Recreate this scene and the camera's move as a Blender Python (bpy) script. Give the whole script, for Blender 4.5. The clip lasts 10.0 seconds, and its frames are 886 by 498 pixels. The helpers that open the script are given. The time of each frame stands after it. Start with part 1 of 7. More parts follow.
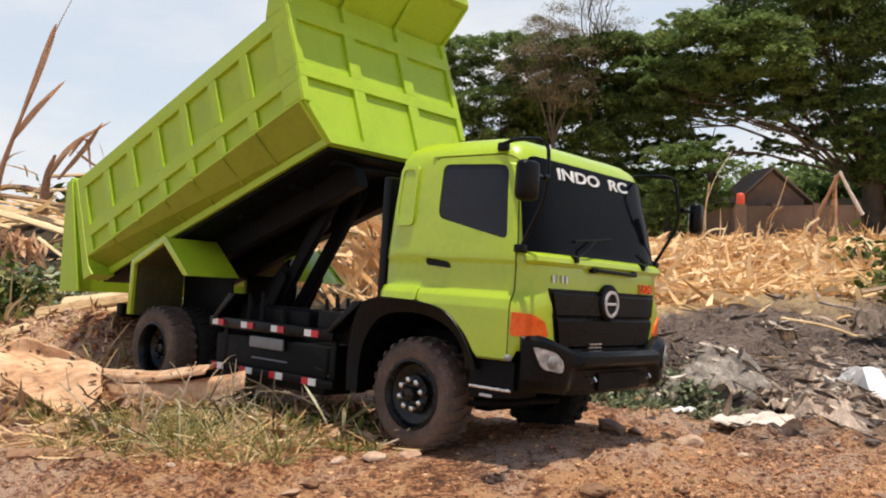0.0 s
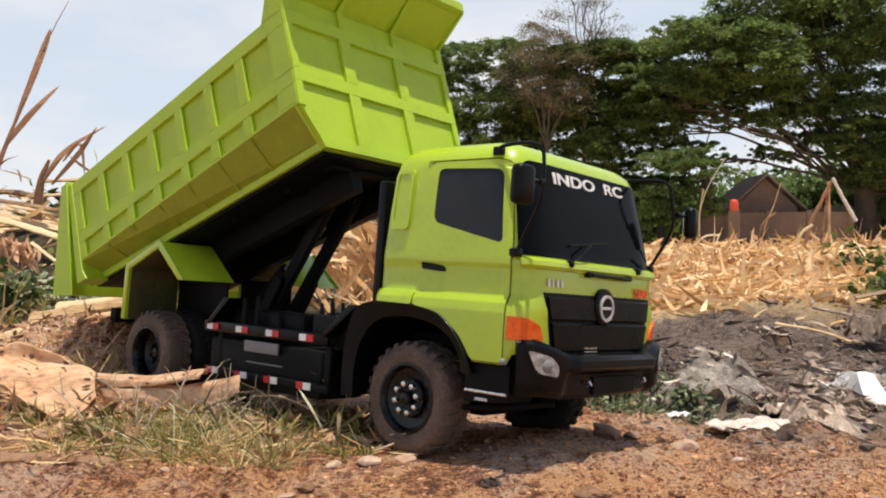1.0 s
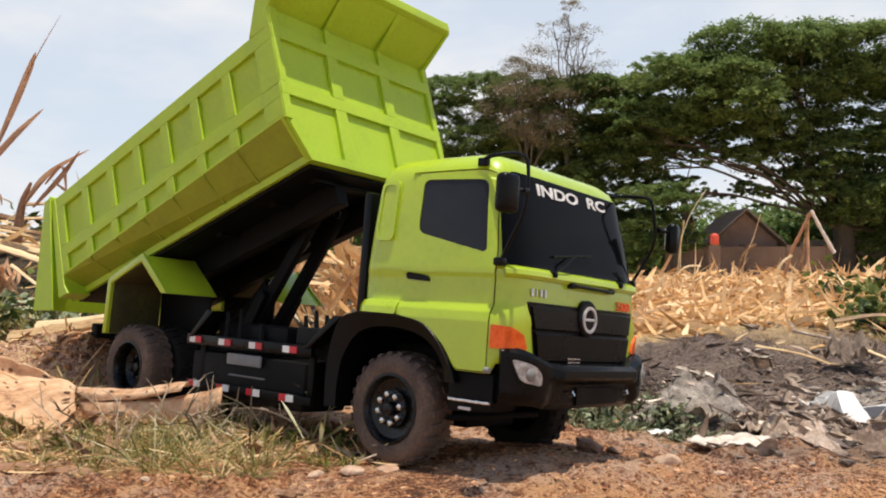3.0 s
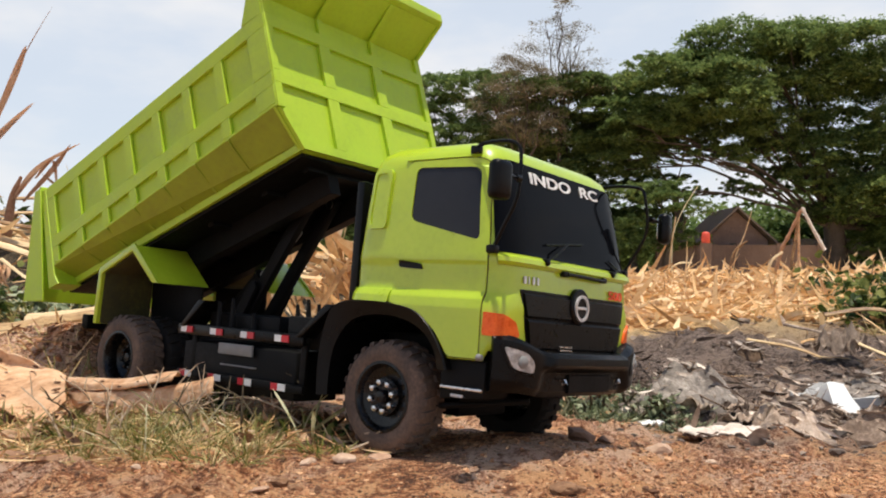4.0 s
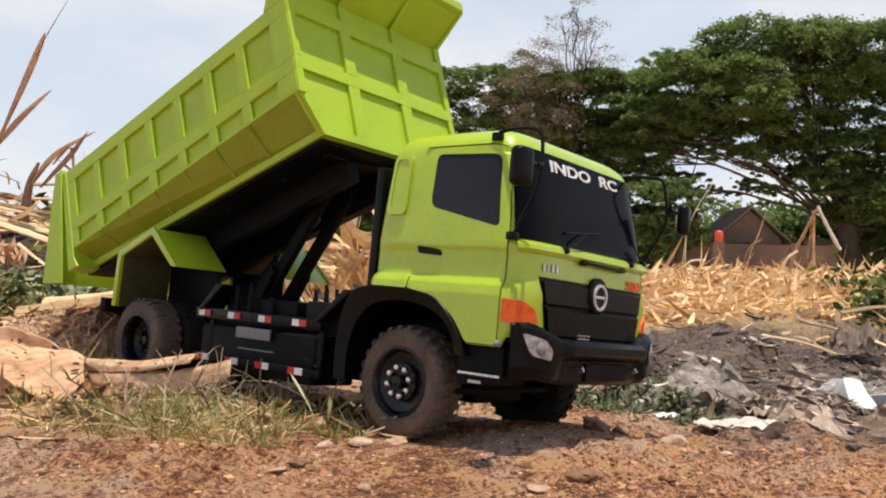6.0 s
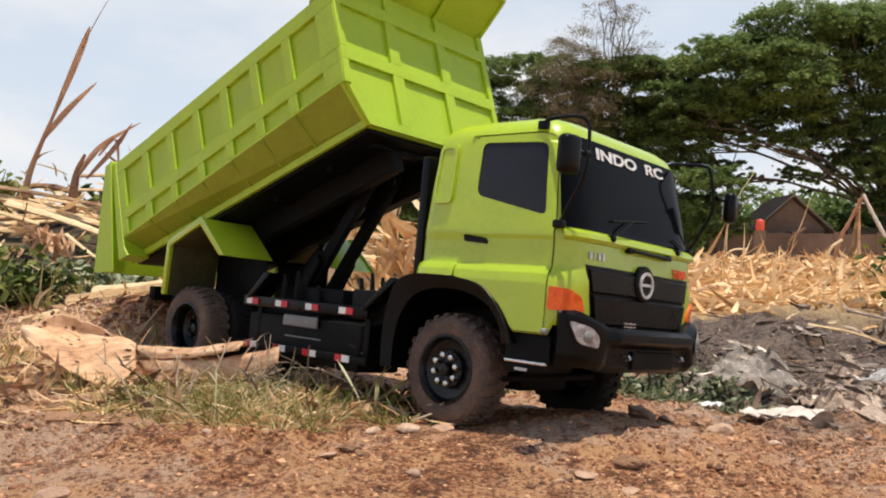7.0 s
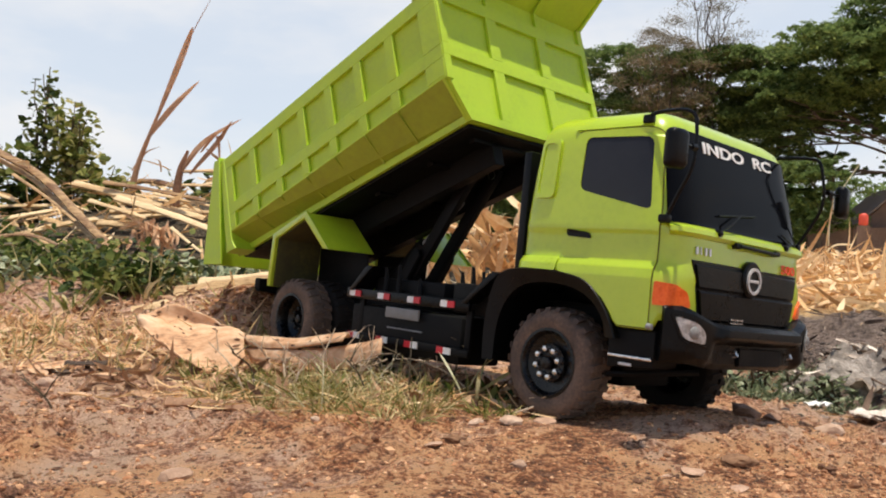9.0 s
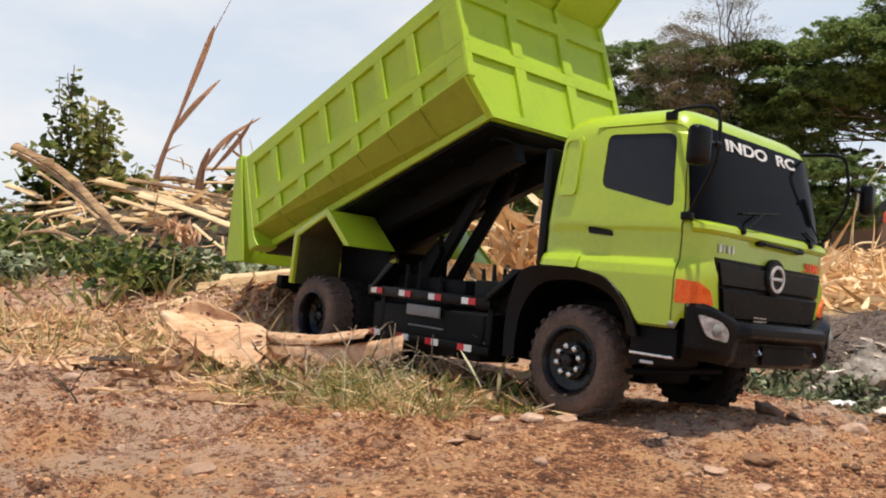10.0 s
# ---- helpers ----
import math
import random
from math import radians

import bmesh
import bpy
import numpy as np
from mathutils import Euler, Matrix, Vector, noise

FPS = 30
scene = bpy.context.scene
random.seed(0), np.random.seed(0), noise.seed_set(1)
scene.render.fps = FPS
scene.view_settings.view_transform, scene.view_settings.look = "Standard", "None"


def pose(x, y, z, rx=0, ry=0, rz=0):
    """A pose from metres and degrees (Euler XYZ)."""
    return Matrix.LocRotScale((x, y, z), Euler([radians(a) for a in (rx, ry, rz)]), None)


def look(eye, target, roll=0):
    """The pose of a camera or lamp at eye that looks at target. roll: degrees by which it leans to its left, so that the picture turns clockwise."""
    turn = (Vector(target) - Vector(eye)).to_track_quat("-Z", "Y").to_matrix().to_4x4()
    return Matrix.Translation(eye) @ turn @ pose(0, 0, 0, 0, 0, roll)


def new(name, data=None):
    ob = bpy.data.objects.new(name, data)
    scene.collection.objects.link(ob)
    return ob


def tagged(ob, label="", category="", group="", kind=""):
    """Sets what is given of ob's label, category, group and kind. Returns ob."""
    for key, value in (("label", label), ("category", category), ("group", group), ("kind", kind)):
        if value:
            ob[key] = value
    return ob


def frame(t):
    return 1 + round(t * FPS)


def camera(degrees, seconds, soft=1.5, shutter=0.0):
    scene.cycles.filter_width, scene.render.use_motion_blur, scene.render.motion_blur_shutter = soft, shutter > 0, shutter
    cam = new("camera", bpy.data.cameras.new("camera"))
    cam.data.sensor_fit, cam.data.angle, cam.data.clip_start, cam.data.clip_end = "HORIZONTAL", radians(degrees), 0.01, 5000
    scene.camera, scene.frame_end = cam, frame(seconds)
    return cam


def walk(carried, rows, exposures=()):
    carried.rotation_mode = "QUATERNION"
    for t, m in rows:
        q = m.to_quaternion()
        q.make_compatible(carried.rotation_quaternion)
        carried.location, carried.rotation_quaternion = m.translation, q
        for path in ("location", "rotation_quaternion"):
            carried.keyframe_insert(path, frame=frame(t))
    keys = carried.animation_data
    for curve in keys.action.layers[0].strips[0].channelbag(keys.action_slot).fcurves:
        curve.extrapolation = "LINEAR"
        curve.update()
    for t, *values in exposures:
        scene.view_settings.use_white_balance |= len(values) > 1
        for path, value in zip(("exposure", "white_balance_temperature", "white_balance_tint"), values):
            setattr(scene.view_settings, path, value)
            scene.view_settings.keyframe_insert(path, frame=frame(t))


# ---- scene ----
cam = camera(53.8, 10.0, soft=2.0)
PATH = [
    (0.0, (-0.0067, -0.8811, 0.2059), (-0.0426, 0.0181, 0.1942), -0.58),
    (0.5, (-0.0074, -0.8801, 0.2055), (-0.0408, 0.0192, 0.1954), -0.57),
    (1.0, (-0.0077, -0.8812, 0.2040), (-0.0377, 0.0183, 0.1986), -0.51),
    (1.5, (-0.0076, -0.8832, 0.1995), (-0.0337, 0.0164, 0.2041), -0.36),
    (2.0, (-0.0080, -0.8862, 0.1945), (-0.0308, 0.0133, 0.2114), -0.23),
    (3.5, (-0.0102, -0.8861, 0.1798), (-0.0167, 0.0134, 0.2077), -0.02),
    (4.0, (-0.0103, -0.8852, 0.1756), (-0.0136, 0.0145, 0.2008), 0.05),
    (4.5, (-0.0111, -0.8852, 0.1723), (-0.0111, 0.0145, 0.1974), 0.30),
    (5.0, (-0.0135, -0.8842, 0.1710), (-0.0129, 0.0154, 0.1976), 0.69),
    (6.5, (-0.0202, -0.8889, 0.1672), (-0.0514, 0.0105, 0.1807), 1.03),
    (7.0, (-0.0253, -0.8918, 0.1668), (-0.0783, 0.0066, 0.1749), 0.95),
    (7.5, (-0.0294, -0.8952, 0.1663), (-0.1065, 0.0015, 0.1692), 0.95),
    (8.0, (-0.0322, -0.8982, 0.1670), (-0.1320, -0.0037, 0.1669), 0.98),
    (8.5, (-0.0348, -0.9014, 0.1670), (-0.1575, -0.0098, 0.1673), 1.04),
    (9.0, (-0.0385, -0.9023, 0.1666), (-0.1808, -0.0136, 0.1669), 1.22),
    (9.5, (-0.0404, -0.9026, 0.1662), (-0.1967, -0.0163, 0.1646), 1.28),
    (10.0, (-0.0397, -0.9040, 0.1665), (-0.2020, -0.0188, 0.1636), 1.30),]
walk(cam, [(t, look(eye, target, roll)) for t, eye, target, roll in PATH], exposures=[(0.0, 0.0), (10.0, 0.0)])

# ---- sky and sun ----
SUN_ELEVATION, SUN_TURN = radians(82.6), radians(-25.0)  # turn: from the x axis
world = bpy.data.worlds.new("sky")
scene.world = world
world.use_nodes = True
wn, wl = world.node_tree.nodes, world.node_tree.links
sky = wn.new("ShaderNodeTexSky")
sky.sky_type, sky.sun_disc = "NISHITA", False
sky.sun_elevation, sky.sun_rotation = SUN_ELEVATION, radians(90) - SUN_TURN
sky.air_density, sky.dust_density, sky.ozone_density = 1.0, 0.3, 1.0
cloud_place = wn.new("ShaderNodeTexCoord")
cloud_map = wn.new("ShaderNodeMapping")
cloud_map.inputs["Scale"].default_value = (1.0, 1.0, 2.6)
cloud = wn.new("ShaderNodeTexNoise")
cloud.inputs["Scale"].default_value, cloud.inputs["Detail"].default_value = 3.2, 5.0
cloud.inputs["Roughness"].default_value = 0.52
cloud_ramp = wn.new("ShaderNodeValToRGB")
cloud_ramp.color_ramp.elements[0].position, cloud_ramp.color_ramp.elements[1].position = 0.40, 0.66
cloud_ramp.color_ramp.elements[0].color, cloud_ramp.color_ramp.elements[1].color = (0.80, 0.80, 0.80, 1), (0.97, 0.97, 0.97, 1)
cloud_mix = wn.new("ShaderNodeMix")
cloud_mix.data_type = "RGBA"
cloud_tint = wn.new("ShaderNodeValToRGB")  # pale blue haze to white cloud
cloud_tint.color_ramp.elements[0].position, cloud_tint.color_ramp.elements[1].position = 0.44, 0.62
cloud_tint.color_ramp.elements[0].color, cloud_tint.color_ramp.elements[1].color = (0.585, 0.630, 0.695, 1), (0.695, 0.695, 0.705, 1)
cloud_light = wn.new("ShaderNodeVectorMath")
cloud_light.operation = "SCALE"
cloud_light.inputs["Scale"].default_value = 9.6
wl.new(cloud.outputs["Fac"], cloud_tint.inputs["Fac"])
wl.new(cloud_tint.outputs["Color"], cloud_light.inputs[0])
wl.new(cloud_light.outputs["Vector"], cloud_mix.inputs["B"])
wl.new(cloud_place.outputs["Generated"], cloud_map.inputs["Vector"])
wl.new(cloud_map.outputs["Vector"], cloud.inputs["Vector"])
wl.new(cloud.outputs["Fac"], cloud_ramp.inputs["Fac"])
haze_split = wn.new("ShaderNodeSeparateXYZ")
haze = wn.new("ShaderNodeMapRange")  # haze thins out towards the zenith
haze.inputs["From Min"].default_value, haze.inputs["From Max"].default_value = 0.30, 0.55
haze.inputs["To Min"].default_value, haze.inputs["To Max"].default_value = 1.0, 0.05
haze_amount = wn.new("ShaderNodeMath")
haze_amount.operation = "MULTIPLY"
wl.new(cloud_place.outputs["Generated"], haze_split.inputs[0])
wl.new(haze_split.outputs["Z"], haze.inputs["Value"])
wl.new(cloud_ramp.outputs["Color"], haze_amount.inputs[0])
wl.new(haze.outputs["Result"], haze_amount.inputs[1])
wl.new(haze_amount.outputs[0], cloud_mix.inputs["Factor"])
wl.new(sky.outputs["Color"], cloud_mix.inputs["A"])
wl.new(cloud_mix.outputs["Result"], wn["Background"].inputs["Color"])
wn["Background"].inputs["Strength"].default_value = 0.135

sun = new("sun", bpy.data.lights.new("sun", "SUN"))
sun.data.energy, sun.data.angle, sun.data.color = 5.0, radians(0.6), (1.0, 0.92, 0.78)
sun_way = Vector((math.cos(SUN_ELEVATION) * math.cos(SUN_TURN), math.cos(SUN_ELEVATION) * math.sin(SUN_TURN), math.sin(SUN_ELEVATION)))
sun.matrix_world = look(sun_way * 50, (0, 0, 0))


# ---- materials ----
def material(name, colours, rough=0.6, metal=0.0, shine=0.5, size=0.01, bump=0.0, fine=6.0, spread=(0.3, 0.7), rough_vary=0.15, per_object=0.0, per_island=0.0, coat=0.0, through_light=0.0, stretch=None):
    """colours: two or three base colours mixed by noise of two scales; size: metres of the large scale; fine: how much finer the second is."""
    m = bpy.data.materials.new(name)
    m.use_nodes = True
    n, l = m.node_tree.nodes, m.node_tree.links
    b = n["Principled BSDF"]
    place = n.new("ShaderNodeTexCoord")
    spot = place.outputs["Object"]
    if stretch:
        mapped = n.new("ShaderNodeMapping")
        mapped.inputs["Scale"].default_value = stretch
        l.new(spot, mapped.inputs["Vector"])
        spot = mapped.outputs["Vector"]
    big, small = n.new("ShaderNodeTexNoise"), n.new("ShaderNodeTexNoise")
    for tex, scale in ((big, 1 / size), (small, fine / size)):
        tex.inputs["Scale"].default_value, tex.inputs["Detail"].default_value, tex.inputs["Roughness"].default_value = scale, 6.0, 0.62
        l.new(spot, tex.inputs["Vector"])
    both = n.new("ShaderNodeMath")
    both.operation = "MULTIPLY_ADD"
    both.inputs[1].default_value = 0.45
    shift = n.new("ShaderNodeMath")
    shift.operation = "MULTIPLY_ADD"
    shift.inputs[1].default_value = 0.55
    l.new(small.outputs["Fac"], both.inputs[0])
    l.new(big.outputs["Fac"], shift.inputs[0])
    shift.inputs[2].default_value = 0.0
    l.new(shift.outputs[0], both.inputs[2])
    value = both.outputs[0]
    if per_object or per_island:
        source = n.new("ShaderNodeNewGeometry").outputs["Random Per Island"] if per_island else n.new("ShaderNodeObjectInfo").outputs["Random"]
        add = n.new("ShaderNodeMath")
        add.operation = "MULTIPLY_ADD"
        add.inputs[1].default_value = per_object or per_island
        l.new(source, add.inputs[0])
        l.new(value, add.inputs[2])
        back = n.new("ShaderNodeMath")
        back.operation = "SUBTRACT"
        back.inputs[1].default_value = 0.5 * (per_object or per_island)
        l.new(add.outputs[0], back.inputs[0])
        value = back.outputs[0]
    ramp = n.new("ShaderNodeValToRGB")
    e = ramp.color_ramp.elements
    e[0].position, e[1].position = spread
    e[0].color, e[1].color = (*colours[0], 1), (*colours[-1], 1)
    for i, c in enumerate(colours[1:-1], 1):
        k = e.new(spread[0] + (spread[1] - spread[0]) * i / (len(colours) - 1))
        k.color = (*c, 1)
    l.new(value, ramp.inputs["Fac"])
    l.new(ramp.outputs["Color"], b.inputs["Base Color"])
    rr = n.new("ShaderNodeMapRange")
    rr.inputs["From Min"].default_value, rr.inputs["From Max"].default_value = 0.3, 0.7
    rr.inputs["To Min"].default_value, rr.inputs["To Max"].default_value = max(0.02, rough - rough_vary), min(1.0, rough + rough_vary)
    l.new(value, rr.inputs["Value"])
    l.new(rr.outputs["Result"], b.inputs["Roughness"])
    b.inputs["Metallic"].default_value = metal
    b.inputs["Specular IOR Level"].default_value = shine
    if coat:
        b.inputs["Coat Weight"].default_value, b.inputs["Coat Roughness"].default_value = coat, 0.12
    if bump:
        bp = n.new("ShaderNodeBump")
        bp.inputs["Strength"].default_value, bp.inputs["Distance"].default_value = 1.0, bump
        l.new(value, bp.inputs["Height"])
        l.new(bp.outputs["Normal"], b.inputs["Normal"])
    if through_light:
        t = n.new("ShaderNodeBsdfTranslucent")
        l.new(ramp.outputs["Color"], t.inputs["Color"])
        mix = n.new("ShaderNodeMixShader")
        mix.inputs["Fac"].default_value = through_light
        l.new(b.outputs[0], mix.inputs[1])
        l.new(t.outputs[0], mix.inputs[2])
        l.new(mix.outputs[0], n["Material Output"].inputs["Surface"])
    return m


GREEN = material("lime_paint", [(0.355, 0.492, 0.017), (0.418, 0.568, 0.022), (0.456, 0.598, 0.029)], 0.34, size=0.06, fine=9, bump=0.00012, rough_vary=0.10, coat=0.5)
BED_GREEN = material("lime_bed_paint", [(0.315, 0.450, 0.017), (0.380, 0.540, 0.022), (0.420, 0.575, 0.031)], 0.5, size=0.05, fine=10, bump=0.0002)
# darker copy of the bed paint: the lower flank's shade put into colour
BED_SHADED = material("shaded_bed_paint", [(0.20, 0.225, 0.011), (0.25, 0.305, 0.015), (0.29, 0.36, 0.020)], 0.6, size=0.05, fine=6, bump=0.0002)
BLACK = material("black_plastic", [(0.0016, 0.0017, 0.0020), (0.0026, 0.0027, 0.0030), (0.0065, 0.006, 0.0055)], 0.34, shine=0.17, size=0.03, fine=8, bump=0.0002, spread=(0.35, 0.75))
FRAME_BLACK = material("black_chassis_paint", [(0.0035, 0.0035, 0.0035), (0.006, 0.006, 0.006), (0.014, 0.012, 0.010)], 0.6, shine=0.15, size=0.03, fine=8, bump=0.0002, spread=(0.4, 0.85))
GLASS = material("tinted_glass", [(0.0030, 0.0034, 0.0045), (0.0050, 0.0055, 0.0075)], 0.08, size=0.08, rough_vary=0.05)
GLASS.node_tree.nodes["Principled BSDF"].inputs["IOR"].default_value = 1.12
SIDE_GLASS = material("tinted_side_glass", [(0.018, 0.020, 0.026), (0.024, 0.026, 0.032)], 0.14, size=0.08, rough_vary=0.05)
SIDE_GLASS.node_tree.nodes["Principled BSDF"].inputs["Specular IOR Level"].default_value = 0.2
FRAME_BLACK.node_tree.nodes["Principled BSDF"].inputs["Specular IOR Level"].default_value = 0.15
RUBBER = material("dusty_rubber", [(0.045, 0.033, 0.026), (0.125, 0.085, 0.062), (0.25, 0.165, 0.115)], 0.9, size=0.022, fine=7, bump=0.0004, spread=(0.32, 0.72))
# dark copy of the tyre rubber: shade under the truck put into colour
SHADED_RUBBER = material("shaded_rubber", [(0.010, 0.009, 0.008), (0.022, 0.018, 0.015), (0.060, 0.042, 0.032)], 0.85, shine=0.3, size=0.022, fine=7, bump=0.0004, spread=(0.32, 0.78))
RIM = material("black_rim_paint", [(0.0025, 0.0025, 0.0025), (0.005, 0.0048, 0.0045), (0.022, 0.017, 0.013)], 0.28, size=0.02, spread=(0.35, 0.8))
RIM.node_tree.nodes["Principled BSDF"].inputs["Specular IOR Level"].default_value = 0.3
# dark olive for door seals; on the mudguard lining it is painted shade
SEAL_AND_ARCH_SHADE = material("seal_and_arch_shade", [(0.030, 0.026, 0.010), (0.055, 0.050, 0.014), (0.10, 0.095, 0.022)], 0.9, size=0.03, fine=7, bump=0.0006)
CHROME = material("worn_chrome", [(0.55, 0.55, 0.55), (0.8, 0.8, 0.8)], 0.25, 1.0, size=0.005)
SILVER = material("silver_plastic", [(0.5, 0.5, 0.5), (0.68, 0.68, 0.68)], 0.35, 0.3, size=0.005)
GREY = material("grey_plate", [(0.16, 0.16, 0.155), (0.26, 0.26, 0.25)], 0.6, size=0.01)
WHITE = material("white_film", [(0.7, 0.7, 0.68), (0.82, 0.82, 0.8)], 0.5, size=0.01)
RED = material("red_film", [(0.48, 0.010, 0.022), (0.60, 0.020, 0.032)], 0.4, size=0.01)
ORANGE = material("orange_lens", [(0.62, 0.070, 0.008), (0.82, 0.120, 0.010), (0.90, 0.20, 0.025)], 0.3, shine=0.3, size=0.012, coat=0.15)
ORANGE_RED = material("orange_red_film", [(0.75, 0.07, 0.01), (0.85, 0.1, 0.015)], 0.5, size=0.01)
LENS = material("clear_lamp_lens", [(0.09, 0.09, 0.09), (0.30, 0.30, 0.30), (0.72, 0.73, 0.74)], 0.12, 0.1, size=0.012, fine=3, coat=0.6)


# ---- building helpers ----
def link_mesh(name, bm, mat, parent=None, label="", smooth=True):
    me = bpy.data.meshes.new(name)
    bmesh.ops.recalc_face_normals(bm, faces=bm.faces)
    bm.to_mesh(me)
    bm.free()
    for m in mat if isinstance(mat, (list, tuple)) else [mat]:
        me.materials.append(m)
    if smooth:
        for p in me.polygons:
            p.use_smooth = True
        me.set_sharp_from_angle(angle=radians(20 if parent and parent.name.startswith("dump_bed") else 38))
    ob = new(name, me)
    if parent:
        ob.parent = parent
    if label:
        ob["label"] = label
    return ob


def part(name, bm, mat, parent, label=""):
    return link_mesh(name, bm, mat, parent, label)


def box(bm, x0, x1, y0, y1, z0, z1, bevel=0.0, m=None):
    made = bmesh.ops.create_cube(bm, size=1.0, matrix=Matrix.Translation(((x0 + x1) / 2, (y0 + y1) / 2, (z0 + z1) / 2)) @ Matrix.Diagonal((abs(x1 - x0), abs(y1 - y0), abs(z1 - z0), 1)))
    vs = made["verts"]
    if bevel:
        es = list({e for v in vs for e in v.link_edges})
        r = bmesh.ops.bevel(bm, geom=es, offset=bevel, segments=2, profile=0.5, affect="EDGES")
        vs = list({v for f in r["faces"] for v in f.verts} | {v for v in vs if v.is_valid})
    if m is not None:
        bmesh.ops.transform(bm, matrix=m, verts=vs)
    return bm


def prism(bm, outline, y0, y1, bevel=0.0, axis="y"):
    """outline: (x, z) points, pushed out from y0 to y1 (or (y, z) points from x0 to x1 with axis 'x', (x, y) with 'z')."""
    put = {"y": lambda a, b, c: (a, c, b), "x": lambda a, b, c: (c, a, b), "z": lambda a, b, c: (a, b, c)}[axis]
    low = [bm.verts.new(put(a, b, y0)) for a, b in outline]
    high = [bm.verts.new(put(a, b, y1)) for a, b in outline]
    n = len(outline)
    fs = [bm.faces.new(low), bm.faces.new(high[::-1])]
    for i in range(n):
        fs.append(bm.faces.new((low[i], low[(i + 1) % n], high[(i + 1) % n], high[i])))
    bmesh.ops.recalc_face_normals(bm, faces=fs)
    if bevel:
        bmesh.ops.bevel(bm, geom=list({e for f in fs for e in f.edges}), offset=bevel, segments=2, profile=0.5, affect="EDGES")
    return bm


def lathe(bm, profile, centre, segments=48, axis="y"):
    """profile: (radius, along) points turned round the axis."""
    rings = []
    for r, a in profile:
        ring = []
        for i in range(segments):
            t = 2 * math.pi * i / segments
            u, v = r * math.cos(t), r * math.sin(t)
            ring.append(bm.verts.new({"y": (centre[0] + u, centre[1] + a, centre[2] + v), "x": (centre[0] + a, centre[1] + u, centre[2] + v), "z": (centre[0] + u, centre[1] + v, centre[2] + a)}[axis]))
        rings.append(ring)
    for p, q in zip(rings, rings[1:]):
        for i in range(segments):
            bm.faces.new((p[i], p[(i + 1) % segments], q[(i + 1) % segments], q[i]))
    return rings


def tube(bm, points, radius, sides=8, taper=None, caps=True):
    """A round bar through the points; taper: radius factor at the end."""
    pts = [Vector(p) for p in points]
    rings, side = [], None
    for i, p in enumerate(pts):
        way = (pts[min(i + 1, len(pts) - 1)] - pts[max(i - 1, 0)]).normalized()
        if side is None:
            side = way.orthogonal().normalized()
        side = (side - way * side.dot(way)).normalized()
        other = way.cross(side)
        r = radius * (1 if taper is None else 1 + (taper - 1) * i / (len(pts) - 1))
        rings.append([bm.verts.new(p + (side * math.cos(2 * math.pi * k / sides) + other * math.sin(2 * math.pi * k / sides)) * r) for k in range(sides)])
    for a, b in zip(rings, rings[1:]):
        for k in range(sides):
            bm.faces.new((a[k], a[(k + 1) % sides], b[(k + 1) % sides], b[k]))
    if caps:
        bm.faces.new(rings[0][::-1])
        bm.faces.new(rings[-1])
    return bm


def smooth_line(points, steps=6):
    """A soft line through the points (Catmull-Rom)."""
    p = [Vector(q) for q in points]
    p = [p[0] * 2 - p[1], *p, p[-1] * 2 - p[-2]]
    out = []
    for i in range(1, len(p) - 2):
        for k in range(steps):
            t = k / steps
            out.append(0.5 * ((2 * p[i]) + (p[i + 1] - p[i - 1]) * t + (2 * p[i - 1] - 5 * p[i] + 4 * p[i + 1] - p[i + 2]) * t * t + (3 * p[i] - p[i - 1] - 3 * p[i + 1] + p[i + 2]) * t ** 3))
    out.append(p[-2])
    return out


def rounded(points, radius, steps=4):
    """The outline through the corner points with rounded corners."""
    out, n = [], len(points)
    for i in range(n):
        p, a, b = Vector(points[i]), Vector(points[i - 1]), Vector(points[(i + 1) % n])
        r = radius[i] if isinstance(radius, (list, tuple)) else radius
        u, v = (a - p), (b - p)
        ru, rv = min(r, u.length * 0.45), min(r, v.length * 0.45)
        s, e = p + u.normalized() * ru, p + v.normalized() * rv
        for k in range(steps + 1):
            t = k / steps
            out.append(tuple(s * (1 - t) ** 2 + p * 2 * t * (1 - t) + e * t * t))
    return out


def even(loop, n):
    """n points spread evenly over a closed loop."""
    pts = [Vector(p) for p in loop]
    pts.append(pts[0])
    run = [0.0]
    for a, b in zip(pts, pts[1:]):
        run.append(run[-1] + (b - a).length)
    out, j = [], 0
    for k in range(n):
        s = run[-1] * k / n
        while run[j + 1] < s:
            j += 1
        t = (s - run[j]) / max(1e-9, run[j + 1] - run[j])
        out.append(pts[j].lerp(pts[j + 1], t))
    return out


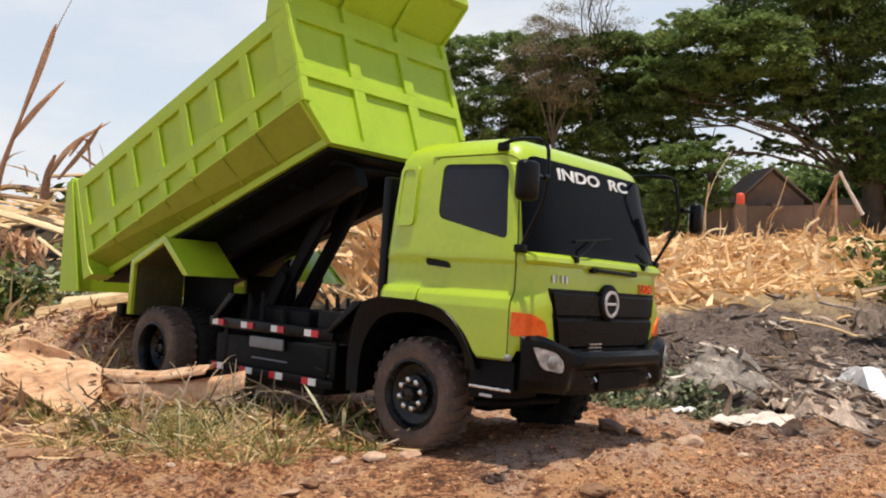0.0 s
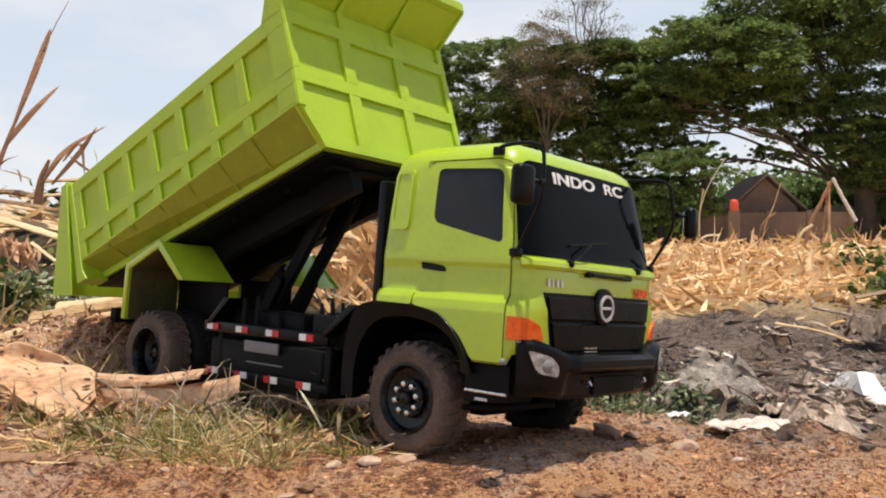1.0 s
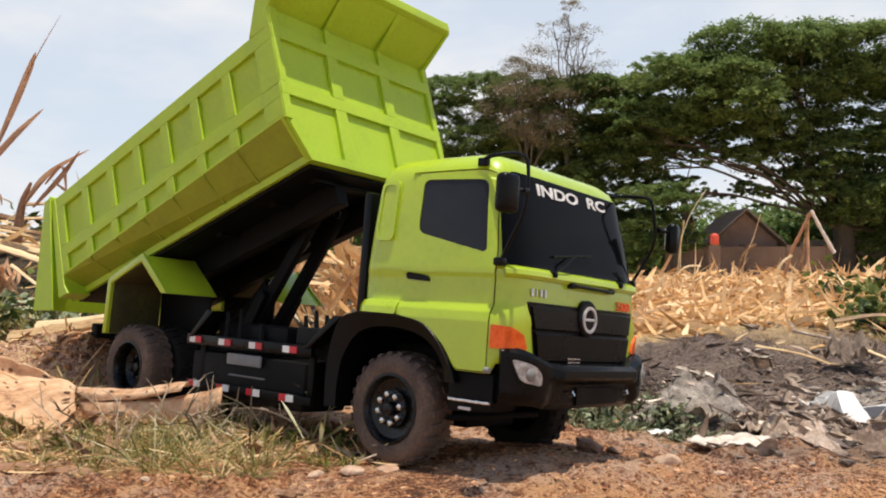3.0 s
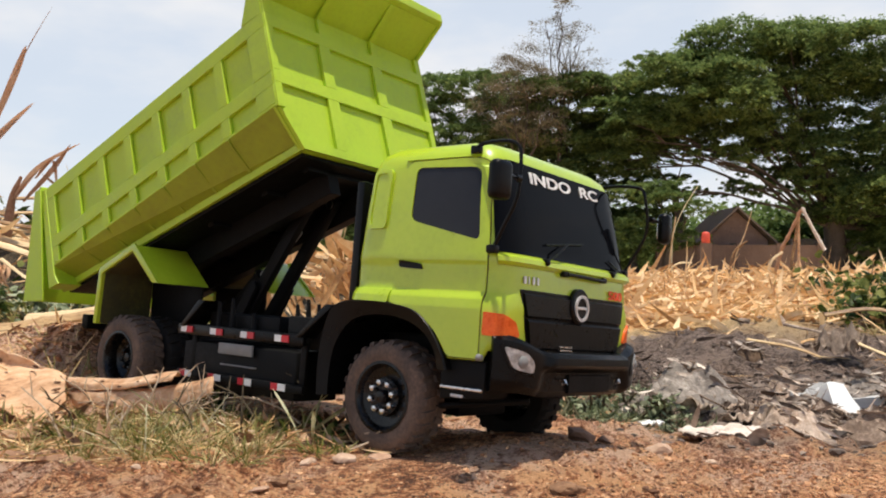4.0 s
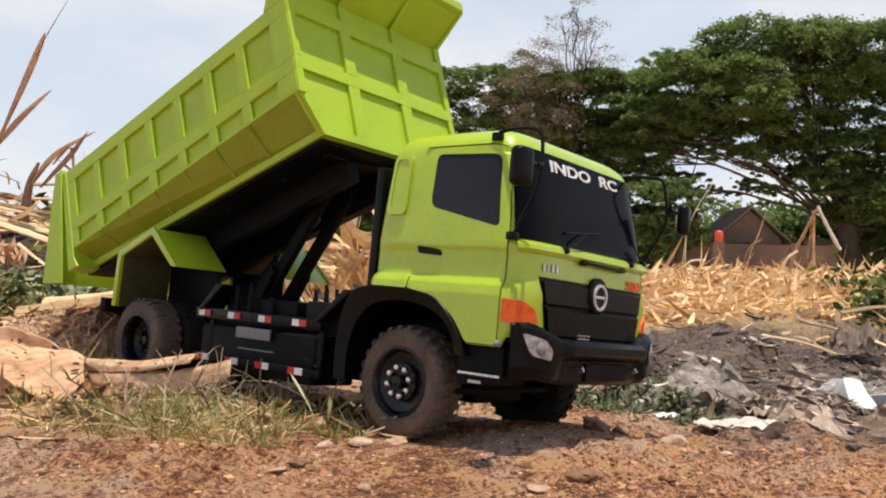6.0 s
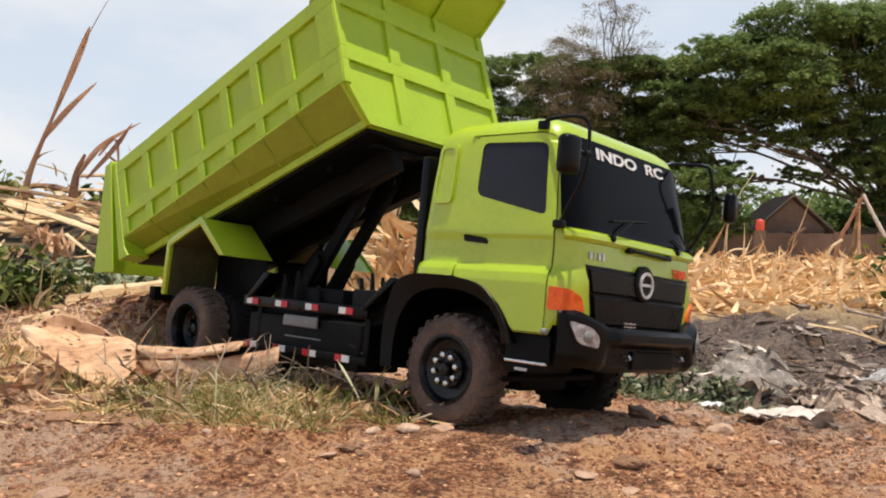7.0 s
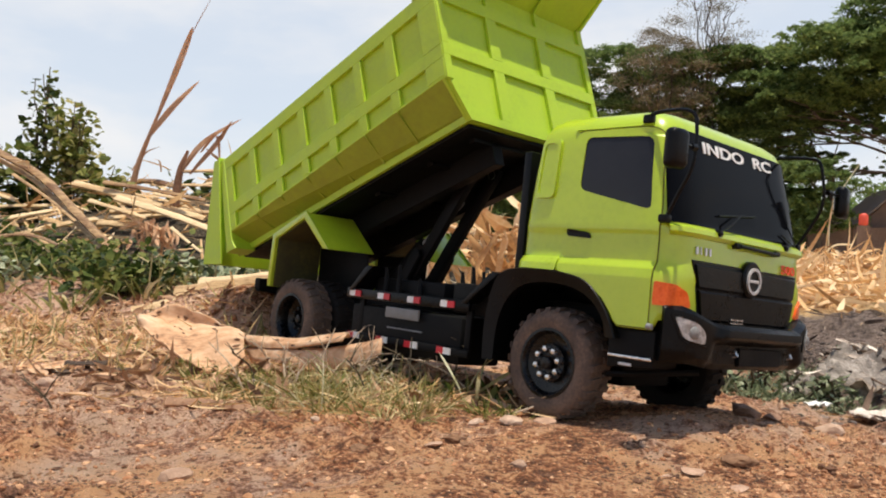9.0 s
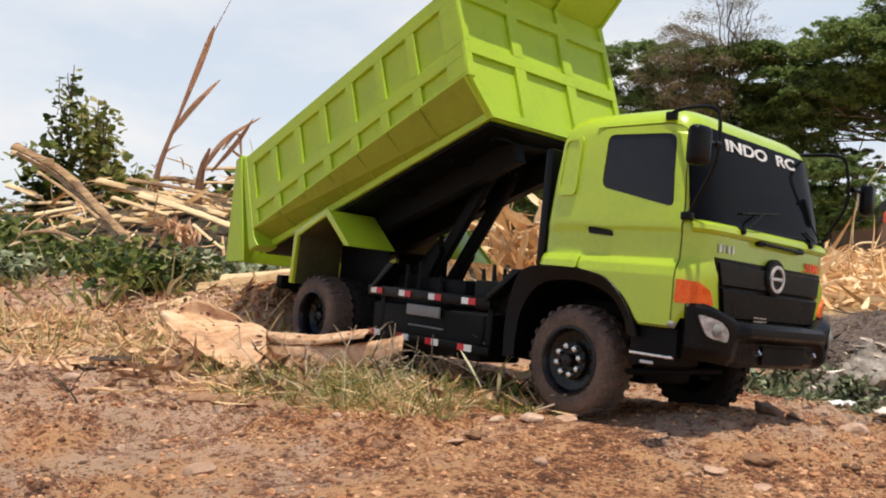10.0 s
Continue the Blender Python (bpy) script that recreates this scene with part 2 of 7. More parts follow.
def plate_on(bm, loop, where, out, depth=0.002, inner=None, rings=5, n=72):
    """A plate that follows a curved surface. where(a, b, off) gives the surface's point; loop: its outline in (a, b); inner: the outline of an opening."""
    outer = even(loop, n)
    mid = sum(outer, Vector((0, 0))) / n
    if inner:
        centre = sum((Vector(q) for q in inner), Vector((0, 0))) / len(inner)
        fine = even(inner, 400)
        hole = []
        for p in outer:
            way = math.atan2(p.y - centre.y, p.x - centre.x)
            hole.append(min(fine, key=lambda q: abs(math.remainder(math.atan2(q.y - centre.y, q.x - centre.x) - way, 2 * math.pi))))
    else:
        hole = [mid + (p - mid) * 0.02 for p in outer]
    levels = [[bm.verts.new(where(*p.lerp(h, k / rings), out)) for p, h in zip(outer, hole)] for k in range(rings + 1)]
    low = [bm.verts.new(where(*p, out - depth)) for p in outer]
    levels.insert(0, low)
    if inner:
        levels.append([bm.verts.new(where(*h, out - depth)) for h in hole])
    for a, b in zip(levels, levels[1:]):
        for i in range(n):
            bm.faces.new((a[i], a[(i + 1) % n], b[(i + 1) % n], b[i]))
    if not inner:
        bm.faces.new(levels[-1])
    return bm


def band_on(bm, where, low, high, z0, z1, out, depth, n=40, round_edge=0.0015):
    """A flat-faced strip on a curved surface from z0 to z1; low and high: its (left, right) ends at both heights."""
    rows = ((z0, out - depth), (z0, out - round_edge), (z0 + round_edge, out), (z1 - round_edge, out), (z1, out - round_edge), (z1, out - depth))
    grid = []
    for z, off in rows:
        t = (z - z0) / (z1 - z0)
        a, b = low[0] + (high[0] - low[0]) * t, low[1] + (high[1] - low[1]) * t
        grid.append([bm.verts.new(where(a + (b - a) * i / n, z, off)) for i in range(n + 1)])
    for a, b in zip(grid, grid[1:]):
        for i in range(n):
            bm.faces.new((a[i], a[i + 1], b[i + 1], b[i]))
    bm.faces.new([g[0] for g in grid])
    bm.faces.new([g[-1] for g in grid][::-1])
    return bm


def plate_rows(bm, loop, hole, where, out, depth, levels, n=64):
    """A plate with a window, laid in level rows so that the creases of the surface stay sharp."""
    def ends(outline, z):
        cut = []
        for p, q in zip(outline, list(outline[1:]) + [outline[0]]):
            if (p[1] - z) * (q[1] - z) < 0:
                cut.append(p[0] + (q[0] - p[0]) * (z - p[1]) / (q[1] - p[1]))
        return min(cut), max(cut)
    lo, hi = min(p[1] for p in loop) + 1e-5, max(p[1] for p in loop) - 1e-5
    wlo, whi = min(p[1] for p in hole) + 2e-5, max(p[1] for p in hole) - 2e-5
    heights = sorted({round(lo + (hi - lo) * k / n, 6) for k in range(n + 1)} | {round(v, 6) for v in levels} | {round(wlo + (whi - wlo) * (0.5 - 0.5 * math.cos(math.pi * k / 24)), 6) for k in range(25)})
    grid, low, inside = [], [], []
    for z in heights:
        z = min(max(z, lo), hi)
        a, b = ends(loop, z)
        c, d = ends(hole, min(max(z, wlo), whi))
        c, d = max(a, c), min(b, d)
        xs = [a + (c - a) * k / 6 for k in range(7)] + [c + (d - c) * k / 6 for k in range(1, 7)] + [d + (b - d) * k / 4 for k in range(1, 5)]
        grid.append([bm.verts.new(where(x, z, out)) for x in xs])
        low.append({k: bm.verts.new(where(xs[k], z, out - depth)) for k in (0, 6, 12, 16)})
        inside.append(wlo - 1e-6 <= z <= whi + 1e-6)
    for i in range(len(grid) - 1):
        g, h = grid[i], grid[i + 1]
        opening = inside[i] and inside[i + 1]
        for k in range(16):
            if not (opening and 6 <= k < 12):
                bm.faces.new((g[k], g[k + 1], h[k + 1], h[k]))
        for k in (0, 16) + ((6, 12) if opening else ()):
            bm.faces.new((g[k], h[k], low[i + 1][k], low[i][k]))
    return bm


def writing(name, words, height, place, mat, parent, depth=0.0004, narrow=1.0, flip=False, label=""):
    """Words in the built-in font; place(a, b, c) puts the point a along the line, b up, c out."""
    curve = bpy.data.curves.new(name, "FONT")
    curve.body, curve.size, curve.extrude = words, height * 1.38, depth
    curve.offset = height * 0.03
    holder = bpy.data.objects.new(name, curve)
    scene.collection.objects.link(holder)
    me = bpy.data.meshes.new_from_object(holder.evaluated_get(bpy.context.evaluated_depsgraph_get()))
    bpy.data.objects.remove(holder)
    bm = bmesh.new()
    bm.from_mesh(me)
    bpy.data.meshes.remove(me)
    wide = max(v.co.x for v in bm.verts)
    for v in bm.verts:
        v.co = place(v.co.x / wide, v.co.y, v.co.z)
    return link_mesh(name, bm, mat, parent, label, smooth=False)

# ---- the model dump truck ----
# Its own axes: x forward, y to its left, z up from the wheels' contact; it stands a little askew on the rough ground.
TRUCK = Matrix(((0.78305, 0.61783, 0.07155, 0), (-0.62159, 0.78136, 0.05577, 0), (-0.02145, -0.08814, 0.99588, 0), (0, 0, 0, 1)))
truck = new("dump_truck")
truck.matrix_world = TRUCK
tagged(truck, "lime green scale-model dump truck with raised bed standing on rough dirt", "toy truck")


def blend(table, z):
    for (z0, *a), (z1, *b) in zip(table, table[1:]):
        if z <= z1:
            t = max(0.0, min(1.0, (z - z0) / (z1 - z0)))
            return [p + (q - p) * t for p, q in zip(a, b)]
    return list(table[-1][1:])


# height: front, rear, half width of the cab
CAB = [(0.085, 0.1285, -0.051, 0.1235), (0.138, 0.1295, -0.051, 0.1240), (0.146, 0.1295, -0.051, 0.1225), (0.153, 0.1290, -0.0505, 0.1180), (0.1755, 0.1272, -0.050, 0.1183), (0.1785, 0.1266, -0.0498, 0.1193), (0.184, 0.1255, -0.0495, 0.1192), (0.190, 0.1225, -0.0490, 0.1188), (0.225, 0.1150, -0.0470, 0.1165), (0.258, 0.1065, -0.0440, 0.1135),
       (0.270, 0.1040, -0.0415, 0.1115), (0.279, 0.0990, -0.0365, 0.1070), (0.2855, 0.0900, -0.0290, 0.0985), (0.2895, 0.0760, -0.0190, 0.0860), (0.2920, 0.0560, -0.0020, 0.0640)]


def cab_point(way, z, off=0.0):
    """The cab's skin at the height z; way: 0 front middle, -90 right side's middle, 180 rear (degrees)."""
    front, rear, half = blend(CAB, z)
    mid = 0.035
    c, s = math.cos(radians(way)), math.sin(radians(way))
    n = 8.0 if c > 0 else 12.0
    a = (front - mid if c > 0 else mid - rear) + off
    r = (abs(c) ** n + abs(s) ** n) ** (-1 / n)
    return (mid + a * c * r, (half + off) * s * r, z)


def cab_side(x, z, off=0.0, side=-1):
    front, rear, half = blend(CAB, z)
    a, n = (front - 0.035, 8.0) if x > 0.035 else (0.035 - rear, 12.0)
    return (x, side * (half * max(0.0, 1 - min(1.0, abs((x - 0.035) / a)) ** n) ** (1 / n) + off), z)


def cab_front(y, z, off=0.0):
    front, _, half = blend(CAB, z)
    return (0.035 + (front - 0.035) * max(0.0, 1 - min(1.0, abs(y / half)) ** 8.0) ** (1 / 8.0) + off, y, z)


def cab_bottom(x, y):
    if x > 0.112:
        return 0.104
    if x > 0.076:
        return 0.095
    if x < 0.010:
        return 0.139
    t = (x - 0.010) / 0.066
    return 0.139 - 0.044 * t ** 2.4


bm = bmesh.new()
columns, rows = 144, 30
grid = []
for i in range(columns):
    way = 360 * i / columns
    way = way + 9 * math.sin(radians(4 * way)) * 0.5
    line = []
    x, y, _ = cab_point(way, 0.13)
    low = cab_bottom(x, y)
    zs = [low + (0.152 - low) * k / 7 for k in range(7)] + [0.152, 0.153, 0.16, 0.17, 0.1755, 0.1785, 0.184, 0.187, 0.19, 0.2, 0.215, 0.23, 0.245, 0.258, 0.264, 0.270, 0.2745, 0.279, 0.2825, 0.2855, 0.2875, 0.2895, 0.2908, 0.2920]
    grid.append([bm.verts.new(cab_point(way, z)) for z in zs])
for i in range(columns):
    a, b = grid[i], grid[(i + 1) % columns]
    for k in range(len(a) - 1):
        bm.faces.new((a[k], b[k], b[k + 1], a[k + 1]))
bm.faces.new([g[-1] for g in grid])
cab = part("cab", bm, GREEN, truck, "lime green cab with rounded roof")
solid = cab.modifiers.new("thickness", "SOLIDIFY")
solid.thickness, solid.offset = 0.0025, -1

DOOR = rounded([(0.0065, 0.1395), (0.0085, 0.2700), (0.0900, 0.2700), (0.0985, 0.265), (0.1075, 0.193), (0.1075, 0.0965), (0.0770, 0.0965), (0.066, 0.113), (0.046, 0.1295)], [0.002, 0.006, 0.006, 0.008, 0.012, 0.002, 0.002, 0.01, 0.02], 5)
WINDOW = rounded([(0.0195, 0.2150), (0.0195, 0.2640), (0.0915, 0.2615), (0.0985, 0.1965)], [0.007, 0.007, 0.008, 0.006], 6)
for side in (-1, 1):
    on_side = lambda x, z, off, side=side: cab_side(x, z, off, side)
    bm = bmesh.new()
    plate_rows(bm, DOOR, WINDOW, on_side, 0.0014, 0.0024, (0.138, 0.146, 0.153, 0.1755, 0.1785, 0.184, 0.19))
    part("door", bm, GREEN, cab)
    bm = bmesh.new()
    middle = Vector((0.057, 0.19))
    seam = [middle + (Vector(p) - middle) * 1.004 + (Vector(p) - middle).normalized() * 0.0005 for p in DOOR]
    plate_on(bm, seam, on_side, 0.0004, 0.0010, inner=DOOR, rings=1, n=160)
    part("door_seal", bm, SEAL_AND_ARCH_SHADE, cab, "thin dark door seal")
    bm = bmesh.new()
    plate_on(bm, even([(Vector(p) - Vector((0.057, 0.231))) * 1.02 + Vector((0.057, 0.231)) for p in WINDOW], 72), on_side, 0.0004, 0.0012)
    part("side_window", bm, SIDE_GLASS, cab, "dark tinted side window")
    # raised vent panel behind the door and its frame
    bm = bmesh.new()
    plate_on(bm, rounded([(-0.0345, 0.2075), (-0.0330, 0.2645), (-0.0095, 0.2645), (-0.0095, 0.2075)], 0.006), on_side, 0.0026, 0.003, inner=rounded([(-0.0305, 0.2115), (-0.0290, 0.2605), (-0.0135, 0.2605), (-0.0135, 0.2115)], 0.004), rings=3)
    panel = part("vent_panel", bm, GREEN, cab)
    bm = bmesh.new()
    plate_on(bm, rounded([(-0.0310, 0.2110), (-0.0295, 0.2610), (-0.0130, 0.2610), (-0.0130, 0.2110)], 0.004), on_side, 0.0014, 0.002, rings=8)
    part("vent_inset", bm, GREEN, panel)
    # lower ledge behind the door
    bm = bmesh.new()
    plate_on(bm, rounded([(-0.0495, 0.1405), (-0.0495, 0.1515), (0.0045, 0.1515), (0.0045, 0.1395)], 0.002), on_side, 0.0022, 0.003)
    part("ledge", bm, GREEN, cab)
    # indicator in the corner before the door
    at = lambda w, z, off, side=side: cab_point(side * w, z, off)
    bm = bmesh.new()
    plate_on(bm, rounded([(51.4, 0.1165), (51.4, 0.1362), (43.5, 0.1350), (39.0, 0.129), (37.1, 0.1165)], [0.5, 0.5, 1.0, 0.6, 0.4]), at, 0.0018, 0.004)
    part("indicator", bm, ORANGE, cab, "orange indicator lens")
    # door handle on its sunken plate
    bm = bmesh.new()
    plate_on(bm, rounded([(0.0115, 0.1720), (0.0115, 0.1785), (0.037, 0.1755), (0.0400, 0.1700)], 0.003), on_side, 0.0030, 0.003)
    part("door_handle", bm, BLACK, cab, "black door handle")
    bm = bmesh.new()
    for z0, z1, bulge in ((0.2665, 0.2700, 0.0022),):
        plate_on(bm, rounded([(0.004, z0 + 0.005), (0.004, z1 + 0.005), (0.088, z1 + 0.005), (0.088, z0 + 0.005)], 0.0015), on_side, bulge, 0.003)
    part("rain_gutter", bm, GREEN, cab)

bm = bmesh.new()
at = lambda w, z, off: cab_point(w, z, off)
plate_on(bm, rounded([(-48.5, 0.1875), (-46.2, 0.2710), (46.2, 0.2710), (48.5, 0.1875)], [3, 6, 6, 3], 6), at, 0.0009, 0.0020, rings=40, n=200)
part("windscreen", bm, GLASS, cab, "dark tinted curved windscreen")
bm = bmesh.new()
band_on(bm, at, (-47.5, 47.5), (-47.5, 47.5), 0.1768, 0.1868, 0.0046, 0.007, 120, 0.0030)
part("cowl", bm, GREEN, cab)


def on_screen(y0, y1, z0, rise, off):
    def place(a, b, c):
        y = y0 + (y1 - y0) * a
        return cab_front(y, z0 + rise * a + b, off + c)
    return place


writing("windscreen_lettering", "INDO  RC", 0.0104, on_screen(-0.063, 0.064, 0.2548, 0.002, 0.0014), WHITE, cab, label="white block letters")

# grille, emblem and the writing on the nose
bm = bmesh.new()
band_on(bm, cab_front, (-0.081, 0.079), (-0.0945, 0.092), 0.104, 0.1575, 0.0012, 0.004, 64, 0.001)
grille = part("grille", bm, BLACK, cab, "black plastic grille")
for z0, z1, out in ((0.1335, 0.1550, 0.0026), (0.1065, 0.1325, 0.0034)):
    bm = bmesh.new()
    wide = lambda z: 0.0785 + (z - 0.104) / 0.0535 * 0.0130
    band_on(bm, cab_front, (-wide(z0), wide(z0) - 0.002), (-wide(z1), wide(z1) - 0.002), z0, z1, out, 0.005, 64, 0.0020)
    part("grille_bar", bm, BLACK, cab)
bm = bmesh.new()
lathe(bm, [(0.0, 0.0045), (0.0150, 0.0045), (0.0168, 0.003), (0.0168, -0.006)], (0.1295, -0.001, 0.1475), 40, "x")
part("emblem_base", bm, BLACK, cab)
bm = bmesh.new()
lathe(bm, [(0.0096, 0.0), (0.0096, 0.0018), (0.0122, 0.0018), (0.0122, 0.0)], (0.1338, -0.001, 0.1465), 40, "x")
box(bm, 0.1338, 0.1354, -0.0095, 0.0075, 0.1452, 0.1478, 0.0003)
part("emblem", bm, SILVER, cab, "round silver emblem")
bm = bmesh.new()
for k, w in enumerate((0.005, 0.002, 0.005, 0.005)):
    y = -0.0905 + 0.0062 * k
    plate_on(bm, [(y, 0.1625), (y, 0.1690), (y + 0.55 * w, 0.1690), (y + 0.55 * w, 0.1625)], cab_front, 0.0018, 0.001, rings=1, n=16)
part("name_badge", bm, SILVER, cab, "grey badge bars")
for z in (0.1065, 0.1095):
    bm = bmesh.new()
    plate_on(bm, rounded([(-0.034, z), (-0.034, z + 0.0014), (-0.012, z + 0.0014), (-0.012, z)], 0.0004), cab_front, 0.0044, 0.002, rings=1, n=32)
    part("grille_trim", bm, CHROME, cab)
writing("model_number", "500", 0.0085, lambda a, b, c: cab_front(0.058 + 0.030 * a, 0.1585 + b, 0.0014 + c), ORANGE_RED, cab, label="orange-red numerals")
# grab rail and wipers under the windscreen
bm = bmesh.new()
for y in (-0.028, 0.045):
    box(bm, 0.124, 0.1325, y - 0.004, y + 0.004, 0.1735, 0.1785, 0.001)
tube(bm, [(0.132, -0.026, 0.1762), (0.132, 0.043, 0.1752)], 0.0018, 8)
part("grab_rail", bm, BLACK, cab, "black grab rail")
for y0, y1, z1 in ((-0.060, 0.012, 0.2085), (0.062, 0.088, 0.190)):
    bm = bmesh.new()
    foot, tip = Vector(cab_front(y0, 0.1835, 0.004)), Vector(cab_front(y0 + 0.6 * (y1 - y0), 0.1835 + 0.85 * (z1 - 0.1835), 0.006))
    lathe(bm, [(0.0, 0.004), (0.003, 0.003), (0.0035, -0.004)], foot, 12, "x")
    tube(bm, [foot, foot.lerp(tip, 0.5) + Vector((0.002, 0, 0)), tip], 0.0010, 6)
    blade = [Vector(cab_front(y0 + (y1 - y0) * (0.12 + 0.95 * k / 6), 0.1985 + (z1 - 0.2) * (0.2 + 0.9 * k / 6), 0.0028)) for k in range(7)]
    tube(bm, blade, 0.0009, 6)
    part("wiper", bm, BLACK, cab)

# black screen of the rear wall of the cab
bm = bmesh.new()
box(bm, -0.0625, -0.0525, -0.108, 0.108, 0.110, 0.256, 0.002)
part("cab_rear_panel", bm, BLACK, truck)

# mirrors on their tube arms
for side in (-1, 1):
    bm = bmesh.new()
    m = pose(0.141, side * 0.154, 0.2405, 0, 0, side * 10)
    made = bmesh.ops.create_cube(bm, size=1.0, matrix=m @ Matrix.Diagonal((0.013, 0.0205, 0.0325, 1)))
    bmesh.ops.bevel(bm, geom=bm.edges[:], offset=0.0055, segments=3, profile=0.5, affect="EDGES")
    mirror = part("mirror", bm, BLACK, truck, "black mirror housing")
    bm = bmesh.new()
    box(bm, -0.0074, -0.0060, -0.0055, 0.0055, -0.0115, 0.0115, 0.0004, m)
    part("mirror_glass", bm, CHROME, mirror)
    bm = bmesh.new()
    y = side
    tube(bm, smooth_line([(0.082, y * 0.1110, 0.2785), (0.090, y * 0.1130, 0.2810), (0.108, y * 0.1160, 0.2815), (0.126, y * 0.1190, 0.2795), (0.1325, y * 0.1170, 0.2745), (0.1350, y * 0.1175, 0.265), (0.1370, y * 0.1200, 0.245), (0.1345, y * 0.1210, 0.228), (0.124, y * 0.1205, 0.208), (0.1135, y * 0.1185, 0.1895)], 5), 0.0017, 8)
    tube(bm, [(0.1370, y * 0.1200, 0.2470), (0.1395, y * 0.1290, 0.2465), (0.1410, y * 0.1450, 0.2460)], 0.0016, 8)
    box(bm, 0.078, 0.088, y * 0.1105 - 0.003, y * 0.1105 + 0.003, 0.2735, 0.2810, 0.0012)
    box(bm, 0.108, 0.1175, y * 0.1185 - 0.004, y * 0.1185 + 0.004, 0.1855, 0.1925, 0.0015)
    lathe(bm, [(0.0, side * 0.003), (0.0030, side * 0.003), (0.0030, -side * 0.004)], (0.1390, side * 0.1270, 0.2465), 12, "y")
    part("mirror_arm", bm, BLACK, mirror)

# bumper: a curved block whose middle swells into a bar over a set-back panel
def ease(a, b, v):
    t = max(0.0, min(1.0, (v - a) / (b - a)))
    return t * t * (3 - 2 * t)


def nose(y, z, off=0.0):
    return (0.035 + (0.1120 + off) * max(0.0, 1 - min(1.0, abs(y / 0.1310)) ** 4.6) ** (1 / 4.6), y, z)


bm = bmesh.new()
sections = []
for i in range(121):
    w = -50 + 100 * i / 120
    c, s = math.cos(radians(w)), math.sin(radians(w))
    r = (abs(c) ** 4.6 + abs(s) ** 4.6) ** (-1 / 4.6)
    x, y = 0.035 + 0.1120 * c * r, 0.1310 * s * r
    edge = ease(0.066, 0.104, abs(y))
    top, low = 0.1050 + 0.0145 * ease(0.062, 0.122, abs(y)), 0.0665 + 0.004 * edge
    inward = Vector((0.035 - x, -y * 0.6)).normalized()
    ring = []
    for t in (0.0, 0.05, 0.14, 0.24, 0.34, 0.44, 0.51, 0.555, 0.60, 0.645, 0.69, 0.74, 0.82, 0.90, 0.95, 0.985, 1.0):
        z = low + (top - low) * t
        middle = 1 - ease(0.066, 0.080, abs(y) + 0.35 * (z - 0.092))
        bar = middle * (0.0062 * ease(0.0905, 0.0945, z) - 0.0070 * (1 - ease(0.0875, 0.0920, z)))
        roundness = 0.005 * (1 - ease(0.0, 0.12, t)) + 0.007 * ease(0.86, 1.0, t) ** 2
        d = roundness - bar
        ring.append(bm.verts.new((x + inward.x * d, y + inward.y * d, z)))
    for d, z in ((0.034, top), (0.034, low)):
        ring.append(bm.verts.new((x + inward.x * d, y + inward.y * d, z)))
    sections.append(ring)
for a, b in zip(sections, sections[1:]):
    m = len(a)
    for k in range(m):
        bm.faces.new((a[k], a[(k + 1) % m], b[(k + 1) % m], b[k]))
bm.faces.new(sections[0])
bm.faces.new(sections[-1][::-1])
bumper = part("bumper", bm, BLACK, truck, "black plastic bumper")
bm = bmesh.new()
band_on(bm, nose, (-0.030, 0.045), (-0.030, 0.045), 0.0700, 0.0860, -0.0046, 0.004, 24, 0.0008)
part("plate_panel", bm, FRAME_BLACK, bumper)
for y in (-0.043, 0.058):
    bm = bmesh.new()
    tube(bm, [nose(y, 0.0815, -0.008), nose(y, 0.0825, -0.001), nose(y, 0.0800, 0.0005), nose(y, 0.0785, -0.004)], 0.0012, 6)
    part("tow_hook", bm, CHROME, bumper)
for side in (-1, 1):
    bm = bmesh.new()
    at = lambda y, z, off, side=side: nose(side * y, z, off)
    plate_on(bm, rounded([(0.1185, 0.1115), (0.1110, 0.0890), (0.0840, 0.0850), (0.0850, 0.0975), (0.0960, 0.1065)], [0.003, 0.005, 0.004, 0.004, 0.005]), at, 0.0010, 0.004, rings=3, n=64)
    part("lamp_bezel", bm, BLACK, bumper)
    bm = bmesh.new()
    plate_on(bm, rounded([(0.1160, 0.1090), (0.1095, 0.0905), (0.0905, 0.0872), (0.0905, 0.0970), (0.0985, 0.1045)], [0.003, 0.005, 0.004, 0.004, 0.005]), at, 0.0020, 0.004, rings=5, n=64)
    lamp = part("fog_lamp", bm, LENS, bumper, "clear fog lamp in the bumper")
    bm = bmesh.new()
    spot = Vector(nose(side * 0.1000, 0.0965, 0.0))
    lathe(bm, [(0.0, 0.0030), (0.0040, 0.0026), (0.0060, 0.0010), (0.0064, -0.002)], spot, 20, "x")
    part("lamp_bowl", bm, GREY, lamp)
    bm = bmesh.new()
    lathe(bm, [(0.0, 0.002), (0.0025, 0.0015), (0.003, -0.003)], nose(side * 0.1255, 0.098, 0.001), 10, "x")
    part("bumper_bolt", bm, GREY, bumper)

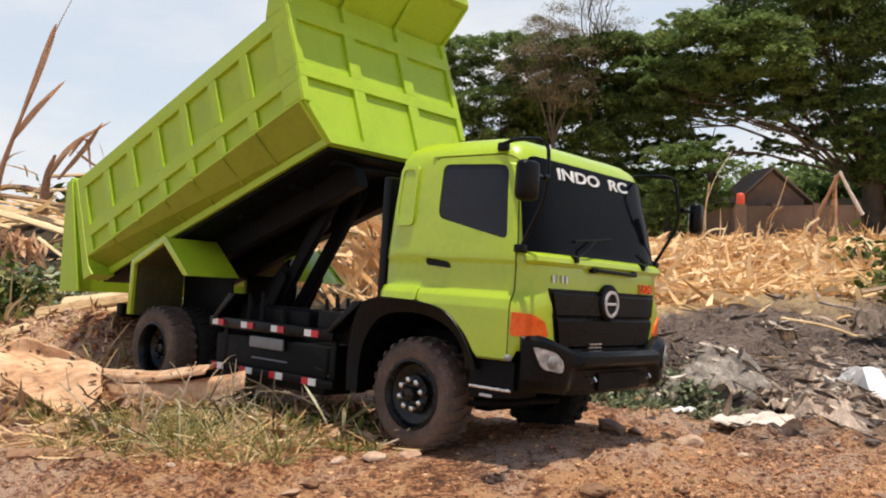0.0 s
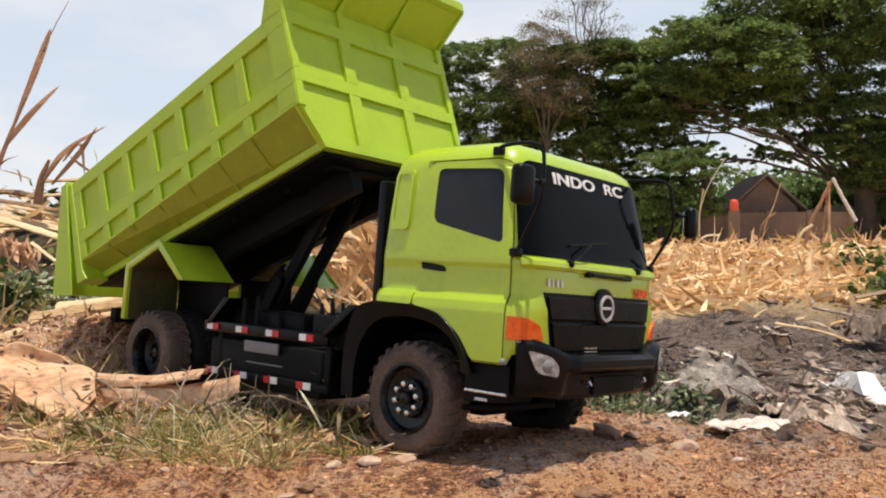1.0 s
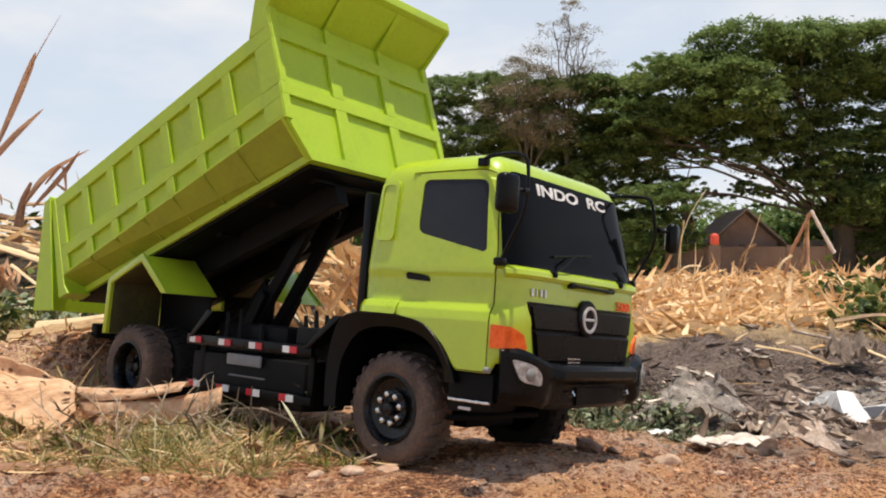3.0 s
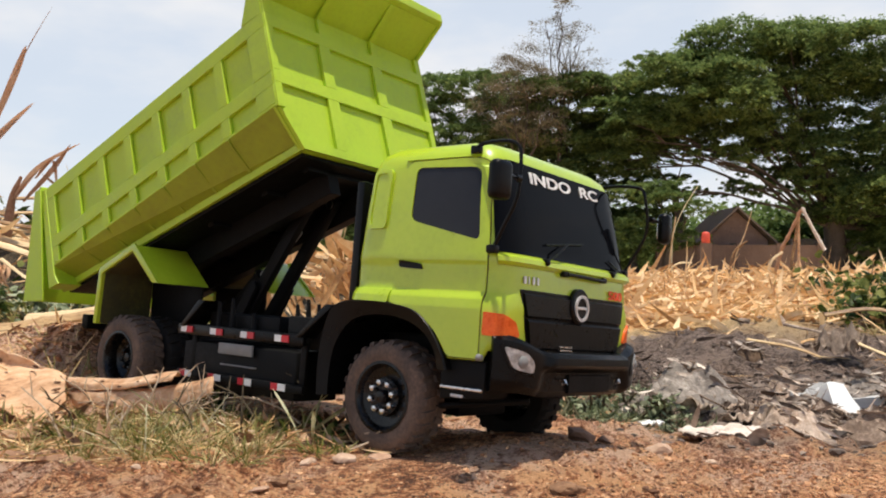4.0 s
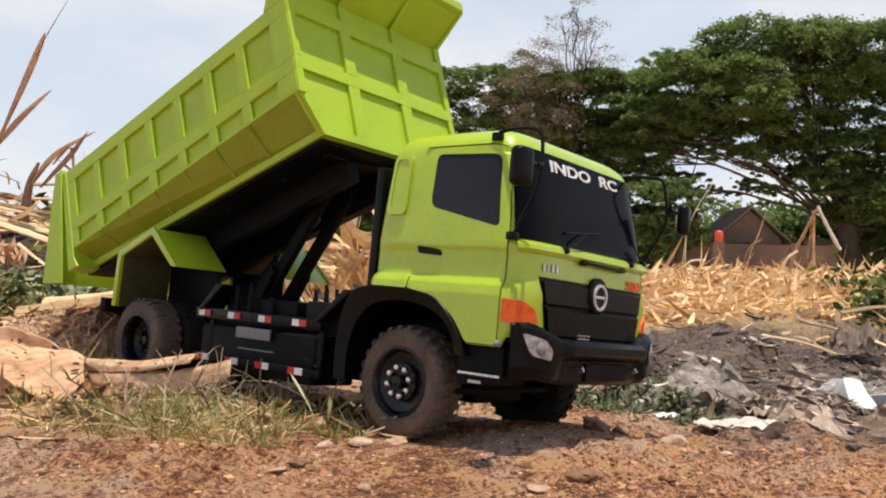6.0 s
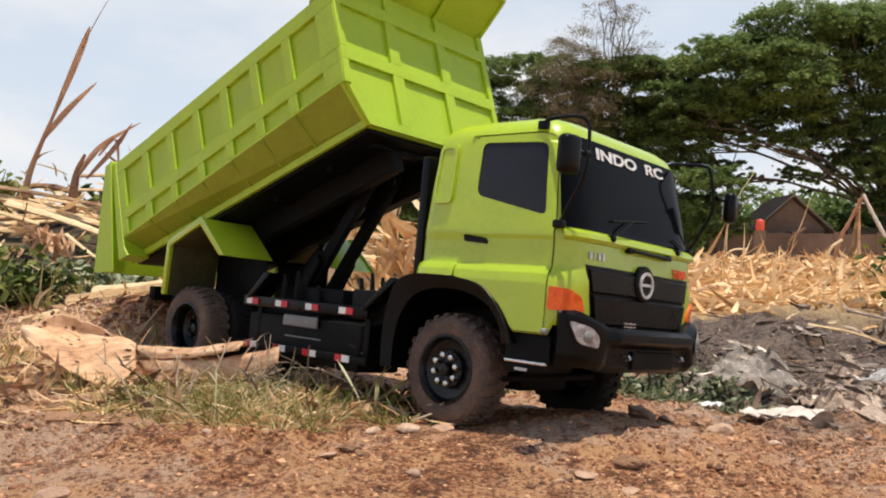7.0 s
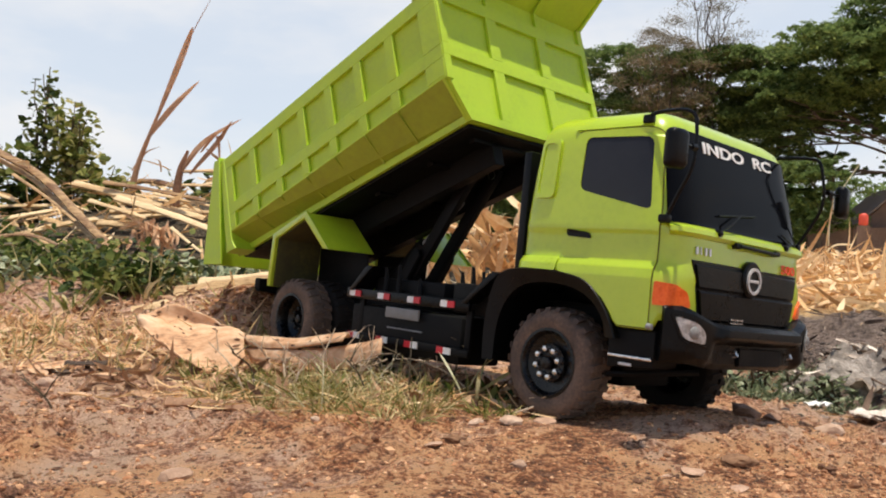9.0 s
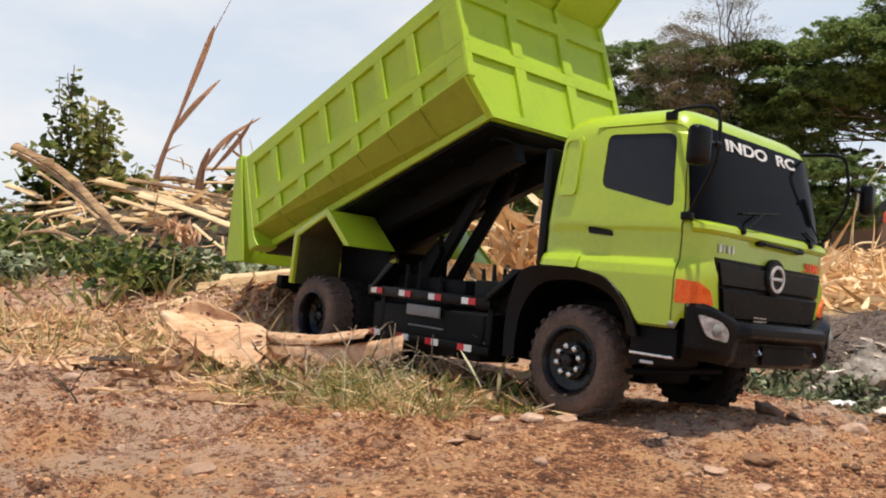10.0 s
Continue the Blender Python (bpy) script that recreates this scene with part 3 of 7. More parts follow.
# steps and skirts under the doors, steering rod
for side in (-1, 1):
    bm = bmesh.new()
    prism(bm, [(0.0665, 0.0595), (0.0665, 0.0945), (0.1135, 0.0945), (0.1135, 0.0640)], side * 0.118, side * 0.082, 0.0015)
    skirt = part("step_skirt", bm, FRAME_BLACK, truck)
    bm = bmesh.new()
    box(bm, 0.0680, 0.1120, side * 0.1185 - 0.0015, side * 0.1185 + 0.0015, 0.0690, 0.0715, 0.0005)
    part("chrome_strip", bm, CHROME, skirt, "thin chrome strip")
    bm = bmesh.new()
    box(bm, 0.0795, 0.0925, side * 0.1185 - 0.001, side * 0.1185 + 0.001, 0.0625, 0.0650, 0.0004)
    part("step_mark", bm, SILVER, skirt)
bm = bmesh.new()
tube(bm, [(0.045, -0.098, 0.050), (0.085, -0.095, 0.0555), (0.128, -0.070, 0.0625)], 0.0028, 8)
part("steering_rod", bm, FRAME_BLACK, truck)

# black front mudguards
for side in (-1, 1):
    out = smooth_line([(-0.078, 0.048), (-0.079, 0.085), (-0.072, 0.121), (-0.058, 0.1365), (-0.020, 0.1405), (0.012, 0.1390), (0.040, 0.1330), (0.058, 0.1190), (0.071, 0.1010), (0.0785, 0.0850)], 5)
    inn = smooth_line([(0.0655, 0.0845), (0.0610, 0.0985), (0.050, 0.1125), (0.032, 0.1225), (0.005, 0.1275), (-0.025, 0.126), (-0.046, 0.117), (-0.060, 0.098), (-0.0655, 0.075), (-0.066, 0.048)], 5)
    bm = bmesh.new()
    ol = [bm.verts.new((x, side * 0.1245, z)) for x, z in ((p.x, p.y) for p in [Vector((q[0], q[1], 0)) for q in out])]
    il = [bm.verts.new((p[0], side * 0.1225, p[1])) for p in reversed(inn)]
    ob_ = [bm.verts.new((p[0], side * 0.066, p[1])) for p in out]
    ib = [bm.verts.new((p[0], side * 0.066, p[1])) for p in reversed(inn)]
    lo = [bm.verts.new((p[0] * 0.985, side * 0.1265, p[1] * 0.992)) for p in out]
    n = len(ol)
    for a, b in ((ob_, ol), (ol, lo), (lo, il), (il, ib)):
        for i in range(n - 1):
            bm.faces.new((a[i], a[i + 1], b[i + 1], b[i]))
    for i in (0, n - 1):
        bm.faces.new((ob_[i], ol[i], lo[i], il[i], ib[i]))
    part("front_mudguard", bm, BLACK, truck, "black plastic mudguard")


# wheels
def tread_block(inner, mat):
    """One slanted lug of the tread, on the outer or the inner half."""
    R, width = 0.0525, 0.034
    bm = bmesh.new()
    rows = ((0.0005, 0.00), (0.0030, 0.01), (0.0135, 0.055), (0.0155, 0.055))
    if inner:
        rows = tuple((width - a, t) for a, t in rows)
    c = []
    for r in (0.0478, R):
        for i, (a, t) in enumerate(rows):
            for w in (-0.056, 0.056):
                rr = r - (0.0042 if i == 0 else 0.0008 if i == 1 else 0) * (r == R)
                c.append(bm.verts.new((rr * math.cos(t + w), a, rr * math.sin(t + w))))
    for i in range(3):
        a = 2 * i
        for f in ((a + 8, a + 9, a + 11, a + 10), (a, a + 2, a + 10, a + 8), (a + 1, a + 9, a + 11, a + 3)):
            bm.faces.new([c[j] for j in f])
    bm.faces.new([c[j] for j in (0, 8, 9, 1)])
    bm.faces.new([c[j] for j in (6, 7, 15, 14)])
    bmesh.ops.recalc_face_normals(bm, faces=bm.faces)
    me = bpy.data.meshes.new("tread_block")
    bm.to_mesh(me)
    bm.free()
    me.materials.append(mat)
    return me


BLOCKS = {mat: [tread_block(False, mat), tread_block(True, mat)] for mat in (RUBBER, SHADED_RUBBER)}


def wheel(x, y, side, dual, mat=RUBBER):
    """side -1: right; the outer face lies at y."""
    R, width = 0.0520, 0.034
    cz = 0.0535
    s = -side
    bm = bmesh.new()
    prof = [(0.0305, 0.0015), (0.0335, 0.0), (0.040, -0.0008), (0.0455, 0.0002), (0.0487, 0.0026), (0.0497, 0.006), (0.0500, width / 2), (0.0497, width - 0.006), (0.0487, width - 0.0026), (0.0455, width), (0.0335, width), (0.0305, width - 0.0015)]
    lathe(bm, [(r, s * a) for r, a in prof], (x, y, cz), 64)
    tyre = part("wheel", bm, mat, truck, "dusty treaded rubber tyre")
    for k in range(26):
        for half in (0, 1):
            block = new("tread_block", BLOCKS[mat][(half + (1 if side > 0 else 0)) % 2])
            block.parent = tyre
            block.matrix_local = Matrix.Translation((x, y + (0 if side < 0 else -width), cz)) @ Euler((0, -2 * math.pi * (k + 0.5 * half) / 26, 0)).to_matrix().to_4x4()
    bm = bmesh.new()
    deep = 0.022 if dual else 0.007
    lathe(bm, [(0.0315, s * 0.0010), (0.0325, s * -0.0004), (0.0300, s * -0.0006), (0.0285, s * 0.0014), (0.0268, s * deep * 0.7), (0.0180, s * deep), (0.0172, s * (deep - 0.003)), (0.0, s * (deep - 0.003))], (x, y, cz), 48)
    part("rim", bm, RIM, tyre, "black painted rim")
    bm = bmesh.new()
    lathe(bm, [(0.0, s * (deep - 0.0105)), (0.0052, s * (deep - 0.0100)), (0.0062, s * (deep - 0.0085)), (0.0066, s * deep)], (x, y, cz), 24)
    part("hub", bm, RIM, tyre)
    for k in range(8):
        t = 2 * math.pi * (k + 0.3) / 8
        bm = bmesh.new()
        lathe(bm, [(0.0, s * (deep - 0.0090)), (0.0025, s * (deep - 0.0085)), (0.0036, s * (deep - 0.006)), (0.0038, s * (deep - 0.003))], (x + 0.0132 * math.cos(t), y, cz + 0.0132 * math.sin(t)), 8)
        part("lug_nut", bm, RIM if dual else CHROME, tyre)


# far front and inner rear tyres take the rubber with painted shade
for side in (-1, 1):
    wheel(0.0, side * 0.1185, side, False, RUBBER if side < 0 else SHADED_RUBBER)
    wheel(-0.437, side * 0.1185, side, True)
    wheel(-0.437, side * 0.0800, side, True, SHADED_RUBBER)

# chassis: rails, axles, boxes
for side in (-1, 1):
    bm = bmesh.new()
    prism(bm, [(0.10, 0.066), (0.10, 0.090), (-0.58, 0.100), (-0.60, 0.098), (-0.60, 0.076), (0.0, 0.064)], side * 0.034, side * 0.044, 0.001)
    part("chassis_rail", bm, FRAME_BLACK, truck)
for x in (0.0, -0.437):
    bm = bmesh.new()
    tube(bm, [(x, -0.085, 0.0535), (x, 0.085, 0.0535)], 0.008, 12)
    if x < -0.1:
        lathe(bm, [(0.0, -0.022), (0.014, -0.018), (0.021, 0.0), (0.014, 0.018), (0.0, 0.022)], (x, 0, 0.0535), 20, "x")
    part("axle", bm, FRAME_BLACK, truck)
for x in (-0.10, -0.22, -0.34, -0.50, -0.59):
    bm = bmesh.new()
    box(bm, x - 0.006, x + 0.006, -0.034, 0.034, 0.070, 0.090, 0.001)
    part("cross_member", bm, FRAME_BLACK, truck)
bm = bmesh.new()
box(bm, -0.612, -0.596, -0.072, 0.072, 0.080, 0.100, 0.002)
part("rear_beam", bm, FRAME_BLACK, truck)
# low boxes in the middle and far side are added to block light
for x0, x1, y0, y1, z0, z1 in ((-0.318, -0.128, -0.108, -0.046, 0.034, 0.084), (-0.325, -0.085, 0.046, 0.110, 0.030, 0.084), (-0.29, -0.17, -0.098, -0.050, 0.094, 0.118), (-0.155, -0.075, -0.10, 0.10, 0.088, 0.120), (-0.30, -0.20, 0.05, 0.10, 0.09, 0.116), (0.02, 0.10, -0.075, 0.075, 0.066, 0.100), (-0.07, 0.03, -0.040, 0.040, 0.036, 0.086), (-0.05, 0.06, -0.060, 0.060, 0.085, 0.112)):
    bm = bmesh.new()
    box(bm, x0, x1, y0, y1, z0, z1, 0.003)
    part("equipment_and_blocker_box", bm, FRAME_BLACK, truck)
bm = bmesh.new()
box(bm, -0.249, -0.192, -0.1135, -0.1105, 0.0735, 0.0855, 0.0008)
part("label_plate", bm, GREY, truck, "blank grey plate")
bm = bmesh.new()
box(bm, -0.245, -0.185, -0.1125, -0.1108, 0.0615, 0.0630, 0.0004)
part("trim_strip", bm, GREY, truck)
# upright pins on the frame
for x, y, h in ((-0.262, -0.105, 0.030), (-0.240, -0.104, 0.034), (-0.150, -0.090, 0.032), (-0.132, -0.092, 0.038), (-0.118, -0.090, 0.034), (-0.205, -0.102, 0.020)):
    bm = bmesh.new()
    tube(bm, [(x, y, 0.098), (x - 0.001, y, 0.098 + 0.6 * h), (x - 0.003, y, 0.100 + h)], 0.004, 8, taper=0.45)
    part("peg", bm, FRAME_BLACK, truck)
# slanted stays beside the frame
for x0, z0, x1, z1 in ((-0.316, 0.099, -0.285, 0.130), (-0.122, 0.099, -0.082, 0.134)):
    bm = bmesh.new()
    prism(bm, [(x0, z0), (x1, z1), (x1 + 0.012, z1), (x0 + 0.008, z0)], -0.119, -0.090, 0.0008)
    part("stay", bm, BLACK, truck)

# side guards with red and white reflectors
for side in (-1, 1):
    bm = bmesh.new()
    box(bm, -0.322, -0.112, side * 0.1135 - 0.0025, side * 0.1135 + 0.0025, 0.0908, 0.1022, 0.001)
    guard = part("side_guard", bm, BLACK, truck, "black side guard with reflectors")
    bm = bmesh.new()
    box(bm, -0.318, -0.108, side * 0.1135 - 0.0025, side * 0.1135 + 0.0025, 0.0435, 0.0515, 0.001)
    part("lower_rail", bm, FRAME_BLACK, guard)
    for x in (-0.300, -0.118):
        bm = bmesh.new()
        box(bm, x - 0.004, x + 0.004, side * 0.1065 - 0.0020, side * 0.1065 + 0.0020, 0.048, 0.094, 0.0008)
        part("guard_post", bm, FRAME_BLACK, guard)
    for x, flip in ((-0.304, 0), (-0.2505, 0), (-0.198, 0), (-0.1435, 0), (-0.300, 1), (-0.2475, 1), (-0.196, 1), (-0.143, 1)):
        z = 0.0475 if flip else 0.0965
        for k, mat in enumerate((RED, WHITE) if flip else (WHITE, RED)):
            bm = bmesh.new()
            x0 = x - 0.0105 + 0.0105 * k
            box(bm, x0, x0 + 0.0105, side * 0.1165 - 0.0008, side * 0.1165 + 0.0008, z - 0.0034, z + 0.0034)
            part("reflector", bm, mat, guard, "red reflector" if mat is RED else "white reflector")

# angular green rear mudguards
for side in (-1, 1):
    top = [(-0.488, 0.092), (-0.486, 0.160), (-0.414, 0.191), (-0.360, 0.146)]
    inner = [(-0.366, 0.146), (-0.4155, 0.185), (-0.4805, 0.157), (-0.4825, 0.092)]
    bm = bmesh.new()
    prism(bm, top + inner, side * 0.1225, side * 0.050, 0.0012)
    guard = part("rear_mudguard", bm, GREEN, truck, "angular lime green mudguard")
    bm = bmesh.new()
    prism(bm, [(-0.489, 0.092), (-0.487, 0.1615), (-0.414, 0.1935), (-0.3565, 0.146), (-0.369, 0.146), (-0.4165, 0.183), (-0.4790, 0.1550), (-0.4810, 0.092)], side * 0.1225, side * 0.126, 0.0012)
    part("mudguard_rim", bm, GREEN, guard)
    # black instead of green: the arch's inner shade put into this plate
    bm = bmesh.new()
    box(bm, -0.4785, -0.372, side * 0.052, side * 0.049, 0.092, 0.150, 0.0006)
    part("mudguard_inner", bm, FRAME_BLACK, guard)
    # added lining: shade under the arch painted as a dark inner skin
    bm = bmesh.new()
    prism(bm, [(-0.4820, 0.0925), (-0.4800, 0.1565), (-0.4155, 0.1843), (-0.3670, 0.1465), (-0.3695, 0.1465), (-0.4157, 0.1820), (-0.4780, 0.1550), (-0.4795, 0.0925)], side * 0.1205, side * 0.053, 0.0)
    part("mudguard_shade_lining", bm, SEAL_AND_ARCH_SHADE, guard, "dark lining added for the shade inside")

# ---- the tipping bed ----
# Its own axes: x forward along the floor from the hinge, z up from the floor.
BED_ANGLE = radians(19.8)
bm = bmesh.new()
FRONT, HALF, FLOOR = 0.4575, 0.1290, 0.1050
box(bm, -0.026, FRONT - 0.004, -FLOOR + 0.002, FLOOR - 0.002, 0.001, 0.005)
bed = part("dump_bed", bm, BED_GREEN, truck, "lime green tipping bed with ribbed panels")
bed.matrix_local = Matrix.Translation((-0.5812, 0, 0.1384)) @ Euler((0, -BED_ANGLE, 0)).to_matrix().to_4x4()


def lean(x, z):
    """The side's lines fall a little towards the rear."""
    return z + (x - 0.43) * 0.048 * min(1.0, max(0.0, (z - 0.012) / 0.03))


for side in (-1, 1):
    bm = bmesh.new()
    # skin of the side, its sloped foot and its bottom rail
    skin = [(-0.004, 0.044), (-0.004, 0.160), (FRONT, 0.1575), (FRONT, 0.044)]
    prism(bm, [(x, lean(x, z)) for x, z in skin], side * (HALF - 0.003), side * HALF)
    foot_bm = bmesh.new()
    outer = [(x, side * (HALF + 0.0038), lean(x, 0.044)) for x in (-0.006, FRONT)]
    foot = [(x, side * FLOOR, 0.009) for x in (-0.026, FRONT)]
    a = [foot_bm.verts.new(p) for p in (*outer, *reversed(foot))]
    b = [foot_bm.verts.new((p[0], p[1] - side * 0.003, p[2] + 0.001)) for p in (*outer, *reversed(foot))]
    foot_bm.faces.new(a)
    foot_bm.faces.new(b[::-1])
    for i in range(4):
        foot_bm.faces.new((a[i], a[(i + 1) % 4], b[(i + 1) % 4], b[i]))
    # the flank's shade is in this paint's colour
    part("bed_foot", foot_bm, BED_SHADED, bed, "lower flank in paint darkened for its shade")
    y0, y1 = side * HALF, side * (HALF + 0.0044)
    bars = ((0.0440, 0.0470), (0.0685, 0.0845), (0.1395, 0.1575))
    cols = [(0.017 + 0.0612 * k, 0.063 + 0.0612 * k) for k in range(7)]
    edges = [(-0.004, cols[0][0])] + [(cols[k][1], cols[k + 1][0]) for k in range(6)] + [(cols[6][1], FRONT + 0.0024)]
    for z0, z1 in bars:
        prism(bm, [(-0.004, lean(-0.004, z0)), (-0.004, lean(-0.004, z1)), (FRONT + 0.0026, lean(FRONT, z1)), (FRONT + 0.0026, lean(FRONT, z0))], y0, y1, 0.0007)
    for x0, x1 in edges:
        for (_, z0), (z1, _) in zip(bars, bars[1:]):
            prism(bm, [(x0, lean(x0, z0)), (x0, lean(x0, z1)), (x1, lean(x1, z1)), (x1, lean(x1, z0))], y0, y1, 0.0007)
    part("bed_side", bm, BED_GREEN, bed)
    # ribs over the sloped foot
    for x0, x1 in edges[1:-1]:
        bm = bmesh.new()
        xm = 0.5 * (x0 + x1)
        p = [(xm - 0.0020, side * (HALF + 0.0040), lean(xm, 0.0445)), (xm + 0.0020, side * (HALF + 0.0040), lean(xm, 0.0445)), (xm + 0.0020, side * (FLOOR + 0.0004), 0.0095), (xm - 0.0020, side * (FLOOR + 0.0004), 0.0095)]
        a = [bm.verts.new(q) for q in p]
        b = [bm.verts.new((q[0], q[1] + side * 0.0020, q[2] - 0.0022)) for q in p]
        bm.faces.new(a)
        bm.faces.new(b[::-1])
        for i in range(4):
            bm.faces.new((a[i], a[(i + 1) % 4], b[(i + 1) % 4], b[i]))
        part("foot_rib", bm, BED_SHADED, bed)
    bm = bmesh.new()
    prism(bm, [(-0.030, 0.0), (-0.030, 0.009), (FRONT, 0.009), (FRONT, 0.0)], side * (FLOOR - 0.004), side * (FLOOR + 0.0012), 0.0008)
    part("bottom_rail", bm, BED_GREEN, bed)
    # end post of the side
    bm = bmesh.new()
    prism(bm, [(-0.012, -0.004), (-0.014, lean(0, 0.157) + 0.002), (-0.003, lean(0, 0.157)), (0.004, 0.010), (0.012, -0.004)], side * (FLOOR - 0.004), side * (HALF + 0.0052), 0.001)
    part("end_post", bm, BED_GREEN, bed)

# front wall with its ribs
bm = bmesh.new()
OUT = [(-HALF - 0.0036, 0.181), (-HALF - 0.0036, 0.0440), (-FLOOR, 0.0), (FLOOR, 0.0), (HALF + 0.0036, 0.0440), (HALF + 0.0036, 0.181)]
prism(bm, OUT, FRONT - 0.004, FRONT, 0.0, "x")
part("front_wall", bm, BED_GREEN, bed)


def wall_rib(outline, bevel=0.0006):
    bm = bmesh.new()
    prism(bm, outline, FRONT, FRONT + 0.0044, bevel, "x")
    part("wall_rib", bm, BED_GREEN, bed)


cols = [(-0.1225, -0.0545), (-0.0375, 0.0345), (0.0510, 0.1235)]
rows = ((0.1425, 0.1585), (0.0735, 0.0885))
for z0, z1 in rows:
    wall_rib([(-HALF - 0.0036, z0), (-HALF - 0.0036, z1), (HALF + 0.0036, z1), (HALF + 0.0036, z0)])
wall_rib([(-HALF - 0.0012, 0.0438), (-0.1105, 0.0105), (0.1105, 0.0105), (HALF + 0.0012, 0.0438), (0.1245, 0.034), (FLOOR, 0.0004), (-FLOOR, 0.0004), (-0.1245, 0.034)], 0.0)
lows = [(-HALF - 0.0036, -0.1225), (-0.0545, -0.0375), (0.0345, 0.0510), (0.1235, HALF + 0.0036)]
for k, (a, b) in enumerate(lows):
    for z0, z1 in ((0.0885, 0.1425), (0.0445, 0.0735) if k in (0, 3) else (0.0105, 0.0735), (0.1585, 0.1805)):
        if k in (1, 2) and z0 == 0.1585:
            a, b = 0.5 * (a + b) - 0.004, 0.5 * (a + b) + 0.004
        wall_rib([(a, z0), (a, z1), (b, z1), (b, z0)])

# canopy over the cab
bm = bmesh.new()
W = HALF + 0.0038
prism(bm, [(FRONT - 0.003, 0.181), (0.5075, 0.2105), (0.5085, 0.2200), (0.4980, 0.2190), (0.470, 0.211), (0.446, 0.203), (0.428, 0.1600), (0.4335, 0.1590), (0.450, 0.1985), (0.472, 0.206), (0.4985, 0.2105), (FRONT - 0.003, 0.1865)], -W + 0.0031, W - 0.0031, 0.0008)
canopy = part("canopy", bm, BED_GREEN, bed)
for side in (-1, 1):
    bm = bmesh.new()
    prism(bm, [(0.424, 0.1575), (0.446, 0.204), (0.470, 0.2125), (0.500, 0.2215), (0.5105, 0.2225), (0.5105, 0.2090), (FRONT + 0.001, 0.1790), (FRONT + 0.001, 0.1575)], side * (W - 0.003), side * (W + 0.0008), 0.0008)
    part("canopy_side", bm, BED_GREEN, bed)
bm = bmesh.new()
prism(bm, [(0.5045, 0.2085), (0.5045, 0.2205), (0.5125, 0.2235), (0.5125, 0.2110)], -W, W, 0.001)
part("canopy_lip", bm, BED_GREEN, bed)
for y in (-0.046, 0.0428):
    bm = bmesh.new()
    prism(bm, [(FRONT + 0.0005, 0.1785), (FRONT + 0.0045, 0.1785), (0.5040, 0.2070), (0.5040, 0.2088)], y - 0.004, y + 0.004, 0.0005)
    part("canopy_rib", bm, BED_GREEN, bed)

# tailgate hangs straight down from its hinge
bm = bmesh.new()
gate_turn = Matrix.Translation((-0.012, 0, lean(0, 0.157))) @ Euler((0, BED_ANGLE, 0)).to_matrix().to_4x4()
prism(bm, [(-0.004, 0.006), (-0.010, -0.150), (-0.020, -0.150), (-0.014, 0.002), (-0.010, 0.008)], -HALF - 0.004, HALF + 0.004, 0.001)
bmesh.ops.transform(bm, matrix=gate_turn, verts=bm.verts[:])
part("tailgate", bm, BED_GREEN, bed, "lime green tailgate hanging open")
for side in (-1, 1):
    bm = bmesh.new()
    prism(bm, [(0.000, 0.004), (0.040, -0.148), (-0.012, -0.151), (-0.014, 0.000)], side * (HALF + 0.0058), side * (HALF + 0.0082), 0.0006)
    bmesh.ops.transform(bm, matrix=gate_turn, verts=bm.verts[:])
    part("tailgate_cheek", bm, BED_GREEN, bed)

# underframe of the bed, hoist and its ram
for side in (-1, 1):
    bm = bmesh.new()
    box(bm, -0.02, 0.435, side * 0.040 - 0.008, side * 0.040 + 0.008, -0.030, 0.0005, 0.001)
    part("bed_beam", bm, FRAME_BLACK, bed)
for x in (0.06, 0.16, 0.26, 0.36, 0.43):
    bm = bmesh.new()
    box(bm, x - 0.005, x + 0.005, -0.076, 0.076, -0.008, 0.0005, 0.001)
    part("bed_cross_member", bm, FRAME_BLACK, bed)
bm = bmesh.new()
box(bm, -0.02, 0.452, -0.1005, 0.1005, -0.0035, 0.0008)
part("bed_underside", bm, FRAME_BLACK, bed)
for side in (-1, 1):
    bm = bmesh.new()
    prism(bm, [(-0.352, 0.088), (-0.337, 0.083), (-0.214, 0.260), (-0.229, 0.266)], side * 0.013, side * 0.023, 0.001)
    arm = part("hoist_arm", bm, FRAME_BLACK, truck)
    for x, z in ((-0.3405, 0.092), (-0.2260, 0.2560)):
        bm = bmesh.new()
        lathe(bm, [(0.0, side * 0.026), (0.0045, side * 0.0255), (0.0055, side * 0.0235), (0.0055, side * 0.012)], (x, 0, z), 14)
        part("pivot_bolt", bm, GREY, arm)
    bm = bmesh.new()
    prism(bm, [(-0.348, 0.090), (-0.334, 0.086), (-0.296, 0.150), (-0.300, 0.158), (-0.310, 0.158)], side * 0.026, side * 0.031, 0.001)
    part("hoist_gusset", bm, FRAME_BLACK, truck)
bm = bmesh.new()
tube(bm, [(-0.395, 0, 0.096), (-0.320, 0, 0.166)], 0.011, 16)
part("hoist_cylinder", bm, FRAME_BLACK, truck)
bm = bmesh.new()
tube(bm, [(-0.320, 0, 0.166), (-0.262, 0, 0.222)], 0.0055, 16)
part("hoist_ram", bm, GREY, truck)

# ---- ground ----
def step(a, b, v):
    t = np.clip((v - a) / (b - a), 0, 1)
    return t * t * (3 - 2 * t)


LATTICE = np.random.RandomState(5).rand(512, 512)


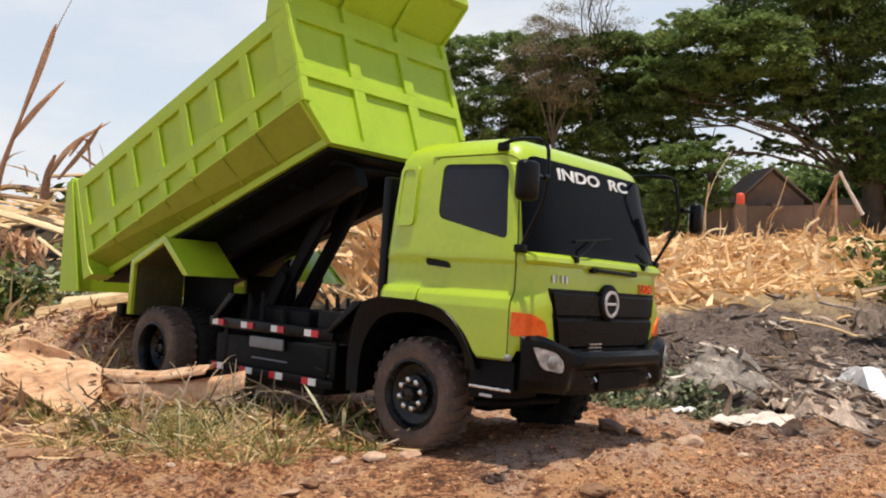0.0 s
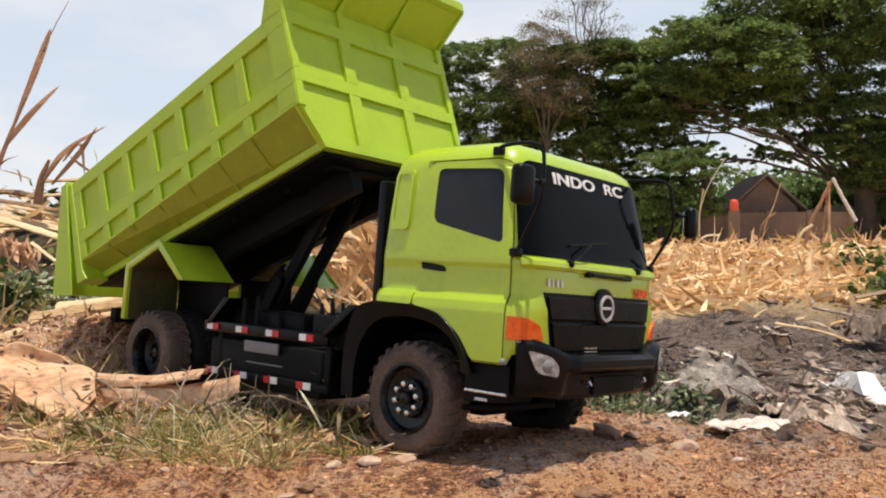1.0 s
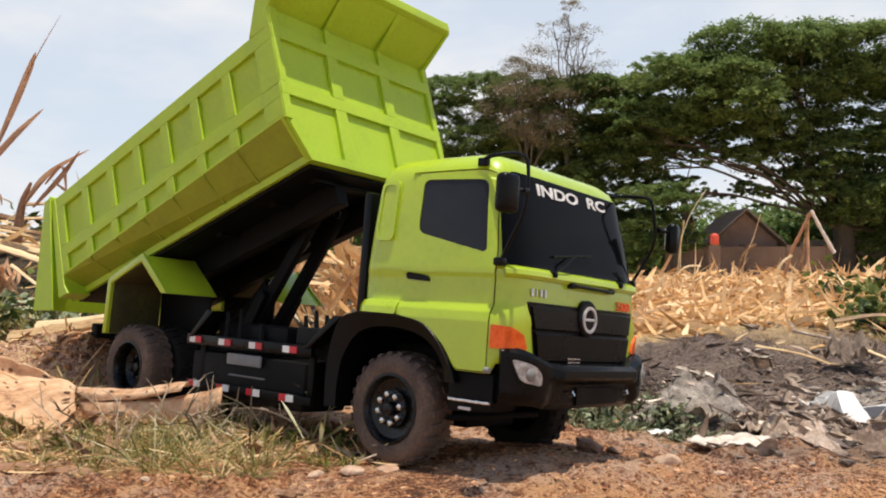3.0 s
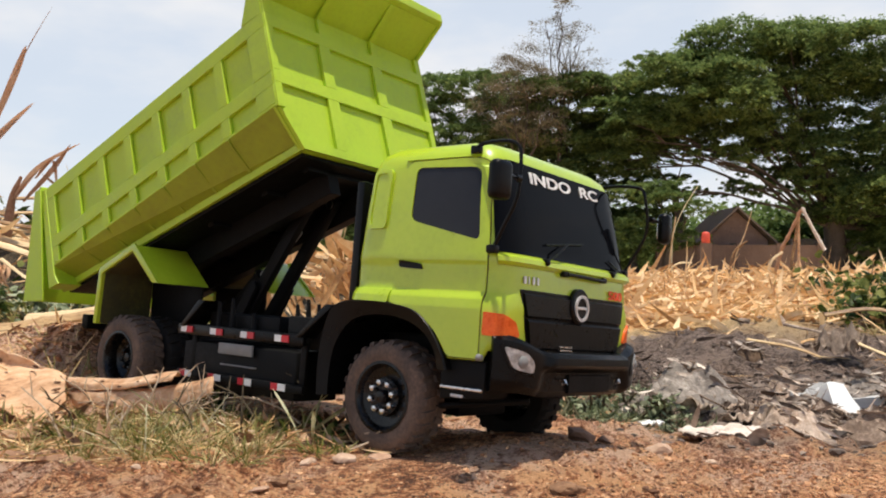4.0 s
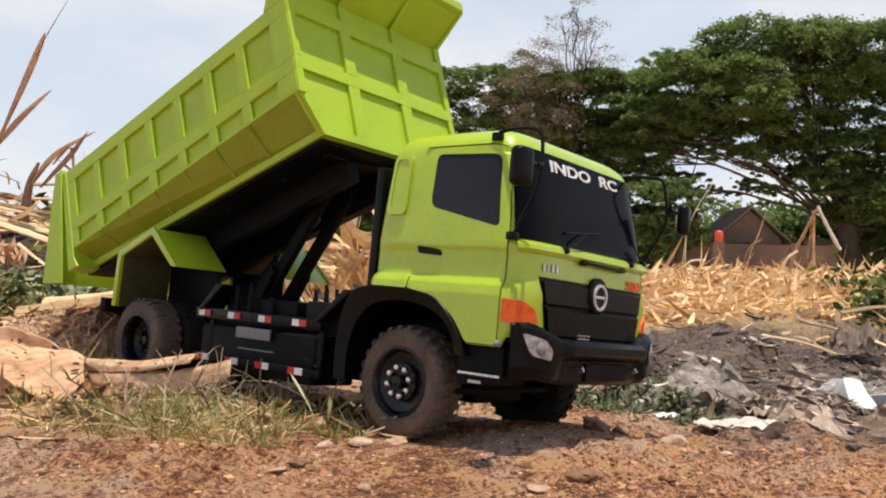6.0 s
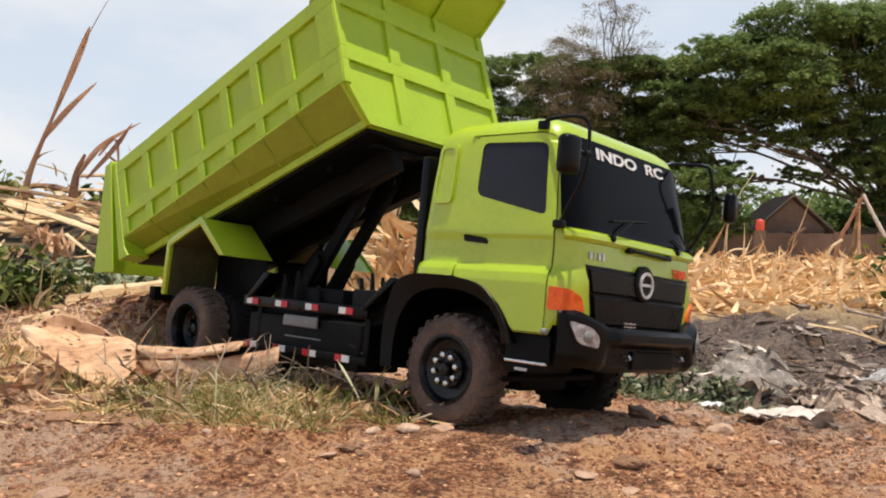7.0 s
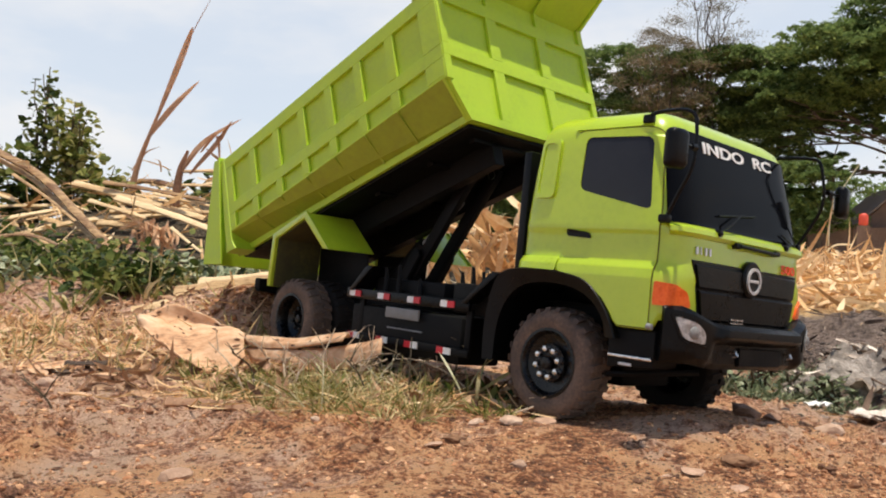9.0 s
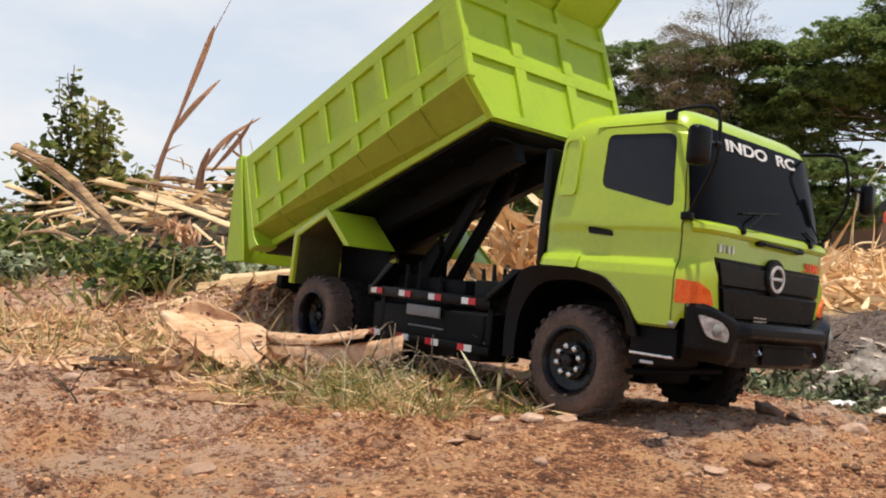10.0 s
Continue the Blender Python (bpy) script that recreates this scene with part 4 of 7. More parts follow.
def wave(x, y, size, seed=0):
    """Smooth noise in 0..1 with cells of that size."""
    u, v = np.asarray(x) / size + 17.3 * seed + 1000, np.asarray(y) / size + 7.7 * seed + 1000
    i, j = np.floor(u).astype(int), np.floor(v).astype(int)
    a, b = u - i, v - j
    a, b = a * a * (3 - 2 * a), b * b * (3 - 2 * b)
    g = lambda p, q: LATTICE[p % 512, q % 512]
    return (g(i, j) * (1 - a) + g(i + 1, j) * a) * (1 - b) + (g(i, j + 1) * (1 - a) + g(i + 1, j + 1) * a) * b


def under_truck(x, y):
    """How near the truck's own footing a place is, 0 to 1."""
    along, across = 0.783 * x - 0.622 * y, 0.618 * x + 0.781 * y
    d = np.hypot(np.maximum(0, np.maximum(along - 0.08, -0.55 - along)), np.maximum(0, np.abs(across) - 0.13))
    return 1 - step(0.0, 0.12, d)


def rubble(x, y):
    """Weight of the ash and rubble bank beside the truck."""
    edge = 0.04 * (wave(x, y, 0.15, 3) - 0.5)
    return step(0.20, 0.34, x + 0.18 * y + edge) * step(-0.02, 0.10, y + edge + 0.12 * np.minimum(0, x - 0.4) * 0) * (1 - step(0.85, 1.15, y + edge * 3)) * (1 - step(2.2, 3.0, x))


def field(x, y):
    """Weight of the straw-strewn field."""
    return step(0.75, 1.15, y + 0.25 * (wave(x, y, 0.5, 4) - 0.5)) * step(-0.6, 0.2, x + 0.1 * y)


def ground_height(x, y):
    x, y = np.asarray(x, float), np.asarray(y, float)
    near = 1 - step(6, 20, np.hypot(x, y))
    crumbly = step(0.35, 0.65, wave(x, y, 0.16, 21))
    z = (wave(x, y, 0.35, 1) - 0.5) * 0.022 + (wave(x, y, 0.09, 2) - 0.5) * 0.010
    z = z + (0.45 + 1.1 * crumbly) * (0.010 * np.abs(wave(x, y, 0.045, 5) - 0.5) + 0.010 * np.abs(wave(x, y, 0.024, 6) - 0.5) + 0.0065 * (wave(x, y, 0.011, 22) - 0.5))
    r = rubble(x, y)
    z = z + r * (-0.004 + 0.055 * wave(x, y, 0.24, 7) * step(0.15, 0.55, y) + 0.034 * np.abs(wave(x, y, 0.08, 8) - 0.4) + 0.024 * np.abs(wave(x, y, 0.035, 9) - 0.5) + 0.008 * (wave(x, y, 0.012, 23) - 0.5))
    z = z - 0.024 * step(0.05, 0.32, x) * step(-0.35, 0.05, y) * (1 - step(0.35, 0.85, y))
    z = z + field(x, y) * (0.03 + 0.05 * wave(x, y, 0.6, 10))
    heap = np.exp(-((x + 1.5) / 1.15) ** 2 - ((y - 2.40) / 0.48) ** 2) * 0.35
    z = z + np.exp(-((x + 0.70) / 0.18) ** 2 - ((y - 0.70) / 0.14) ** 2) * 0.062
    bank = np.exp(-((x + 1.25) / 0.55) ** 2 - ((y - 1.15) / 0.35) ** 2) * 0.07
    z = z + heap + bank
    w = under_truck(x, y)
    plane = -(0.07155 * x + 0.05577 * y) / 0.99588
    hump = 0.015 * np.exp(-((x - 0.092) ** 2 + (y + 0.066) ** 2) / 0.082 ** 2)
    along, across = 0.783 * x - 0.622 * y, 0.618 * x + 0.781 * y
    ridge = 0.010 * np.exp(-((along - 0.045) / 0.085) ** 2 - ((across - 0.150) / 0.040) ** 2)
    hump = hump + 0.011 * np.exp(-((x - 0.035) ** 2 + (y + 0.115) ** 2) / 0.065 ** 2)
    hump = hump + 0.012 * np.exp(-((along - 0.035) / 0.085) ** 2 - ((across - 0.075) / 0.062) ** 2)
    # the earth bank that the truck has been backed up to
    back = np.where(along > -0.62, 0.052, 0.17)
    reach = np.where(across < -0.06, 0.068, 0.22)
    backed = 0.098 * np.exp(-((along + 0.62) / back) ** 2 - ((across + 0.06) / reach) ** 2) * (0.85 + 0.3 * wave(x, y, 0.06, 31))
    return (z * (1 - w) + (plane + 0.3 * z * (1 - 0.5 * w) - 0.001) * w + hump + ridge + backed) * near


def ground_at(x, y):
    return float(ground_height(x, y))


def graded(low, high, fine, far, grow=1.12):
    """Coordinates that are fine between low and high and widen out to far."""
    mid = list(np.arange(low, high, fine))
    left, right, s = [], [], fine
    a, b = mid[0], mid[-1]
    while b < far:
        s *= grow
        a, b = a - s, b + s
        left.append(a)
        right.append(b)
    return np.array(left[::-1] + mid + right)


gx, gy = graded(-0.75, 0.80, 0.004, 2500, 1.07), graded(-0.45, 0.45, 0.004, 2500, 1.05)
X, Y = np.meshgrid(gx, gy)
Z = ground_height(X, Y)
nx, ny = len(gx), len(gy)
me = bpy.data.meshes.new("ground")
idx = np.arange(nx * ny).reshape(ny, nx)
quads = np.stack([idx[:-1, :-1], idx[:-1, 1:], idx[1:, 1:], idx[1:, :-1]], -1).reshape(-1, 4)
me.from_pydata(np.stack([X, Y, Z], -1).reshape(-1, 3).tolist(), [], quads.tolist())
for p in me.polygons:
    p.use_smooth = True
ground = tagged(new("ground", me), "reddish brown dry dirt with clods, ash and straw", "ground", kind="structure")


def ground_material():
    m = bpy.data.materials.new("dry_soil")
    m.use_nodes = True
    n, l = m.node_tree.nodes, m.node_tree.links
    b = n["Principled BSDF"]
    place = n.new("ShaderNodeTexCoord")

    def noise_of(scale, detail=8.0, rough=0.65):
        t = n.new("ShaderNodeTexNoise")
        t.inputs["Scale"].default_value, t.inputs["Detail"].default_value, t.inputs["Roughness"].default_value = scale, detail, rough
        l.new(place.outputs["Object"], t.inputs["Vector"])
        return t.outputs["Fac"]

    def ramp_of(value, stops):
        r = n.new("ShaderNodeValToRGB")
        e = r.color_ramp.elements
        e[0].position, e[0].color = stops[0][0], (*stops[0][1], 1)
        e[1].position, e[1].color = stops[-1][0], (*stops[-1][1], 1)
        for p, c in stops[1:-1]:
            k = e.new(p)
            k.color = (*c, 1)
        l.new(value, r.inputs["Fac"])
        return r.outputs["Color"]

    def calc(op, a, c):
        k = n.new("ShaderNodeMath")
        k.operation = op
        for i, v in enumerate((a, c)):
            if isinstance(v, (int, float)):
                k.inputs[i].default_value = v
            else:
                l.new(v, k.inputs[i])
        return k.outputs[0]

    def mixed(f, a, c):
        k = n.new("ShaderNodeMix")
        k.data_type = "RGBA"
        l.new(f, k.inputs["Factor"])
        l.new(a, k.inputs["A"])
        l.new(c, k.inputs["B"])
        return k.outputs["Result"]

    def ramp01(v, a, c):
        k = n.new("ShaderNodeMapRange")
        k.interpolation_type = "SMOOTHSTEP"
        k.inputs["From Min"].default_value, k.inputs["From Max"].default_value = a, c
        l.new(v, k.inputs["Value"])
        return k.outputs["Result"]

    both = calc("ADD", calc("ADD", calc("MULTIPLY", noise_of(8), 0.28), calc("MULTIPLY", noise_of(70, 8.0, 0.7), 0.32)), calc("MULTIPLY", noise_of(230, 8.0, 0.75), 0.40))
    both = calc("ADD", calc("MULTIPLY", calc("SUBTRACT", both, 0.5), 3.0), 0.580)
    soil = ramp_of(both, [(0.36, (0.120, 0.044, 0.017)), (0.45, (0.31, 0.112, 0.041)), (0.53, (0.59, 0.205, 0.077)), (0.62, (0.96, 0.52, 0.25))])
    pale = ramp_of(both, [(0.36, (0.13, 0.058, 0.028)), (0.45, (0.37, 0.162, 0.088)), (0.53, (0.60, 0.285, 0.168)), (0.62, (0.90, 0.59, 0.40))])
    damp = ramp_of(both, [(0.36, (0.050, 0.020, 0.009)), (0.46, (0.17, 0.076, 0.034)), (0.55, (0.33, 0.165, 0.080)), (0.64, (0.62, 0.39, 0.22))])
    split = n.new("ShaderNodeSeparateXYZ")
    l.new(place.outputs["Object"], split.inputs[0])
    x, y = split.outputs["X"], split.outputs["Y"]
    drier = n.new("ShaderNodeClamp")
    drier.inputs["Min"].default_value, drier.inputs["Max"].default_value = -0.09, 0.09
    l.new(calc("MULTIPLY", calc("ADD", x, calc("MULTIPLY", calc("SUBTRACT", noise_of(0.7, 4.0), 0.5), 4.0)), -0.10), drier.inputs["Value"])
    soil = mixed(ramp01(calc("ADD", noise_of(5), drier.outputs[0]), 0.44, 0.58), soil, pale)
    soil = mixed(calc("MULTIPLY", ramp01(calc("ADD", noise_of(13), calc("MULTIPLY", drier.outputs[0], 0.4)), 0.54, 0.64), 0.30), soil, damp)
    ash = ramp_of(both, [(0.36, (0.048, 0.032, 0.025)), (0.50, (0.145, 0.096, 0.072)), (0.64, (0.31, 0.220, 0.170))])
    # shade in the gaps of stalks and weeds, put into the ground colour
    gap_shade = ramp_of(both, [(0.36, (0.018, 0.014, 0.008)), (0.50, (0.055, 0.042, 0.024)), (0.64, (0.13, 0.095, 0.055))])
    straw = ramp_of(both, [(0.36, (0.32, 0.165, 0.06)), (0.5, (0.60, 0.355, 0.145)), (0.66, (0.82, 0.57, 0.28))])
    wob = calc("MULTIPLY", calc("SUBTRACT", noise_of(6), 0.5), 0.35)
    ashy = calc("MULTIPLY", ramp01(calc("ADD", calc("ADD", x, calc("MULTIPLY", y, 0.2)), wob), 0.22, 0.38), ramp01(calc("ADD", y, wob), 0.0, 0.12))
    ashy = calc("MULTIPLY", ashy, calc("SUBTRACT", 1.0, ramp01(calc("ADD", x, calc("MULTIPLY", calc("SUBTRACT", noise_of(1.3, 3.0), 0.5), 3.0)), 1.9, 2.9)))
    strawy = calc("MULTIPLY", ramp01(calc("ADD", y, wob), 0.80, 1.05), ramp01(calc("ADD", calc("ADD", x, calc("MULTIPLY", y, 0.1)), wob), -0.5, 0.1))
    # mask of the painted gap shade: ground under the heap and weed bank
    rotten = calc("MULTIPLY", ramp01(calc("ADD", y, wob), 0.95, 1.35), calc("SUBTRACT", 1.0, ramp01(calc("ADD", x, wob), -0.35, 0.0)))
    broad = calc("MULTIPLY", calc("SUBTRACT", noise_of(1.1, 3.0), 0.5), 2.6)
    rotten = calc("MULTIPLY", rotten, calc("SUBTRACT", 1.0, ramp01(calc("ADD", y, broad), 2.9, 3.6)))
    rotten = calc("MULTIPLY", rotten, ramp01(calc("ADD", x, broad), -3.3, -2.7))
    l.new(mixed(rotten, mixed(strawy, mixed(ashy, soil, ash), straw), gap_shade), b.inputs["Base Color"])
    b.inputs["Roughness"].default_value = 0.95
    bump = n.new("ShaderNodeBump")
    bump.inputs["Strength"].default_value, bump.inputs["Distance"].default_value = 1.0, 0.0105
    l.new(both, bump.inputs["Height"])
    l.new(bump.outputs["Normal"], b.inputs["Normal"])
    return m


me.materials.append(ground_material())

# ---- distance: trees, hut, wall ----
BARK = material("grey_bark", [(0.035, 0.026, 0.02), (0.08, 0.062, 0.048), (0.13, 0.105, 0.085)], 0.9, size=0.5, fine=8, bump=0.03)
LEAF = material("tree_leaves", [(0.080, 0.128, 0.042), (0.145, 0.212, 0.068), (0.235, 0.310, 0.105)], 0.7, shine=0.15, size=3.0, fine=6, per_island=0.45, through_light=0.5)
DRY_LEAF = material("thin_brown_leaves", [(0.12, 0.105, 0.06), (0.21, 0.185, 0.12), (0.30, 0.265, 0.185)], 0.8, size=2.0, per_island=0.4, through_light=0.2)
RNG = np.random.RandomState(11)


def fast_mesh(name, verts, faces, mat, smooth=False):
    """A mesh from arrays of points and of faces that all have as many corners."""
    verts, faces = np.asarray(verts, np.float32), np.asarray(faces, np.int32)
    me = bpy.data.meshes.new(name)
    me.vertices.add(len(verts))
    me.vertices.foreach_set("co", verts.ravel())
    me.loops.add(faces.size)
    me.loops.foreach_set("vertex_index", faces.ravel())
    me.polygons.add(len(faces))
    me.polygons.foreach_set("loop_start", np.arange(0, faces.size, faces.shape[1], dtype=np.int32))
    me.polygons.foreach_set("use_smooth", np.full(len(faces), smooth))
    me.update(calc_edges=True)
    me.materials.append(mat)
    return me


def leaves_mesh(name, centres, sizes, mat, parent, flat=0.5, seed=1, long=1.6, lobed=False, far=False):
    """One crown of many small bent leaves: a folded leaf at each centre, a plain three-cornered one where it is far off."""
    rng = np.random.RandomState(seed)
    n = len(centres)
    nrm = rng.normal(size=(n, 3))
    nrm[:, 2] = np.abs(nrm[:, 2]) + flat * 2
    nrm /= np.linalg.norm(nrm, axis=1)[:, None]
    u = np.cross(nrm, rng.normal(size=(n, 3)))
    u /= np.linalg.norm(u, axis=1)[:, None]
    v = np.cross(nrm, u)
    s = np.asarray(sizes)[:, None]
    c = np.asarray(centres)
    tip, tail = c + u * s * long * 0.5, c - u * s * long * 0.5
    droop = nrm * s * 0.18
    a, b = c + v * s * 0.45 - droop, c - v * s * 0.45 - droop
    if far:
        verts = np.stack([tip, a - u * s * 0.4, b - u * s * 0.4], 1).reshape(-1, 3)
        faces = np.arange(n)[:, None] * 3 + [0, 1, 2]
    elif lobed:
        a0, b0 = c + u * s * long * 0.22 + v * s * 0.36 - droop * 0.6, c + u * s * long * 0.22 - v * s * 0.36 - droop * 0.6
        a1, b1 = c - u * s * long * 0.25 + v * s * 0.44 - droop, c - u * s * long * 0.25 - v * s * 0.44 - droop
        verts = np.stack([tip - nrm * s * 0.15, a0, a1, tail, b1, b0], 1).reshape(-1, 3)
        k = np.arange(n)[:, None] * 6
        faces = np.concatenate([k + [0, 1, 2, 3], k + [0, 3, 4, 5]], 0)
    else:
        verts = np.stack([tip, a, tail, b], 1).reshape(-1, 3)
        k = np.arange(n)[:, None] * 4
        faces = np.concatenate([k + [0, 1, 2], k + [0, 2, 3]], 0)
    ob = new(name, fast_mesh(name, verts, faces, mat))
    ob.parent = parent
    return ob


def limb_line(a, b, sag, rng, steps=7):
    a, b = Vector(a), Vector(b)
    pts = []
    for k in range(steps + 1):
        t = k / steps
        p = a.lerp(b, t)
        p.z += sag * math.sin(math.pi * t) * (b - a).length
        w = (b - a).length * 0.022 * math.sin(math.pi * t)
        pts.append(p + Vector((rng.normal(), rng.normal(), rng.normal())) * w)
    return pts


def tree(x, y, trunk_height, trunk_radius, lobes, leaves, leaf, seed, mat=LEAF, label="tall broad dark green shade tree behind the field", loose=1.0):
    """lobes: (dx, dy, z, across, height): the flattened masses of the crown, each held by a limb."""
    rng = np.random.RandomState(seed)
    holder = tagged(new("tree"), label, "tree", "trees behind the field")
    holder.location = (x, y, 0)
    bm = bmesh.new()
    fork = Vector((rng.normal() * 0.2, rng.normal() * 0.2, trunk_height))
    tube(bm, smooth_line([(0, 0, -0.3), (0.15 * rng.normal(), 0, trunk_height * 0.5), fork], 5), trunk_radius, 10, taper=0.7)
    part("trunk", bm, BARK, holder)
    cs, ss = [], []
    total = sum(w * w for *_, w, h in lobes)
    for dx, dy, z, w, h in lobes:
        bm = bmesh.new()
        bare = len(lobes) > 12 and rng.uniform() < 0.74
        heart = Vector((dx, dy, z - h * 0.25))
        line = limb_line(fork - Vector((0, 0, 0.4)), heart, 0.10, rng)
        tube(bm, smooth_line(line, 2), trunk_radius * (0.42 if len(lobes) < 12 else 0.15), 7, taper=0.3)
        for _ in range(4):
            t = rng.uniform(0.5, 1.0)
            base = Vector(line[int(t * 7)])
            way = rng.uniform(0, 2 * math.pi)
            end = Vector((dx + w * 0.8 * rng.uniform(0.3, 1) * math.cos(way), dy + w * 0.8 * rng.uniform(0.3, 1) * math.sin(way), z + h * rng.uniform(-0.25, 0.55)))
            sub = limb_line(base, end, 0.08, rng, 5)
            tube(bm, sub, trunk_radius * (0.16 if len(lobes) < 12 else 0.09), 5, taper=0.25)
        if bare:
            bm.free()
        else:
            part("limb", bm, BARK, holder)
        count = int(leaves * w * w / total)
        clumps = max(8, int(count / 90))
        way, r = rng.uniform(0, 2 * np.pi, clumps), np.sqrt(rng.uniform(0, 1, clumps))
        up = np.sqrt(np.maximum(0, 1 - r ** 2))
        side = np.where(rng.uniform(size=clumps) < 0.74, 1.0, -0.30)
        centre = np.stack([dx + w * r * np.cos(way), dy + w * r * np.sin(way), z + h * up * side * rng.uniform(0.75, 1.08, clumps)], 1)
        size = rng.uniform(0.45, 1.15, clumps) * w * 0.20
        for c, s in zip(centre, size):
            p = rng.normal(size=(90, 3)) * [s * loose, s * loose, s * 0.42 * loose] * 0.62
            p[:, 2] -= 0.25 * (p[:, 0] ** 2 + p[:, 1] ** 2) / max(s * loose, 0.05)
            cs.append(c + p)
            ss.append(rng.uniform(0.6, 1.3, 90) * leaf)
    leaves_mesh("crown", np.concatenate(cs), np.concatenate(ss), mat, holder, 0.75, seed, far=True)
    return holder


def dome(x0, x1, top, fall, layers, seed, gap=2.4, size=2.6, depth=3.0):
    """Lobes of a broad crown: rows from x0 to x1 under a domed top, each layer (drop, x from, x to) lower."""
    rng = np.random.RandomState(seed)
    mid, half = 0.5 * (x0 + x1), 0.5 * (x1 - x0)
    out = []
    for drop, a, b in layers:
        x = a
        while x <= b:
            z = top - fall * abs((x - mid) / half) ** 2.2 - drop + rng.normal() * 0.35
            out.append((x, rng.uniform(-depth, depth) * (1 if drop else 0.6), z, size * rng.uniform(0.8, 1.25), size * 0.55 * rng.uniform(0.8, 1.2)))
            x += gap * rng.uniform(0.8, 1.2)
    return out


tree(22.5, 50, 3.2, 0.75, dome(-13.0, 13.0, 13.7, 4.6, ((0, -10.5, 12.5), (1.6, -11.5, 12.5), (3.0, -12.0, 12.0), (4.8, -4.5, 12.0), (6.6, -2.5, 11.0), (8.2, 0.0, 10.5), (9.6, 0.5, 10.0), (10.8, 1.5, 9.5), (11.8, 2.5, 8.5)), 1, size=2.4) + [(RNG.uniform(-10.5, -2.5), RNG.uniform(-2, 2), RNG.uniform(4.2, 9.4), RNG.uniform(0.5, 1.1), RNG.uniform(0.4, 0.8)) for _ in range(34)] + [(RNG.uniform(-3.0, 9.0), RNG.uniform(-3.5, 1), RNG.uniform(2.6, 7.0), RNG.uniform(0.8, 1.5), RNG.uniform(0.5, 0.9)) for _ in range(26)], 440000, 0.150, 21)
tree(14.2, 53, 5.2, 0.30, dome(-4.6, 4.2, 12.2, 1.0, ((0, -4.6, 3.8), (1.3, -4.6, 3.8), (2.6, -4.4, 3.0), (4.0, -4.4, 2.0)), 9, 1.9, 1.6, 2.0), 80000, 0.150, 29, label="airy green tree with bare branches under its crown")
tree(12.2, 55, 2.0, 0.3, dome(-4.2, 3.0, 6.6, 1.2, ((0, -3.8, 2.4), (1.3, -4.2, 2.8), (2.6, -4.2, 3.0), (3.9, -4.0, 3.0)), 12, 1.7, 1.5, 1.5), 60000, 0.145, 33, label="lower light green tree under the tall crowns")
tree(8.6, 54, 3.6, 0.5, dome(-5.5, 3.6, 11.4, 1.6, ((0, -4.5, 3.0), (1.6, -5.0, 2.6), (3.2, -5.5, 2.0), (4.8, -5.5, 1.0), (6.2, -5.5, 0.5)), 2, 2.3, 2.0), 130000, 0.150, 22)
tree(1.0, 56, 3.4, 0.5, dome(-7.5, 6.5, 12.0, 1.8, ((0, -6.5, 5.5), (1.7, -7.5, 6.0), (3.4, -7.5, 6.0), (5.2, -7.5, 6.0), (7.0, -7.0, 6.0), (8.6, -6.0, 6.0)), 3, 2.3, 2.3), 170000, 0.150, 23)
tree(38.0, 60, 4.0, 0.6, dome(-6.0, 6.0, 11.0, 2.0, ((0, -5.0, 5.0), (1.8, -5.5, 5.5), (3.6, -5.0, 5.0), (5.4, -4.0, 4.0)), 4), 50000, 0.20, 24)
tree(11.4, 45, 1.6, 0.22, dome(-2.4, 2.2, 4.6, 1.2, ((0, -1.6, 1.2), (1.0, -2.2, 1.8), (2.0, -2.4, 1.8), (2.9, -2.0, 1.0)), 5, 1.3, 1.1, 1.0), 26000, 0.11, 27, label="small light green tree in front of the tall ones")
tree(27.0, 58, 2.5, 0.5, dome(-4.0, 9.0, 9.0, 1.5, ((0, -1.0, 7.0), (1.8, -2.0, 8.0), (3.6, -2.5, 8.0), (5.4, -3.0, 7.5)), 6, 2.8, 2.2), 60000, 0.18, 28, label="dense dark green tree behind the tall one")
# thin brown trees that stand over the others
tree(6.9, 52, 9.0, 0.16, [(0.1, 0, 16.3, 0.6, 0.8), (-0.8, 0, 15.2, 1.0, 0.7), (1.2, 0, 14.7, 1.2, 0.7), (0.0, 0, 14.0, 1.0, 0.8), (-1.6, 0, 13.4, 1.4, 0.8), (1.5, 0, 13.0, 1.5, 0.8), (-2.6, 0, 12.2, 1.5, 0.9), (0.4, 0, 12.0, 1.5, 0.9), (2.0, 0, 11.5, 1.3, 0.9)], 9000, 0.075, 25, DRY_LEAF, "thin half-bare brown tree above the crowns", 2.6)
tree(4.4, 51, 6.0, 0.14, [(-1.6, 0, 10.4, 1.6, 1.2), (0.6, 0, 11.4, 1.8, 1.2), (1.8, 0, 10.2, 1.5, 1.2), (-0.2, 0, 9.0, 1.8, 1.0), (-0.8, 0, 12.2, 1.2, 0.9), (1.2, 0, 8.4, 1.6, 1.0)], 16000, 0.085, 26, DRY_LEAF, "brownish thin-leaved tree among the green crowns", 2.2)

# low dark hedge and far woods that close the view under the crowns
hedge = tagged(new("far_woods"), "dark green undergrowth and far trees behind the field", "woods", kind="stuff")
cs = []
for k in range(700):
    hx = RNG.uniform(-10, 48)
    hy = RNG.uniform(60, 74)
    hh = RNG.uniform(1.0, 5.6) + 1.6 * wave(hx, 0, 6, 3)
    c = RNG.normal(size=(60, 3)) * [1.3, 1.0, 0.9] + [hx, hy, hh * 0.6]
    c[:, 2] = np.abs(c[:, 2])
    cs.append(c)
